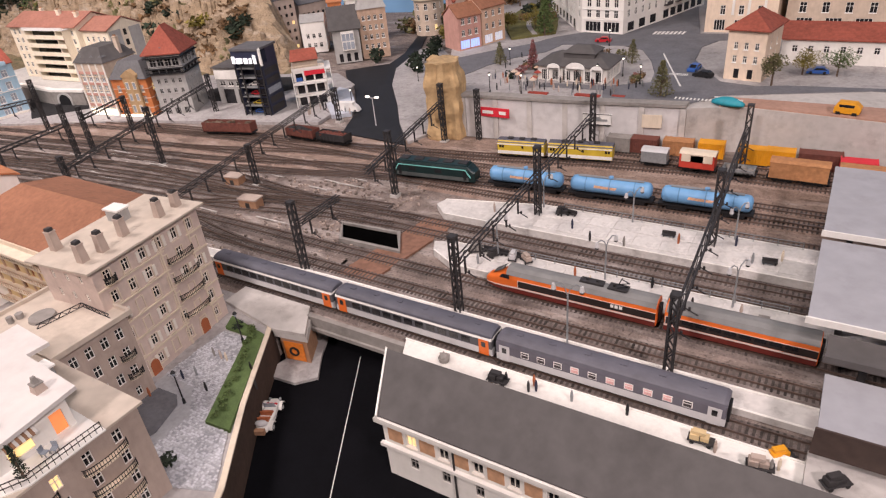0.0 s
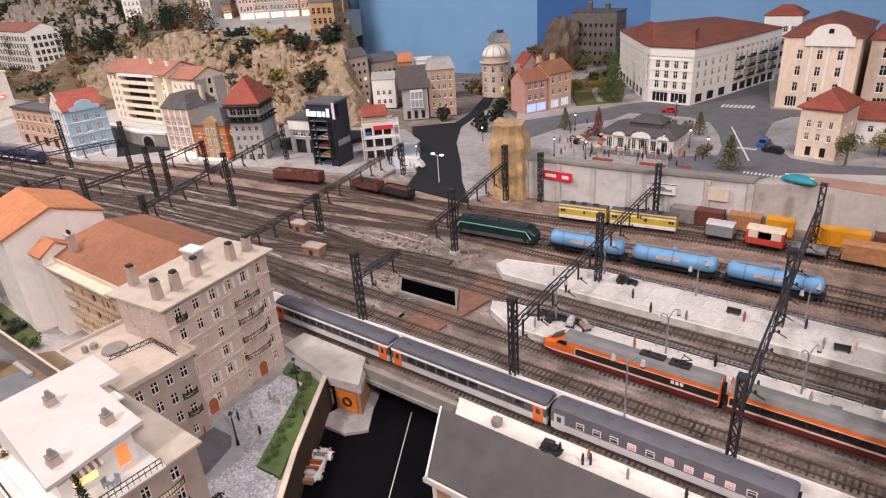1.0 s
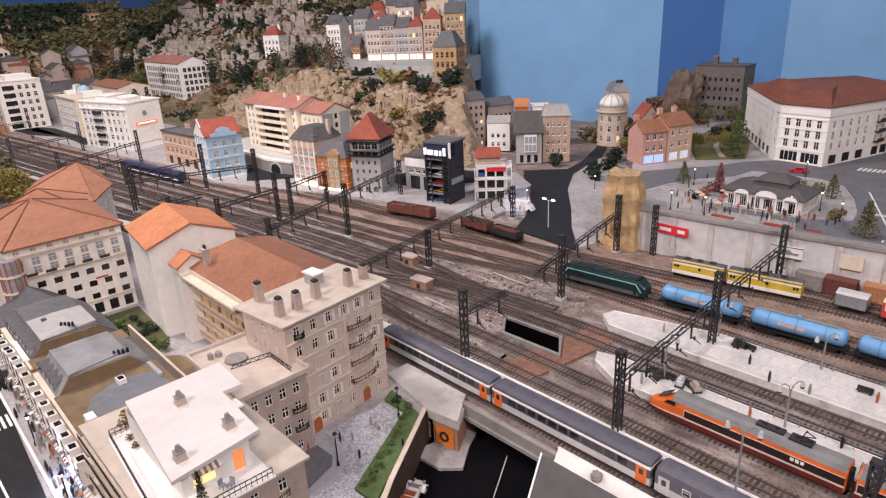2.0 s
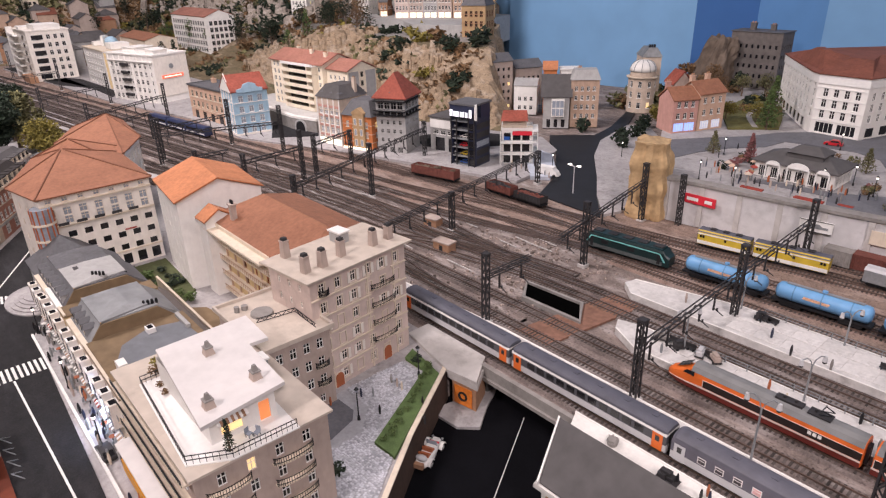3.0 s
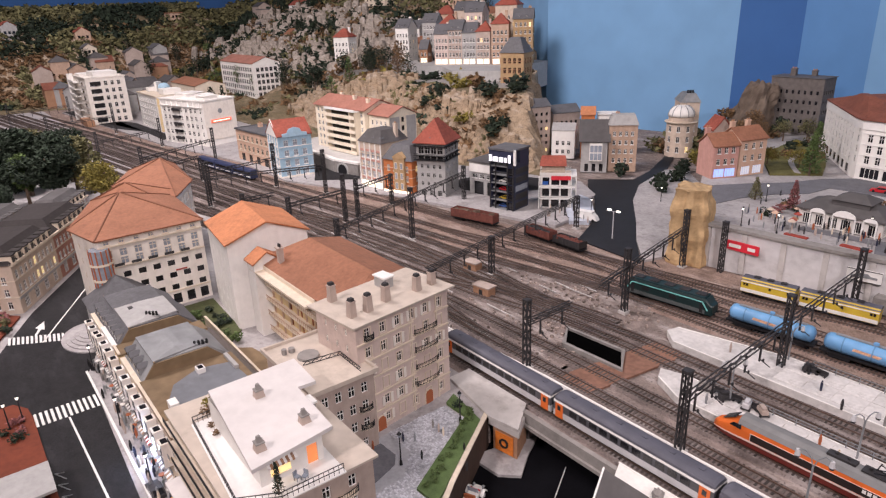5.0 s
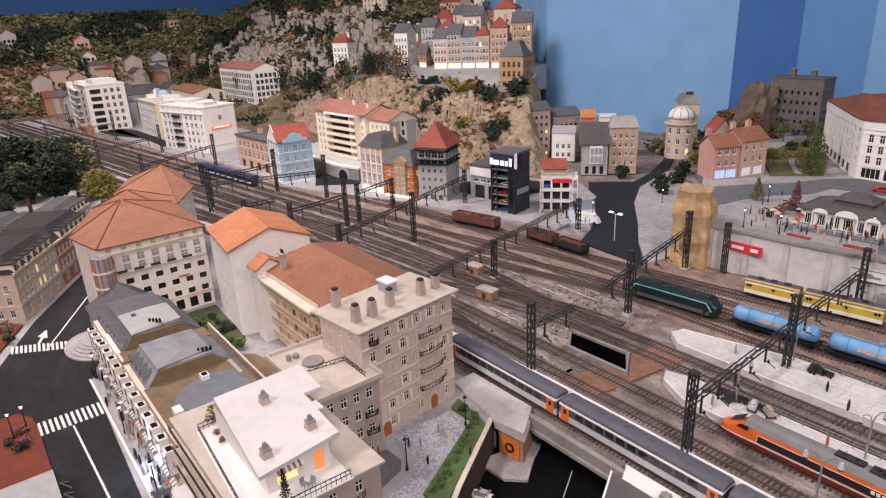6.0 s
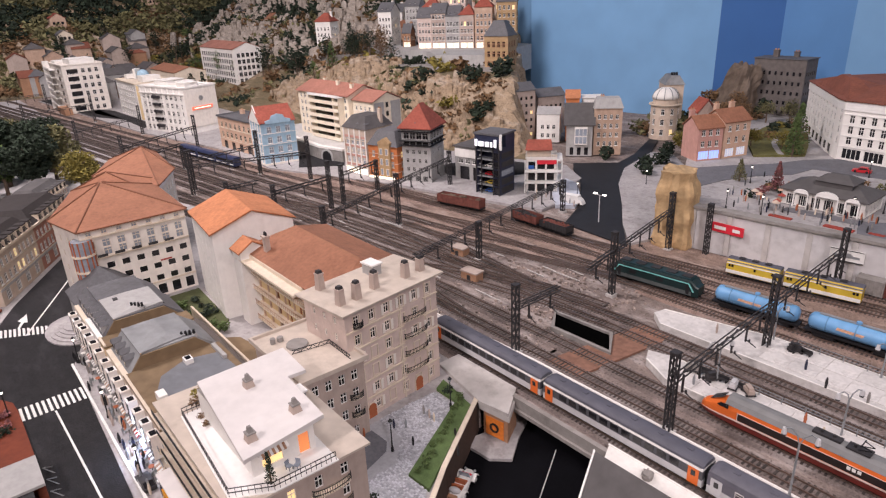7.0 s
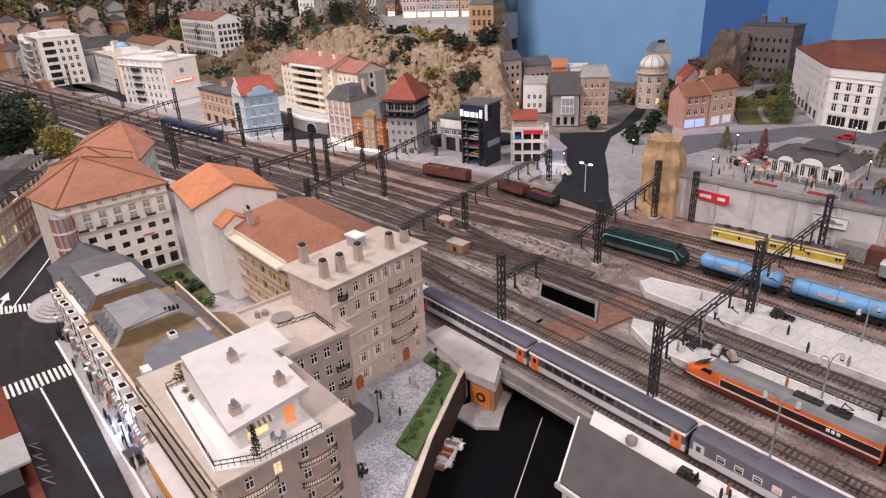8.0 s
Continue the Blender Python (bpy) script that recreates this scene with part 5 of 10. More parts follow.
# row along the shopping street
SHEET = mat("blue_grey_sheet", (0.17, 0.178, 0.195), 0.6, 0.2, 60, metal=0.1, stain=0.3)
rows = [
    (-0.757, -0.58, 0.084, WALL_STONE, "sheet", "flat ochre and blue grey roof with a skylight"),
    (-0.87, -0.76, 0.083, CREAM, ZINC, "slate mansard and pale zinc roof top"),
    (-0.912, -0.873, 0.084, WALL_YEL, "ochre", "flat ochre roof"),
    (-1.02, -0.915, 0.083, WALL_WHITE, WALL_GREY, "slate mansard and pale grey roof top"),
    (-1.12, -1.023, 0.074, CREAM, SLATE, "steep slate mansard"),
]


def pot_stack(b, x, y, z, turn):
    """A low row of chimney pots on a pale stack."""
    o = part("chimney", G().box(-0.013, 0.013, -0.003, 0.003, 0, 0.005), WALL_GREY, b, "pale stack with black chimney pots")
    o.matrix_basis = pose(x, y, z, 0, 0, turn)
    for k in range(4):
        part("chimney_pot", G().cyl(-0.0095 + k * 0.0063, 0, 0.005, 0.0125, 0.0024, 0.0019, 8), BLACK, o)


for x0, x1, h, wl, top, words in rows:
    y0, y1 = 0.152, 0.3
    w, d = x1 - x0, y1 - y0
    flat = isinstance(top, str)
    b = house("street_house", "shop house with " + words, x0, x1, y0, y1, h, wl, "flat" if flat else "", OCHRE, over=0.0012,
              wins=(("s", max(3, int(w / 0.018)), 2, 0.0075, 0.015, 0.028, 0.025, 0.004, "shut"), ("s", max(1, int(w / 0.035)), 1, 0.026, 0.018, 0.004, 0.02, 0.004, "shop"), ("n", max(2, int(w / 0.03)), 2, 0.007, 0.012, 0.012, 0.03, 0.008, "cross")), sash=WHITE)
    if not flat:
        hi = h + 0.027
        slope = G().loft([[(-w / 2, -d / 2 + 0.008, h), (w / 2, -d / 2 + 0.008, h), (w / 2, d / 2, h), (-w / 2, d / 2, h)], [(-w / 2, -d / 2 + 0.031, hi), (w / 2 - 0.003, -d / 2 + 0.031, hi), (w / 2 - 0.003, d / 2 - 0.034, hi), (-w / 2, d / 2 - 0.034, hi)]])
        part("roof", slope, ZINC if top is ZINC else SLATE, b, "weathered mansard slope")
        e = -0.002
        part("roof_top", G().loft([[(-w / 2 - e, -d / 2 + 0.0295, hi + 0.0002), (w / 2 - 0.001, -d / 2 + 0.0295, hi + 0.0002), (w / 2 - 0.014, d / 2 - 0.031, hi + 0.0002), (-w / 2 - e, d / 2 - 0.031, hi + 0.0002)], [(-w / 2 - e, -d / 2 + 0.0295, hi + 0.0022), (w / 2 - 0.001, -d / 2 + 0.0295, hi + 0.0022), (w / 2 - 0.014, d / 2 - 0.031, hi + 0.0022), (-w / 2 - e, d / 2 - 0.031, hi + 0.0022)], [(-w / 2 + 0.014, -0.004, hi + 0.0085), (w / 2 - 0.018, -0.004, hi + 0.0085), (w / 2 - 0.026, 0.006, hi + 0.0085), (-w / 2 + 0.018, 0.006, hi + 0.0085)]]), top, b, "pale weathered roof top")
        gable = [(-d / 2 + 0.006, h - 0.004), (d / 2 - 0.004, h - 0.004), (d / 2 - 0.034, hi - 0.0015), (-d / 2 + 0.03, hi - 0.0015)]
        part("party_wall", G().loft([[(w / 2 - 0.002, y, z) for y, z in gable], [(w / 2 + 0.0012, y, z) for y, z in gable]]), OCHRE, b, "ochre brown party wall")
        part("ridge_flashing", G().bar((-w / 2, -d / 2 + 0.0305, hi + 0.0012), (w / 2, -d / 2 + 0.0305, hi + 0.0012), 0.0018), WALL_TAN, b, "tan edge of the roof top")
        if top is WALL_GREY:
            part("roof_hatch", G().box(-0.03, -0.018, -0.026, -0.018, hi + 0.003, hi + 0.0068), STEEL_DK, b)
            pot_stack(b, 0.036, 0.0, hi + 0.001, 48)
            pot_stack(b, 0.03, 0.036, h + 0.012, 60)
        elif top is ZINC:
            pot_stack(b, 0.042, 0.034, hi - 0.005, 75)
        for k in range(int(w / 0.024)):
            o = part("dormer", dormer_mesh(), (top if top is ZINC else WALL_GREY, GLASS, SLATE), b)
            o.location = (-w / 2 + 0.014 + k * 0.024, -d / 2 + 0.014, h + 0.001)
    else:
        part("parapet", G().box(-w / 2, w / 2, -d / 2 - 0.001, -d / 2 + 0.003, h + 0.0036, h + 0.0062), CREAM, b)
        if top == "sheet":
            part("roof_sheet", G().prism([(0.086, -0.052), (0.086, 0.07), (-0.054, 0.062), (-0.064, 0.028), (-0.066, 0.008), (-0.044, -0.032), (0.0, -0.052)], h + 0.0036, h + 0.0046), SHEET, b, "blue grey roof sheet")
            o = part("skylight", G().box(-0.008, 0.008, -0.006, 0.006, 0, 0.008), WHITE, b)
            o.location = (-0.056, 0.014, h + 0.0047)
            part("skylight_glass", G().box(-0.0055, 0.0055, -0.004, 0.004, 0.008, 0.0086), GLASS, o)
            o = part("roof_box", G().box(-0.01, 0.01, -0.006, 0.006, 0, 0.012), WALL_WHITE, b, "white box on the roof")
            o.location = (0.022, -0.05, h + 0.0047)
            o = part("duct", G().box(-0.026, 0.026, -0.003, 0.003, 0, 0.006), WALL_GREY, b, "long pale duct")
            o.location = (-0.052, 0.062, h + 0.0047)
    for k in range(max(2, int(w / 0.034))):
        aw = G()
        n = 6
        for q in range(n):
            a0, a1 = -0.014 + q * 0.028 / n, -0.014 + (q + 1) * 0.028 / n
            aw.face([(a0, 0, 0), (a0, -0.013, -0.0065), (a1, -0.013, -0.0065), (a1, 0, 0)], q % 2)
            aw.face([(a0, -0.013, -0.0065), (a0, -0.013, -0.009), (a1, -0.013, -0.009), (a1, -0.013, -0.0065)], q % 2)
        o = part("awning", aw, (WHITE, (SHADE_RED, WALL_GREY, CONC_DK, WALL_BROWN)[(k + int(-x0 * 20)) % 4]), b, "striped shop awning")
        o.location = (-w / 2 + (k + 0.5) * w / max(2, int(w / 0.034)), -d / 2 - 0.0004, 0.0235)
    n = max(1, int(w / 0.03))
    for k in range(n):
        o = part("oriel", G().box(-0.0075, 0.0075, -0.0135, -0.0003, 0.0, 0.036, 0).box(-0.0085, 0.0085, -0.0145, -0.0003, 0.036, 0.038, 0), WALL_WHITE if k % 2 else IVORY, b, "white framed oriel bay")
        o.location = (-w / 2 + (k + 0.5) * w / n, -d / 2, h - 0.046)
        for q in range(2):
            part("oriel_pane", G().box(-0.0058 + q * 0.0062, -0.0004 + q * 0.0062, -0.0141, -0.0135, 0.005, 0.015).box(-0.0058 + q * 0.0062, -0.0004 + q * 0.0062, -0.0141, -0.0135, 0.02, 0.033), GLASS, o)
        part("oriel_light", G().box(-0.0058, 0.0058, -0.0115, -0.003, 0.038, 0.0386), GLASS, o, "dark glazed top of the oriel")
    for k in range(2):
        o = part("balcony", G().box(-w / 2, w / 2, -0.008, 0, 0, 0.0018), CREAM, b)
        o.location = (0, -d / 2, 0.025 + k * 0.025)
        s = G()
        for zz in (0.009, 0.005):
            s.bar((-w / 2, -0.0075, zz), (w / 2, -0.0075, zz), 0.0009)
        for i in range(int(w / 0.004)):
            s.bar((-w / 2 + i * 0.004, -0.0075, 0.0018), (-w / 2 + i * 0.004, -0.0075, 0.009), 0.0006)
        part("railing", s, STEEL_GR, o)
setting("courtyard_roof", G().prism([(-1.0, 0.303), (-0.645, 0.303), (-0.645, 0.34), (-0.97, 0.34), (-0.995, 0.334)], 0.0, 0.03), mat("brown_felt", (0.13, 0.11, 0.1), 0.9, 0.2, 60, stain=0.2), "low dark brown courtyard roof", "roof")
setting("court_wall", G().prism([(-1.04, 0.343), (-0.66, 0.341), (-0.66, 0.345), (-1.04, 0.347)], 0.0, 0.034), CREAM, "low cream wall beside the courtyard roof", "wall")
setting("court_yard", G().prism([(-0.93, 0.348), (-0.66, 0.346), (-0.66, 0.4), (-0.82, 0.4), (-0.9, 0.385)], 0.0, 0.004), OCHRE, "ochre yard behind the shop houses", "pavement")
# corner building with slate cone
house("corner_house", "low corner house with steep slate roof", -1.235, -1.125, 0.16, 0.28, 0.06, WALL_GREY, "hip_x", SLATE, rise=0.055, wins=(("s", 5, 2, 0.0075, 0.015, 0.008, 0.027, 0.004, "cross"),))

# house with brown hip roof and yellow courtyard front
h2 = house("tenement", "yellow rendered tenement with a wide brown tiled hip roof", -0.97, -0.64, 0.455, 0.632, 0.148, WALL_YEL, "hip_x", ROOF_BR, rise=0.036, over=0.01, inset=0.055,
           wins=(("s", 7, 4, 0.0085, 0.018, 0.014, 0.033, 0.008, "cross"), ("n", 7, 4, 0.007, 0.012, 0.014, 0.033, 0.008, "cross"), ("e", 4, 4, 0.007, 0.012, 0.014, 0.033, 0.012, "cross")), sash=DOOR_RED)
gal = G()
for k in range(4):
    gal.box(-0.128, 0.128, -0.014, 0, k * 0.033, k * 0.033 + 0.0022, 0)
    for i in range(33):
        gal.bar((-0.128 + i * 0.008, -0.0135, k * 0.033), (-0.128 + i * 0.008, -0.0135, k * 0.033 + 0.01), 0.0008, 1)
    gal.bar((-0.128, -0.0135, k * 0.033 + 0.01), (0.128, -0.0135, k * 0.033 + 0.01), 0.001, 1)
o = part("gallery", gal, (CREAM, WALL_BROWN), h2, "cream walkway balconies with brown rails")
o.location = (-0.03, -0.0886, 0.012)
par = G().box(-0.135, 0.11, -0.012, 0.0, 0, 0.012).box(-0.135, 0.11, -0.03, -0.012, 0, 0.004)
o = part("parapet", par, CREAM, h2, "cream cornice parapet")
o.location = (-0.025, -0.0885, 0.138)
for dx, dy in ((-0.1, -0.074),):
    c = G().box(-0.006, 0.006, -0.005, 0.005, 0, 0.03, 0).box(-0.008, 0.008, -0.007, 0.007, 0.03, 0.033, 0).cyl(-0.003, 0, 0.033, 0.04, 0.002, n=6, m=1).cyl(0.003, 0, 0.033, 0.04, 0.002, n=6, m=1)
    o = part("chimney", c, (WALL_TAUPE, BLACK), h2)
    o.location = (dx, dy, 0.158)

for k in range(4):
    for i in range(8):
        part("pilaster", G().box(-0.16 + i * 0.036, -0.155 + i * 0.036, -0.0905, -0.0886, 0.008 + k * 0.033, 0.036 + k * 0.033), WALL_BROWN, h2, "orange brown pilaster")
# orange gabled house with a blank white gable wall
house("gabled_house", "white rendered house with orange tiled roof and blank gable", -1.165, -0.985, 0.408, 0.575, 0.186, WALL_WHITE, "gable_x", ROOF_OR, rise=0.034, over=0.005, rz=-7,
           wins=(("s", 4, 5, 0.006, 0.011, 0.014, 0.031, 0.02, "cross"), ("n", 6, 4, 0.007, 0.012, 0.014, 0.033, 0.008, "cross")))
house("gabled_annex", "narrow white annex with an orange tiled lean roof", -0.972, -0.935, 0.425, 0.48, 0.155, WALL_WHITE, "gable_x", ROOF_OR, rise=0.02, over=0.004)

# big beige corner building with brown hip roofs
h4 = poly_house("corner_block", "beige corner block with glazed corner bay and brown tiled roof", [(-1.345, 0.178), (-1.214, 0.203), (-1.214, 0.418), (-1.47, 0.43), (-1.56, 0.262)], 0.186, 0.0, IVORY, ROOF_BR, 0.042, 0.12,
                ((1, 7, 2, 0.0155, 0.0165, 0.126, 0.0185, 0.003, "cross", GLASS_BL), (1, 7, 1, 0.011, 0.0085, 0.1735, 0.02, 0.003, "sill", GLASS_BL), (1, 7, 3, 0.0155, 0.013, 0.038, 0.029, 0.001, "plain"), (1, 7, 1, 0.018, 0.024, 0.004, 0.03, 0.001, "plain"), (0, 3, 5, 0.009, 0.014, 0.012, 0.034, 0.012, "cross"), (4, 7, 5, 0.009, 0.014, 0.012, 0.034, 0.012, "cross")), cat="building", apex=(-1.434, 0.306), sash=CREAM, cornice=0.002)
hc = h4.matrix_basis.translation
for dy, zz in ((0.27, 0.056), (0.36, 0.082)):
    o = part("shop_sign", G().box(0.0, 0.0015, -0.012, 0.012, 0, 0.0032), SHADE_RED, h4, "small faded red sign")
    o.location = (-1.2138 - hc.x, dy - hc.y, zz)
for zz, q in ((0.1685, 0.0045), (0.1215, 0.003), (0.034, 0.0025)):
    part("string_course", G().box(-1.214 - hc.x, -1.214 + q - hc.x, 0.203 - hc.y, 0.418 - hc.y, zz, zz + 0.003), CREAM, h4)
for k in range(5):
    o = part("balcony_shelf", G().box(0, 0.008, -0.01, 0.01, 0, 0.0016, 0).box(0.0072, 0.008, -0.01, 0.01, 0.0016, 0.0075, 1), (CREAM, STEEL_DK), h4, "narrow shelf with a dark rail")
    o.location = (-1.214 - hc.x, 0.237 + k * 0.034 - hc.y, 0.1245)
for k in range(4):
    o = part("corner_bay", G().cyl(0, 0, 0.004, 0.0335, 0.02, 0.02, 12, 1), (CREAM, GLASS_BL), h4, "round glazed corner bay")
    o.location = (-1.216 - hc.x, 0.205 - hc.y, 0.034 + k * 0.034)
    part("bay_sill", G().cyl(0, 0, 0, 0.004, 0.0235, 0.0225, 12), CREAM, o)
    for i in range(12):
        a = 2 * math.pi * i / 12
        part("glazing_bar", G().bar((0.0203 * math.cos(a), 0.0203 * math.sin(a), 0.004), (0.0203 * math.cos(a), 0.0203 * math.sin(a), 0.0335), 0.0026), DOOR_RED, o)
poly_house("middle_wing", "low middle wing with a brown tiled roof", [(-1.565, 0.268), (-1.44, 0.4), (-1.5, 0.46), (-1.675, 0.345)], 0.186, 0.0, IVORY, ROOF_BR, 0.038, 0.1, (), cat="building", apex=(-1.55, 0.345))
poly_house("rear_block", "pale block with a broad brown tiled hip roof", [(-1.682, 0.342), (-1.452, 0.436), (-1.602, 0.52), (-1.84, 0.55), (-1.85, 0.42)], 0.188, 0.0, IVORY, ROOF_BR, 0.042, 0.1,
           ((0, 5, 4, 0.012, 0.017, 0.03, 0.036, 0.02, "sill"), (1, 5, 5, 0.013, 0.018, 0.014, 0.034, 0.01, "sill")), cat="building", apex=(-1.769, 0.493))

# across the side street, far end
ROOF_UMBER = mat("umber_slate", (0.036, 0.03, 0.029), 0.8, 0.25, 120, 0.0004, stain=0.3)
FACE_BRICK = mat("rosy_brick", (0.4, 0.2, 0.15), 0.88, 0.25, 160, stain=0.25, streak=0.2)


def big_dormer():
    g = G().box(-0.0085, 0.0085, -0.012, 0.02, 0.0, 0.019, 0)
    g.box(-0.0055, 0.0055, -0.0128, -0.0119, 0.003, 0.0155, 1)
    g.box(-0.0105, 0.0105, -0.0145, 0.02, 0.019, 0.022, 2)
    return g


for cx, cy, w, dd, h, wl, rm, lab in ((-1.539, 0.044, 0.21, 0.15, 0.117, WALL_STONE, ROOF_UMBER, "stone fronted terrace with lit windows and dark slate mansard"), (-1.7195, 0.1515, 0.209, 0.15, 0.117, FACE_BRICK, ROOF_UMBER, "rosy brick terrace with white window frames and dark slate mansard"), (-1.62, -0.16, 0.3, 0.14, 0.09, WALL_TAUPE, ROOF_UMBER, "dark terrace with brown slate roof"), (-1.95, 0.02, 0.3, 0.14, 0.08, CREAM, GREY_ROOF, "stone terrace with grey roof"), (-2.1, 0.24, 0.2, 0.1, 0.07, WALL_TAUPE, GREY_ROOF, "low house with grey roof")):
    k = max(4, int(w / 0.022))
    ob = house("terrace_house", lab, cx - w / 2, cx + w / 2, cy - dd / 2, cy + dd / 2, h, wl, "mansard", rm, rise=0.036, rz=-30.7, wins=(("e", 5, 3, 0.0105, 0.018, 0.012, 0.03, 0.01, "sill"), ("n", k, 2, 0.0125, 0.02, 0.046, 0.034, 0.006, "sill"), ("n", k // 2, 1, 0.022, 0.026, 0.006, 0.03, 0.006, "shop"), ("s", k, 3, 0.0105, 0.018, 0.012, 0.03, 0.008, "sill")), lit=0.26 if wl is WALL_STONE else 0.08, shopglass=GLASS, inset=0.03, bands=2, bandm=CREAM)
    part("stone_base", G().box(-w / 2, w / 2, dd / 2 + 0.0002, dd / 2 + 0.0022, 0.034, 0.04), WALL_GREY, ob, "grey stone cornice over the ground floor")
    part("eaves_cornice", G().box(-w / 2 - 0.003, w / 2 + 0.003, dd / 2 - 0.001, dd / 2 + 0.0065, h - 0.003, h + 0.0025), CREAM, ob, "cream eaves cornice")
    for q in range(int(w / 0.03)):
        o = part("dormer", big_dormer(), (CREAM, GLASS, rm), ob, "pale square dormer")
        o.matrix_basis = pose(-w / 2 + 0.018 + q * 0.03, dd / 2 - 0.008, h + 0.001, 0, 0, 180)
# red roofed kiosk at the near street side
kiosk = thing("kiosk", "street kiosk with a white flat roof on a red terrace", "kiosk", -0.66, -0.02, 0.0)
part("terrace", G().prism([(-0.32, -0.4), (-0.32, 0.012), (-0.29, 0.03), (-0.25, 0.034), (0.4, 0.036), (0.4, -0.4)], 0.0021, 0.006), mat("red_paving", (0.16, 0.035, 0.015), 0.8, 0.25, 120, stain=0.3), kiosk, "orange red paved terrace")
part("body", G().box(-0.06, 0.05, -0.09, 0.02, 0.006, 0.03), BLACK, kiosk)
part("roof", G().box(-0.065, 0.01, -0.1, 0.035, 0.03, 0.034), WALL_GREY, kiosk, "pale flat roof")

# ---- station ----
stn = thing("station_building", "long station building with grey roof and stone front", "station", 0.0, 0.0, -0.06)
g = G()
SX0, SX1, SY0, SY1, SH = -0.146, 1.3, 0.482, 0.536, 0.104
rects = []
for i in range(32):
    s = 0.033 + i * 0.044
    rects += [(s, s + 0.013, 0.064, 0.088), (s + 0.001, s + 0.012, 0.026, 0.043)]
wall_side(g, SX1 - SX0, SH, rects, lambda s, zz, q: (SX0 + s, SY0 + q, zz))
wall_side(g, SX1 - SX0, SH + 0.034, [], lambda s, zz, q: (SX1 - s, SY1 - q, zz))
wall_side(g, SY1 - SY0, SH, [], lambda s, zz, q: (SX1 - q, SY0 + s, zz))
wall_side(g, SY1 - SY0, SH, [], lambda s, zz, q: (SX0 + q, SY1 - s, zz))
for sx in (SX0, SX1):
    g.face([(sx, SY0, SH), (sx, SY1, SH), (sx, SY1, SH + 0.034)])
part("wall", g, WALL_WHITE, stn)
r = G()
for y0, z0, y1, z1 in ((0.474, SH, 0.54, 0.146),):
    r.loft([[(SX0 + 0.003, y0, z0), (SX1, y0, z0), (SX1, y0, z0 + 0.002), (SX0 + 0.003, y0, z0 + 0.002)], [(SX0 - 0.024, y1, z1 - 0.002), (SX1, y1, z1 - 0.002), (SX1, y1, z1), (SX0 - 0.024, y1, z1)]])
part("roof", r, GREY_ROOF, stn, "dark grey felt roof")
c = G()
c.box(SX0 - 0.002, SX1, 0.4715, 0.476, SH - 0.006, SH - 0.001)
c.box(SX0 - 0.006, SX1, 0.474, 0.482, SH - 0.012, SH - 0.006)
c.box(SX0 - 0.004, SX1, 0.477, 0.482, 0.051, 0.056)
part("cornice", c, WALL_WHITE, stn, "pale moulded cornice and string course")
v = G()
v.loft([[(SX0 + 0.0005, 0.4715, SH - 0.001), (SX0 + 0.003, 0.4715, SH - 0.001), (SX0 + 0.003, 0.4715, SH + 0.0035), (SX0 + 0.0005, 0.4715, SH + 0.0035)], [(SX0 - 0.0265, 0.541, 0.1425), (SX0 - 0.024, 0.541, 0.1425), (SX0 - 0.024, 0.541, 0.1475), (SX0 - 0.0265, 0.541, 0.1475)]])
part("verge", v, WHITE, stn, "white roof verge")
PANEL_OCHRE = mat("panel_ochre", (0.56, 0.32, 0.19), 0.85, 0.25, 120, stain=0.3)
for i in range(32):
    s = SX0 + 0.033 + i * 0.044
    put_window(stn, (s + 0.0065, SY0, 0.064), 0, 0.013, 0.024, "cross", IVORY, LIT if i == 0 else GLASS, WALL_GREY, WIN)
    put_window(stn, (s + 0.0065, SY0, 0.026), 0, 0.011, 0.017, "cross", CONC_DK, LIT if i in (3, 7) else GLASS, WALL_GREY, WIN)
    p = part("wall_panel", G().box(0, 0.02, -0.0012, 0.0, 0.063, 0.089), PANEL_OCHRE, stn)
    p.location = (s - 0.0255, SY0, 0)
    part("sill", G().box(s - 0.0015, s + 0.0145, SY0 - 0.0025, SY0, 0.0615, 0.0635), IVORY, stn)
for i in range(5):
    part("drainpipe", G().cyl(SX0 + 0.097 + i * 0.264, SY0 - 0.0018, 0.0, 0.094, 0.0014, 0.0014, 6), STEEL_DK, stn, "dark drainpipe")

# ---- platform canopies (near the station end) ----
def canopy(y0, y1, z, label, step=0.0, x0=0.26, sheet=None, edge=None, drop=0.004):
    ob = thing("platform_canopy", label, "canopy", x0, (y0 + y1) / 2, 0.0095)
    w = (y1 - y0) / 2
    s = G()
    s.loft([[(0, -w, z), (1.2, -w, z), (1.2, -w, z + 0.004), (0, -w, z + 0.004)], [(0, 0, z + step), (1.2, 0, z + step), (1.2, 0, z + 0.004 + step), (0, 0, z + 0.004 + step)], [(0, w, z), (1.2, w, z), (1.2, w, z + 0.004), (0, w, z + 0.004)]])
    part("roof_sheet", s, sheet or CANOPY, ob)
    part("fascia", G().box(-0.002, 1.2, -w - 0.003, -w - 0.0005, z - drop, z + 0.005), edge or WHITE, ob, "dark edge strip standing in for shade below" if edge else "white edge board")
    for i in range(5):
        o = part("column", G().box(-0.004, 0.004, -0.004, 0.004, 0, z + 0.002), STEEL_DK, ob)
        o.location = (0.04 + i * 0.26, 0, 0)
    return ob


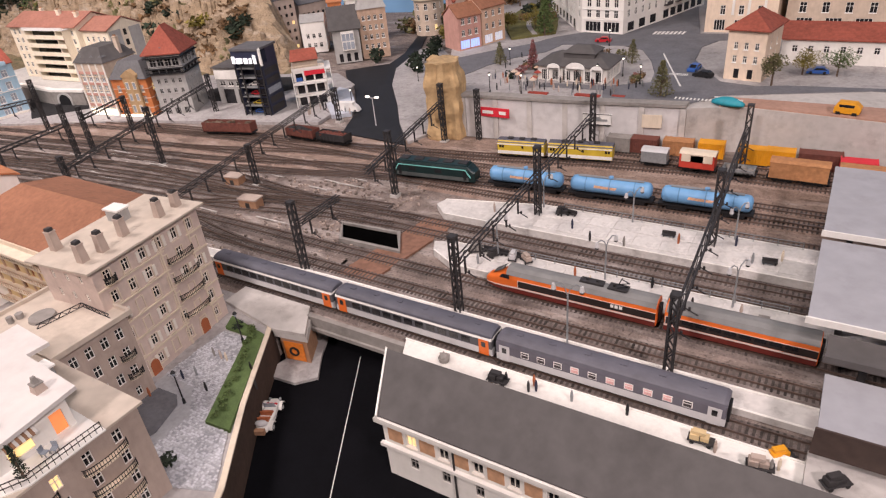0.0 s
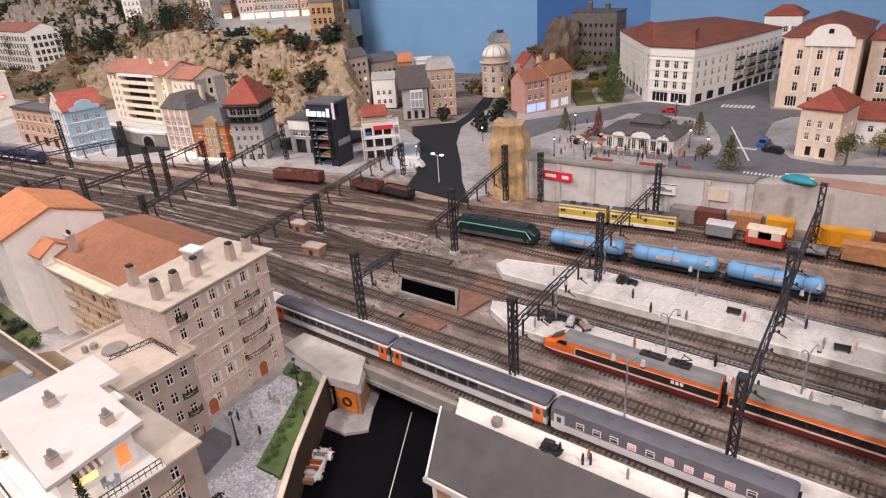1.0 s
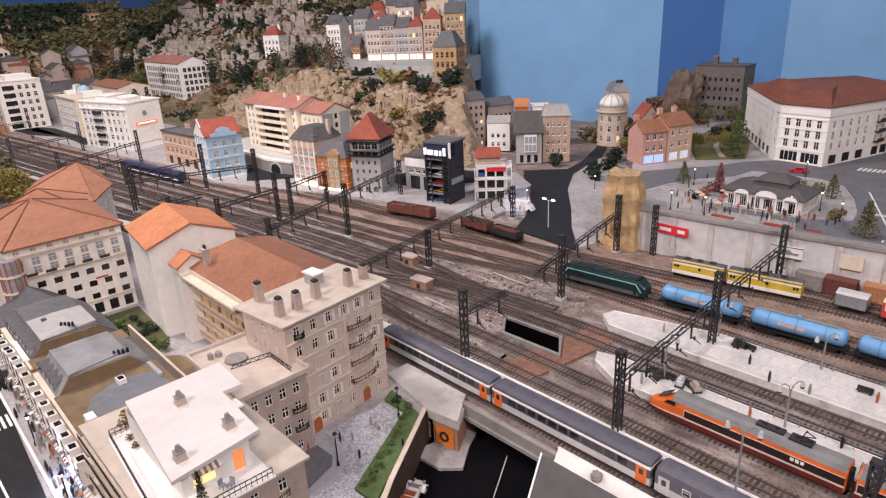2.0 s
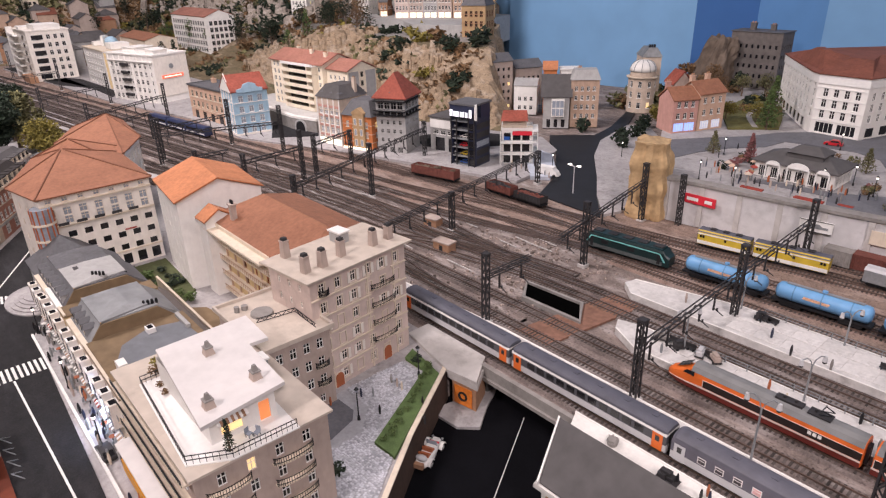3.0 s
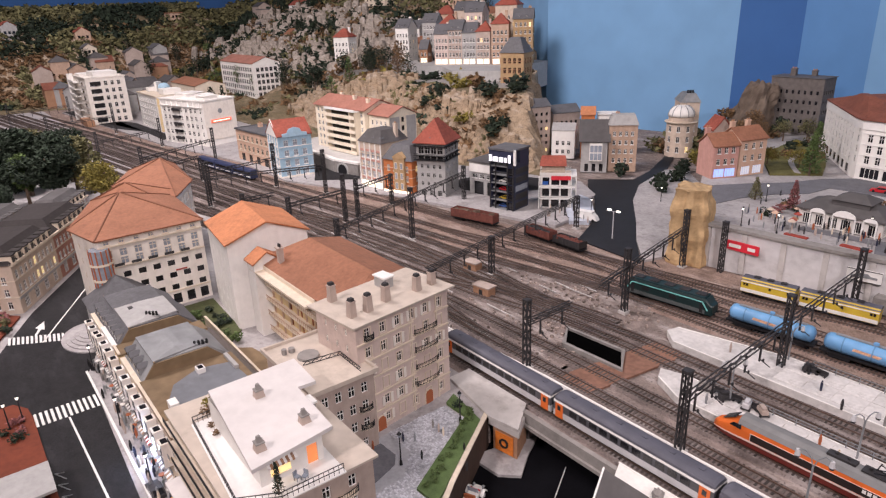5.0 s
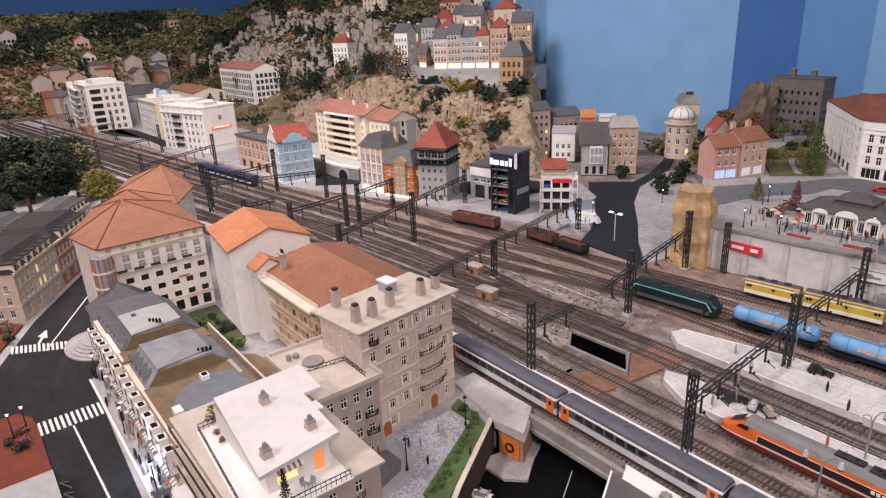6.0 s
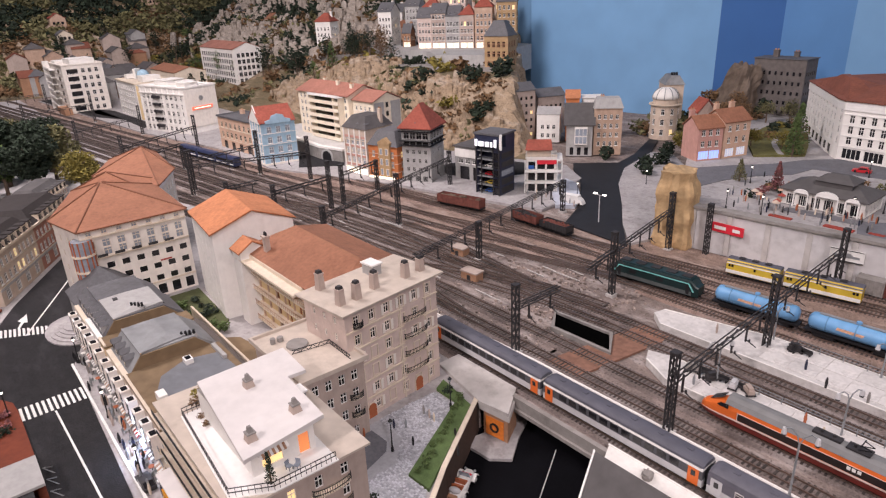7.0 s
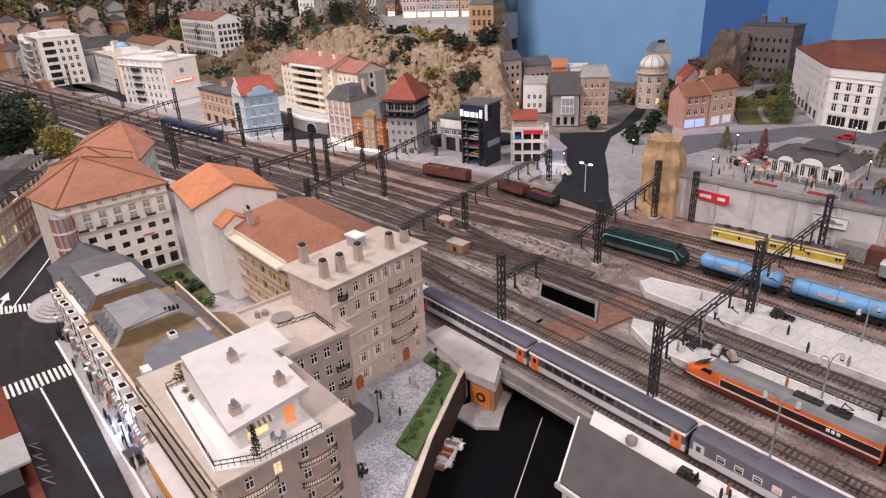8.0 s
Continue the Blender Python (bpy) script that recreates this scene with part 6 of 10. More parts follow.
# dark brown for the shadow below the low canopy, drawn as a deep strip
UMBER_SHADE = mat("umber_shade", (0.06, 0.04, 0.034), 0.8, 0.3, 90, stain=0.3)
canopy(1.0, 1.235, 0.086, "grey sheet canopy over the far platform")
canopy(0.79, 0.985, 0.08, "grey sheet canopy over the island platform")
# added dark sheet in place of the shaded gap under the canopies
canopy(0.742, 0.784, 0.066, "dark sheet added for the shade between the platforms", x0=0.284, sheet=GREY_ROOF, edge=GREY_ROOF)
canopy(0.64, 0.728, 0.052, "low grey canopy at the station end", x0=0.287, edge=UMBER_SHADE, drop=0.03)
setting("terminal_slab", G().box(0.285, 1.4, 0.54, 0.652, 0.0088, 0.02), CONCRETE, "pale concrete head of the platform", "platform")

# ---- house row beyond the yard ----
tower = thing("car_tower", "dark glazed tower stacked with small cars", "showroom", -1.27, 1.35, 0.0055, 12)
TW, TD, TH = 0.088, 0.084, 0.19
part("back_wall", G().box(0.003, TW, 0.034, TD, 0, TH), WALL_NAVY, tower)
part("side_wall", G().box(0.0, 0.003, 0.0, TD, 0, TH), WALL_NAVY, tower)
part("lift_shaft", G().box(0.064, TW, 0.003, 0.034, 0, 0.15), WALL_NAVY, tower, "navy lift shaft")
for k in range(6):
    part("deck", G().box(0.003, 0.064, -0.002, 0.034, k * 0.0275, 0.002 + k * 0.0275), STEEL_GR, tower)
    part("rail_bar", G().bar((0.0, -0.0028, 0.009 + k * 0.0275), (TW, -0.0028, 0.009 + k * 0.0275), 0.001), STEEL_DK, tower)
for k in range(5):
    part("wall_panel", G().box(TW, TW + 0.0012, 0.01, 0.076, 0.006 + k * 0.0275, 0.024 + k * 0.0275), GLASS_BL if k == 2 else STEEL_DK, tower)
    # spare wheels on the narrow bay
    n = 12
    w = part("wheel", G().loft([[(0.0105 + 0.0055 * math.cos(2 * math.pi * i / n), q, 0.012 + k * 0.0275 + 0.0055 * math.sin(2 * math.pi * i / n)) for i in range(n)] for q in (0.004, 0.008)]), BLACK, tower)
    part("rim", G().loft([[(0.0105 + 0.003 * math.cos(2 * math.pi * i / n), q, 0.012 + k * 0.0275 + 0.003 * math.sin(2 * math.pi * i / n)) for i in range(n)] for q in (0.0032, 0.0042)]), STEEL_GR, w)
    part("glass_bay", G().box(0.067, TW - 0.002, -0.0005, 0.0028, 0.004 + k * 0.0275, 0.025 + k * 0.0275), GLASS, tower, "dark glazed bay")
for dx in (0.0, 0.021, 0.0655, TW - 0.0008):
    o = part("mullion", G().box(-0.0014, 0.0014, -0.0014, 0.0014, 0.0, 0.166), STEEL_DK, tower)
    o.location = (dx, -0.003, 0)
part("roof", G().box(-0.004, TW + 0.004, -0.008, TD + 0.004, TH, TH + 0.006), SLATE, tower)
part("fascia", G().box(-0.002, TW + 0.002, -0.0062, -0.0044, 0.166, TH), WALL_NAVY, tower)
SIGN_GLOW = mat("sign_glow", (0.95, 0.95, 1.0), 0.5, 0.05, 60, emit=0.7)
for x, w, z0, hh in ((0.001, 0.009, 0.155, 0.02), (0.015, 0.019, 0.155, 0.015), (0.04, 0.013, 0.155, 0.015), (0.059, 0.007, 0.155, 0.015), (0.073, 0.008, 0.155, 0.024)):
    g = G().box(x, x + w, -0.0105, -0.0066, z0, z0 + hh)
    part("sign_shape", g, SIGN_GLOW, tower, "white glowing sign shape")
part("sign_blade", G().prism([(TW + 0.002, -0.006), (TW + 0.014, -0.014), (TW + 0.016, -0.011), (TW + 0.004, 0.004)], 0.15, 0.196), WHITE, tower)


def mini_car(name, label, material, x, y, z, rz, s=1.0, group="parked cars"):
    ob = thing(name, label, "car", x, y, z, rz, group)
    L, W = 0.046 * s, 0.019 * s
    side = [(-0.5, 0.12), (-0.5, 0.42), (-0.42, 0.5), (-0.26, 0.55), (-0.1, 0.95), (0.28, 0.95), (0.46, 0.58), (0.5, 0.5), (0.5, 0.12)]
    H = 0.0165 * s
    g = G()
    ring = lambda yy, ins: [(px * L, yy, pz * H - (ins if pz > 0.6 else 0)) for px, pz in side]
    g.loft([ring(-W / 2, 0.0006), ring(-W * 0.3, 0), ring(W * 0.3, 0), ring(W / 2, 0.0006)])
    part("body", g, material, ob)
    for s2 in (-1, 1):
        y0 = s2 * (W / 2 + 0.0002)
        part("side_window", G().face([(-0.19 * L, y0, 0.58 * H), (-0.08 * L, y0, 0.88 * H), (0.25 * L, y0, 0.88 * H), (0.38 * L, y0, 0.58 * H)][::s2]), GLASS, ob)
    part("windscreen", G().face([(-0.262 * L, -W * 0.4, 0.57 * H), (-0.262 * L, W * 0.4, 0.57 * H), (-0.115 * L, W * 0.36, 0.93 * H), (-0.115 * L, -W * 0.36, 0.93 * H)]), GLASS, ob)
    part("rear_window", G().face([(0.47 * L, -W * 0.4, 0.6 * H), (0.47 * L, W * 0.4, 0.6 * H), (0.3 * L, W * 0.36, 0.93 * H), (0.3 * L, -W * 0.36, 0.93 * H)]), GLASS, ob)
    for dx in (-0.31, 0.3):
        for s2 in (-1, 1):
            t = G()
            n = 10
            r = 0.0036 * s
            t.loft([[(r * math.cos(2 * math.pi * i / n), q, r + r * math.sin(2 * math.pi * i / n)) for i in range(n)] for q in (-0.001, 0.001)])
            o = part("wheel", t, BLACK, ob)
            o.location = (dx * L, s2 * W * 0.46, 0)
    return ob


for k, (m, lab) in enumerate(((CAR_BLUE, "blue"), (TRAIN_YEL, "yellow"), (CAR_RED, "red"), (WALL_WHITE, "white"))):
    mini_car("display_car", lab + " small car on the tower deck", m, -1.2315, 1.3765, 0.0076 + (k + 0.0) * 0.0275, 12 if k % 2 else 192, 0.82, "cars in the tower")

tent = front_house("corner_apartments", "grey apartment house with black balconies and red tent roof", -1.558, 1.268, 0.106, 0.115, 28, 0.188, WALL_GREY, "hip_y", ROOF_RED, rise=0.075, over=0.01, inset=0.05,
                   wins=(("s", 4, 3, 0.01, 0.014, 0.042, 0.03, 0.008, "sill"), ("s", 3, 1, 0.018, 0.02, 0.006, 0.03, 0.008, "shop"), ("e", 4, 3, 0.009, 0.014, 0.042, 0.03, 0.008, "sill"), ("s", 4, 1, 0.02, 0.022, 0.153, 0.03, 0.006, "cross"), ("e", 4, 1, 0.018, 0.022, 0.153, 0.03, 0.006, "cross"), ("s", 4, 1, 0.02, 0.011, 0.134, 0.03, 0.006, "plain"), ("e", 4, 1, 0.018, 0.011, 0.134, 0.03, 0.006, "plain")), sash=WALL_GREY, glass=GLASS, dormers=((0.0, -0.052, "s"),))
for zz in (0.132, 0.146, 0.178):
    part("balcony", G().box(-0.06, 0.06, -0.068, -0.056, zz, zz + 0.0025).box(0.0525, 0.062, -0.056, 0.0575, zz, zz + 0.0025), BLACK, tent, "black iron balcony band")
    part("railing", G().box(-0.06, 0.06, -0.0682, -0.0672, zz + 0.007, zz + 0.0085), BLACK, tent)
og = front_house("orange_house", "orange brick house with carved bays and slate roof", -1.7, 1.222, 0.126, 0.13, 18, 0.12, WALL_ORANGE, "mansard", SLATE, rise=0.05, inset=0.03, wins=(("s", 4, 3, 0.0125, 0.022, 0.012, 0.034, 0.008, "sill"), ("e", 3, 3, 0.012, 0.02, 0.012, 0.034, 0.01, "sill")), sash=CREAM, glass=GLASS_BL, lit=0.08, bands=3, bandm=WALL_PEACH, dormers=((-0.025, -0.052, "s"), (0.03, -0.052, "s")), chimneys=((0.05, 0.03, 0.016, 0.06),))
part("bay", G().box(-0.012, 0.036, -0.0735, -0.0652, 0.0, 0.128).loft([[(-0.014, y, 0.128), (0.038, y, 0.128), (0.038, y, 0.134), (0.012, y, 0.15), (-0.014, y, 0.134)] for y in (-0.075, -0.05)]), WALL_TAN, og, "lighter projecting middle bay with a pediment")
for k in range(3):
    for dx in (0.0, 0.024):
        part("bay_window", G().box(dx - 0.006, dx + 0.006, -0.0745, -0.0736, 0.018 + k * 0.036, 0.042 + k * 0.036, 0).box(dx - 0.0042, dx + 0.0042, -0.0748, -0.0744, 0.02 + k * 0.036, 0.04 + k * 0.036, 1), (CREAM, GLASS_BL), og)
part("shop_front", G().box(-0.058, 0.058, -0.0762, -0.0742, 0.001, 0.013), LIT_W, og, "bright shop front")
pk = front_house("pink_house", "cream and rose house with dark mansard and dormers", -1.83, 1.203, 0.122, 0.13, 9, 0.17, WALL_STONE, "mansard", GREY_ROOF, rise=0.042, inset=0.03, wins=(("s", 4, 4, 0.0145, 0.022, 0.01, 0.034, 0.006, "sill"), ("e", 3, 3, 0.012, 0.02, 0.012, 0.034, 0.01, "sill")), sash=WHITE, glass=GLASS_BL, bands=3, bandm=CREAM, dormers=((-0.035, -0.052, "s"), (0.012, -0.052, "s"), (0.048, -0.052, "s")), chimneys=((0.05, 0.02, 0.014, 0.062),))
for i in range(5):
    part("pilaster", G().box(-0.061 + i * 0.02925, -0.056 + i * 0.02925, -0.0675, -0.0652, 0, 0.168), WALL_WHITE, pk, "white pilaster")
for k in range(4):
    for i in range(4):
        part("spandrel", G().box(-0.0545 + i * 0.02925, -0.0335 + i * 0.02925, -0.0662, -0.0652, 0.0345 + k * 0.034, 0.0425 + k * 0.034), WALL_ROSE, pk, "rose panel under the window")
part("shop_front", G().box(-0.056, 0.056, -0.067, -0.0655, 0.002, 0.026), LIT_W, pk, "bright shop front")
bh = front_house("blue_house", "pale blue gabled house with red tiled roof", -2.282, 1.043, 0.145, 0.135, -8, 0.168, WALL_BLUE, "gable_y", ROOF_RED, rise=0.055, over=0.005, wins=(("e", 3, 4, 0.018, 0.024, 0.012, 0.039, 0.012, "sill"), ("s", 4, 4, 0.018, 0.024, 0.012, 0.039, 0.008, "sill")), sash=WALL_WHITE, glass=GLASS_BL, bands=3, bandm=WALL_WHITE)
gab = [(-0.05, 0.0), (0.05, 0.0), (0.05, 0.012), (0.03, 0.016), (0.022, 0.03), (0.0, 0.036), (-0.022, 0.03), (-0.03, 0.016), (-0.05, 0.012)]
part("curved_gable", G().loft([[(0.0735, y, 0.166 + z) for y, z in gab], [(0.0795, y, 0.166 + z) for y, z in gab]]), WALL_BLUE, bh, "curved pale blue gable")
part("front_gable", G().loft([[(-0.075, -0.071, 0.166), (0.075, -0.071, 0.166), (0.0, -0.071, 0.232)], [(-0.075, -0.068, 0.166), (0.075, -0.068, 0.166), (0.0, -0.068, 0.232)]]), WALL_WHITE, bh, "white coped front gable")
for k in range(4):
    for i in range(5):
        part("pilaster", G().box(-0.0725 + i * 0.0338, -0.0675 + i * 0.0338, -0.0698, -0.0676, 0.004 + k * 0.041, 0.042 + k * 0.041), WALL_WHITE, bh, "white pilaster")
part("plinth", G().box(-0.0735, 0.0735, -0.0702, -0.0676, 0, 0.012).box(0.0726, 0.0752, -0.0676, 0.066, 0, 0.012), IVORY, bh, "ivory plinth")
front_house("peach_house", "peach rendered house with an arch and dark flat roof", -2.64, 1.045, 0.31, 0.13, 4, 0.14, WALL_PEACH, "parapet", SLATE, wins=(("e", 3, 3, 0.016, 0.022, 0.012, 0.042, 0.012, "sill"), ("s", 7, 2, 0.02, 0.024, 0.055, 0.042, 0.012, "sill"), ("s", 4, 1, 0.034, 0.036, 0.003, 0.04, 0.012, "plain")), sash=CREAM, bands=2, bandm=CREAM, chimneys=((-0.1, 0.03, 0.02, 0.02), (0.06, 0.02, 0.02, 0.02)))
wb = front_house("white_block", "white apartment block with blank gable and red sign", -3.38, 0.935, 0.36, 0.19, 17, 0.225, WALL_WHITE, "parapet", WALL_WHITE, wins=(("s", 9, 5, 0.02, 0.022, 0.014, 0.038, 0.012, "sill"),), sash=WALL_WHITE, bands=4)
part("end_wall", G().box(0.1805, 0.183, -0.093, 0.093, 0.035, 0.218), IVORY, wb, "smooth pale end wall")
part("sign_bar", G().box(0.183, 0.186, -0.06, 0.06, 0.118, 0.134), mat("sign_red_lit", (0.9, 0.2, 0.12), 0.5, 0.1, 80, emit=0.6), wb, "red and white sign bar")
part("sign_bar", G().box(0.186, 0.187, -0.048, 0.048, 0.1235, 0.1285), LIT_W, wb, "red and white sign bar")
for k in range(5):
    part("balcony", G().box(-0.07, -0.01, -0.106, -0.094, 0.03 + k * 0.036, 0.042 + k * 0.036), GLASS if k % 2 else STEEL_DK, wb, "dark glazed balcony")
for x0, x1, y0, y1, zz in ((-0.12, -0.02, -0.04, 0.06, 0.25), (0.0, 0.05, 0.0, 0.07, 0.243), (0.09, 0.15, -0.06, 0.02, 0.246), (-0.16, -0.135, 0.02, 0.06, 0.24)):
    o = part("roof_hut", G().box(x0, x1, y0, y1, 0.2275, zz), WALL_WHITE, wb)
    part("lid", G().box(x0 - 0.004, x1 + 0.004, y0 - 0.004, y1 + 0.004, zz, zz + 0.003), WALL_WHITE, o)
for k in range(8):
    part("pilaster", G().box(-0.176 + k * 0.046, -0.168 + k * 0.046, -0.0985, -0.0952, 0.0, 0.222), WALL_WHITE, wb)
part("roof_terrace", G().box(-0.18, 0.18, -0.102, -0.0952, 0.196, 0.2), WALL_WHITE, wb)
n = 20
part("emblem", G().loft([[(q, 0.012 * math.cos(2 * math.pi * i / n), 0.172 + 0.012 * math.sin(2 * math.pi * i / n)) for i in range(n)] for q in (0.183, 0.1845)]), STEEL_GR, wb, "grey round emblem")
YELLOWISH = mat("warm_cream", (0.8, 0.71, 0.57), 0.86, 0.1, 70, stain=0.15, streak=0.2)
bb = front_house("balcony_block", "warm cream apartment block with deep balconies and pinkish roof", -2.43, 1.345, 0.375, 0.16, 4, 0.182, YELLOWISH, "gable_x", ROOF_PK, z=0.0525, rise=0.038, over=0.008, wins=(("s", 12, 6, 0.0135, 0.018, 0.008, 0.0295, 0.008, "cross"),), sash=WHITE, chimneys=((0.04, -0.02, 0.015, 0.048), (-0.1, 0.01, 0.015, 0.048), (0.15, -0.03, 0.015, 0.043)))
for k in range(6):
    o = part("balcony", G().box(-0.06, 0.155, -0.028, 0.0, 0, 0.0035).box(-0.06, 0.155, -0.03, -0.0265, 0.0, 0.0135).box(-0.06, -0.0575, -0.0275, 0.0, 0.0035, 0.0288).box(0.1525, 0.155, -0.0275, 0.0, 0.0035, 0.0288).box(0.112, 0.116, -0.0275, 0.0, 0.0035, 0.0288), YELLOWISH, bb, "cream concrete balcony")
    o.location = (0, -0.08, 0.002 + k * 0.0292)
    # dark strip on the wall gives the balcony recess its shade
    part("balcony_glazing", G().box(-0.056, 0.15, -0.0812, -0.0803, 0.008 + k * 0.0292, 0.028 + k * 0.0292), GLASS, bb, "dark glassy strip standing in for shade behind the balcony")
part("terrace_parapet", G().box(-0.066, 0.16, -0.031, -0.0275, 0.0, 0.008).box(-0.066, 0.16, -0.031, 0.0, -0.002, 0.0), WHITE, bb, "white roof terrace parapet").location = (0, -0.08, 0.1795)
wing = front_house("block_wing", "warm cream wing with a pinkish roof and bare gable", -2.055, 1.39, 0.135, 0.14, 4, 0.168, YELLOWISH, "gable_x", ROOF_PK, z=0.0525, rise=0.034, over=0.006, wins=(("s", 4, 5, 0.0115, 0.017, 0.008, 0.031, 0.01, "sill"), ("e", 1, 4, 0.014, 0.02, 0.04, 0.034, 0.03, "plain")), sash=WHITE)
part("gable_wall", G().box(0.0677, 0.0693, -0.065, -0.018, 0, 0.165).box(0.0677, 0.0693, 0.018, 0.065, 0, 0.165), WALL_GREY, wing, "bare grey gable wall")
# retaining wall with a tunnel mouth below the apartment block
PALE_PAVE = mat("pale_paving", (0.5, 0.48, 0.46), 0.9, 0.18, 120, stain=0.25)
setting("block_terrace", G().prism([(-2.32, 1.25), (-2.08, 1.236), (-1.945, 1.266), (-1.9, 1.3), (-1.9, 1.56), (-2.62, 1.56), (-2.62, 1.3)], 0.0, 0.052), PALE_PAVE, "pale paved terrace before the apartment block", "pavement")
setting("block_coping", G().prism([(-2.325, 1.238), (-2.08, 1.224), (-1.94, 1.255), (-1.94, 1.275), (-2.08, 1.244), (-2.32, 1.258)], 0.052, 0.06), WALL_WHITE, "pale coping of the retaining wall", "wall")
tunnel = solid("tunnel_mouth", G().prism([(-2.322, 1.24), (-2.08, 1.226), (-1.945, 1.2575), (-1.945, 1.2655), (-2.08, 1.2355), (-2.32, 1.2495)], 0.0, 0.052), CONC_DK, "dark grey stone retaining wall with a tunnel mouth", "tunnel")
arc = [(0.026, 0.0)] + [(0.026 * math.cos(math.pi * i / 8), 0.02 + 0.024 * math.sin(math.pi * i / 8)) for i in range(9)] + [(-0.026, 0.0)]
o = part("opening", G().loft([[(x, -0.001, z) for x, z in arc], [(x, 0.004, z) for x, z in arc]]), BLACK, tunnel, "black arched opening")
o.matrix_basis = pose(-2.03, 1.2365, 0.0, 0, 0, 13)
ring = [(x * 1.25, z * 1.16) for x, z in arc]
for (ax, az), (bx, bz), (cx2, cz), (dx2, dz) in zip(arc, arc[1:], ring[1:], ring):
    part("arch_stone", G().loft([[(ax, y, az), (bx, y, bz), (cx2, y, cz), (dx2, y, dz)] for y in (-0.003, 0.002)]), WALL_GREY, tunnel).matrix_basis = pose(-2.03, 1.2365, 0.0, 0, 0, 13)
wb1 = house("white_block", "ivory apartment block with stepped balconies", -4.75, -4.35, 0.77, 1.0, 0.285, IVORY, "parapet", IVORY, wins=(("s", 7, 6, 0.026, 0.028, 0.014, 0.045, 0.02, "sill"), ("e", 5, 6, 0.02, 0.026, 0.014, 0.045, 0.02, "sill")), sash=WALL_WHITE)
for k in range(6):
    part("balcony", G().box(-0.18, -0.02, -0.147, -0.1152, 0.03 + k * 0.044, 0.033 + k * 0.044).box(-0.18, -0.02, -0.149, -0.146, 0.033 + k * 0.044, 0.046 + k * 0.044), WALL_WHITE, wb1)
    part("loggia", G().box(0.06, 0.11, -0.1165, -0.1154, 0.016 + k * 0.044, 0.044 + k * 0.044), GLASS, wb1, "dark recessed loggia")
part("roof_storey", G().box(-0.02, 0.18, -0.06, 0.08, 0.2875, 0.32).box(-0.19, -0.06, -0.1, 0.09, 0.2875, 0.302), WALL_WHITE, wb1, "white set back top storey")
part("corner_pier", G().box(-0.206, -0.182, -0.15, -0.1152, 0, 0.3), WALL_WHITE, wb1, "white corner pier")
for k in range(6):
    part("loggia", G().box(0.2005, 0.2015, -0.09, -0.03, 0.016 + k * 0.044, 0.044 + k * 0.044), GLASS, wb1, "dark recessed loggia")
part("plinth_shop", G().box(0.02, 0.24, -0.16, -0.1156, 0, 0.035), BRICK_RED, wb1, "brown single storey shop front")
wb2 = house("white_block", "white and cream apartment block with flat roof", -4.1, -3.7, 1.0, 1.22, 0.2, WALL_WHITE, "parapet", CREAM, wins=(("s", 9, 5, 0.024, 0.024, 0.012, 0.037, 0.02, "sill"),), sash=WALL_WHITE)
part("end_wall", G().box(0.2005, 0.203, -0.108, 0.108, 0.0, 0.196), WALL_YEL, wb2, "bare beige end wall")
part("roof_tank", G().blob(-0.08, 0.02, 0.225, 0.045, 0.035, 0.03, 12, 8), WALL_BLUE, wb2, "pale blue roof tank", smooth=True)
part("roof_hut", G().box(0.05, 0.15, -0.05, 0.05, 0.204, 0.235), WALL_WHITE, wb2)
part("roof_hut", G().box(-0.18, -0.14, -0.06, 0.06, 0.204, 0.228), WALL_WHITE, wb2)
part("roof_fin", G().prism([(-0.14, 0.0), (-0.1, -0.03), (-0.09, -0.02), (-0.13, 0.02)], 0.204, 0.26), WALL_WHITE, wb2, "white roof fin")
house("slab_block", "pale slab block with pinkish tiled roof", -4.7, -4.1, 1.75, 1.95, 0.31, WALL_WHITE, "gable_x", ROOF_PK, rise=0.04, wins=(("s", 14, 7, 0.028, 0.026, 0.012, 0.041, 0.02, "sill"), ("e", 5, 7, 0.022, 0.026, 0.012, 0.041, 0.02, "sill")), sash=WALL_GREY)
house("low_house", "cream house with reddish flat roof", -4.6, -4.1, 1.35, 1.55, 0.2, CREAM, "gable_x", ROOF_BR, rise=0.03, wins=(("s", 8, 3, 0.024, 0.022, 0.05, 0.04, 0.02, "plain"),))
shop = front_house("car_shop", "small car shop with red roof and white show decks", -1.157, 1.458, 0.094, 0.08, 42, 0.112, WALL_WHITE, "parapet", WALL_WHITE, over=0.002, wins=(("s", 3, 3, 0.024, 0.024, 0.008, 0.036, 0.005, "plain"), ("e", 2, 3, 0.028, 0.024, 0.008, 0.036, 0.004, "plain")), sash=WHITE, glass=GLASS)
for k in range(3):
    part("show_deck", G().box(-0.051, 0.051, -0.056, -0.0402, k * 0.036 + 0.001, k * 0.036 + 0.005), WHITE, shop)
    part("side_deck", G().box(0.0472, 0.066, -0.05, 0.04, k * 0.036 + 0.001, k * 0.036 + 0.005), WHITE, shop)
    part("side_rail", G().box(0.0645, 0.066, -0.05, 0.04, k * 0.036 + 0.014, k * 0.036 + 0.0165), WHITE, shop)
    part("deck_rail", G().bar((-0.05, -0.0555, k * 0.036 + 0.012), (0.05, -0.0555, k * 0.036 + 0.012), 0.0012), STEEL_GR, shop)
for dx in (-0.05, -0.017, 0.016, 0.0495):
    part("deck_post", G().box(dx - 0.0014, dx + 0.0014, -0.056, -0.0535, 0, 0.113), WHITE, shop)
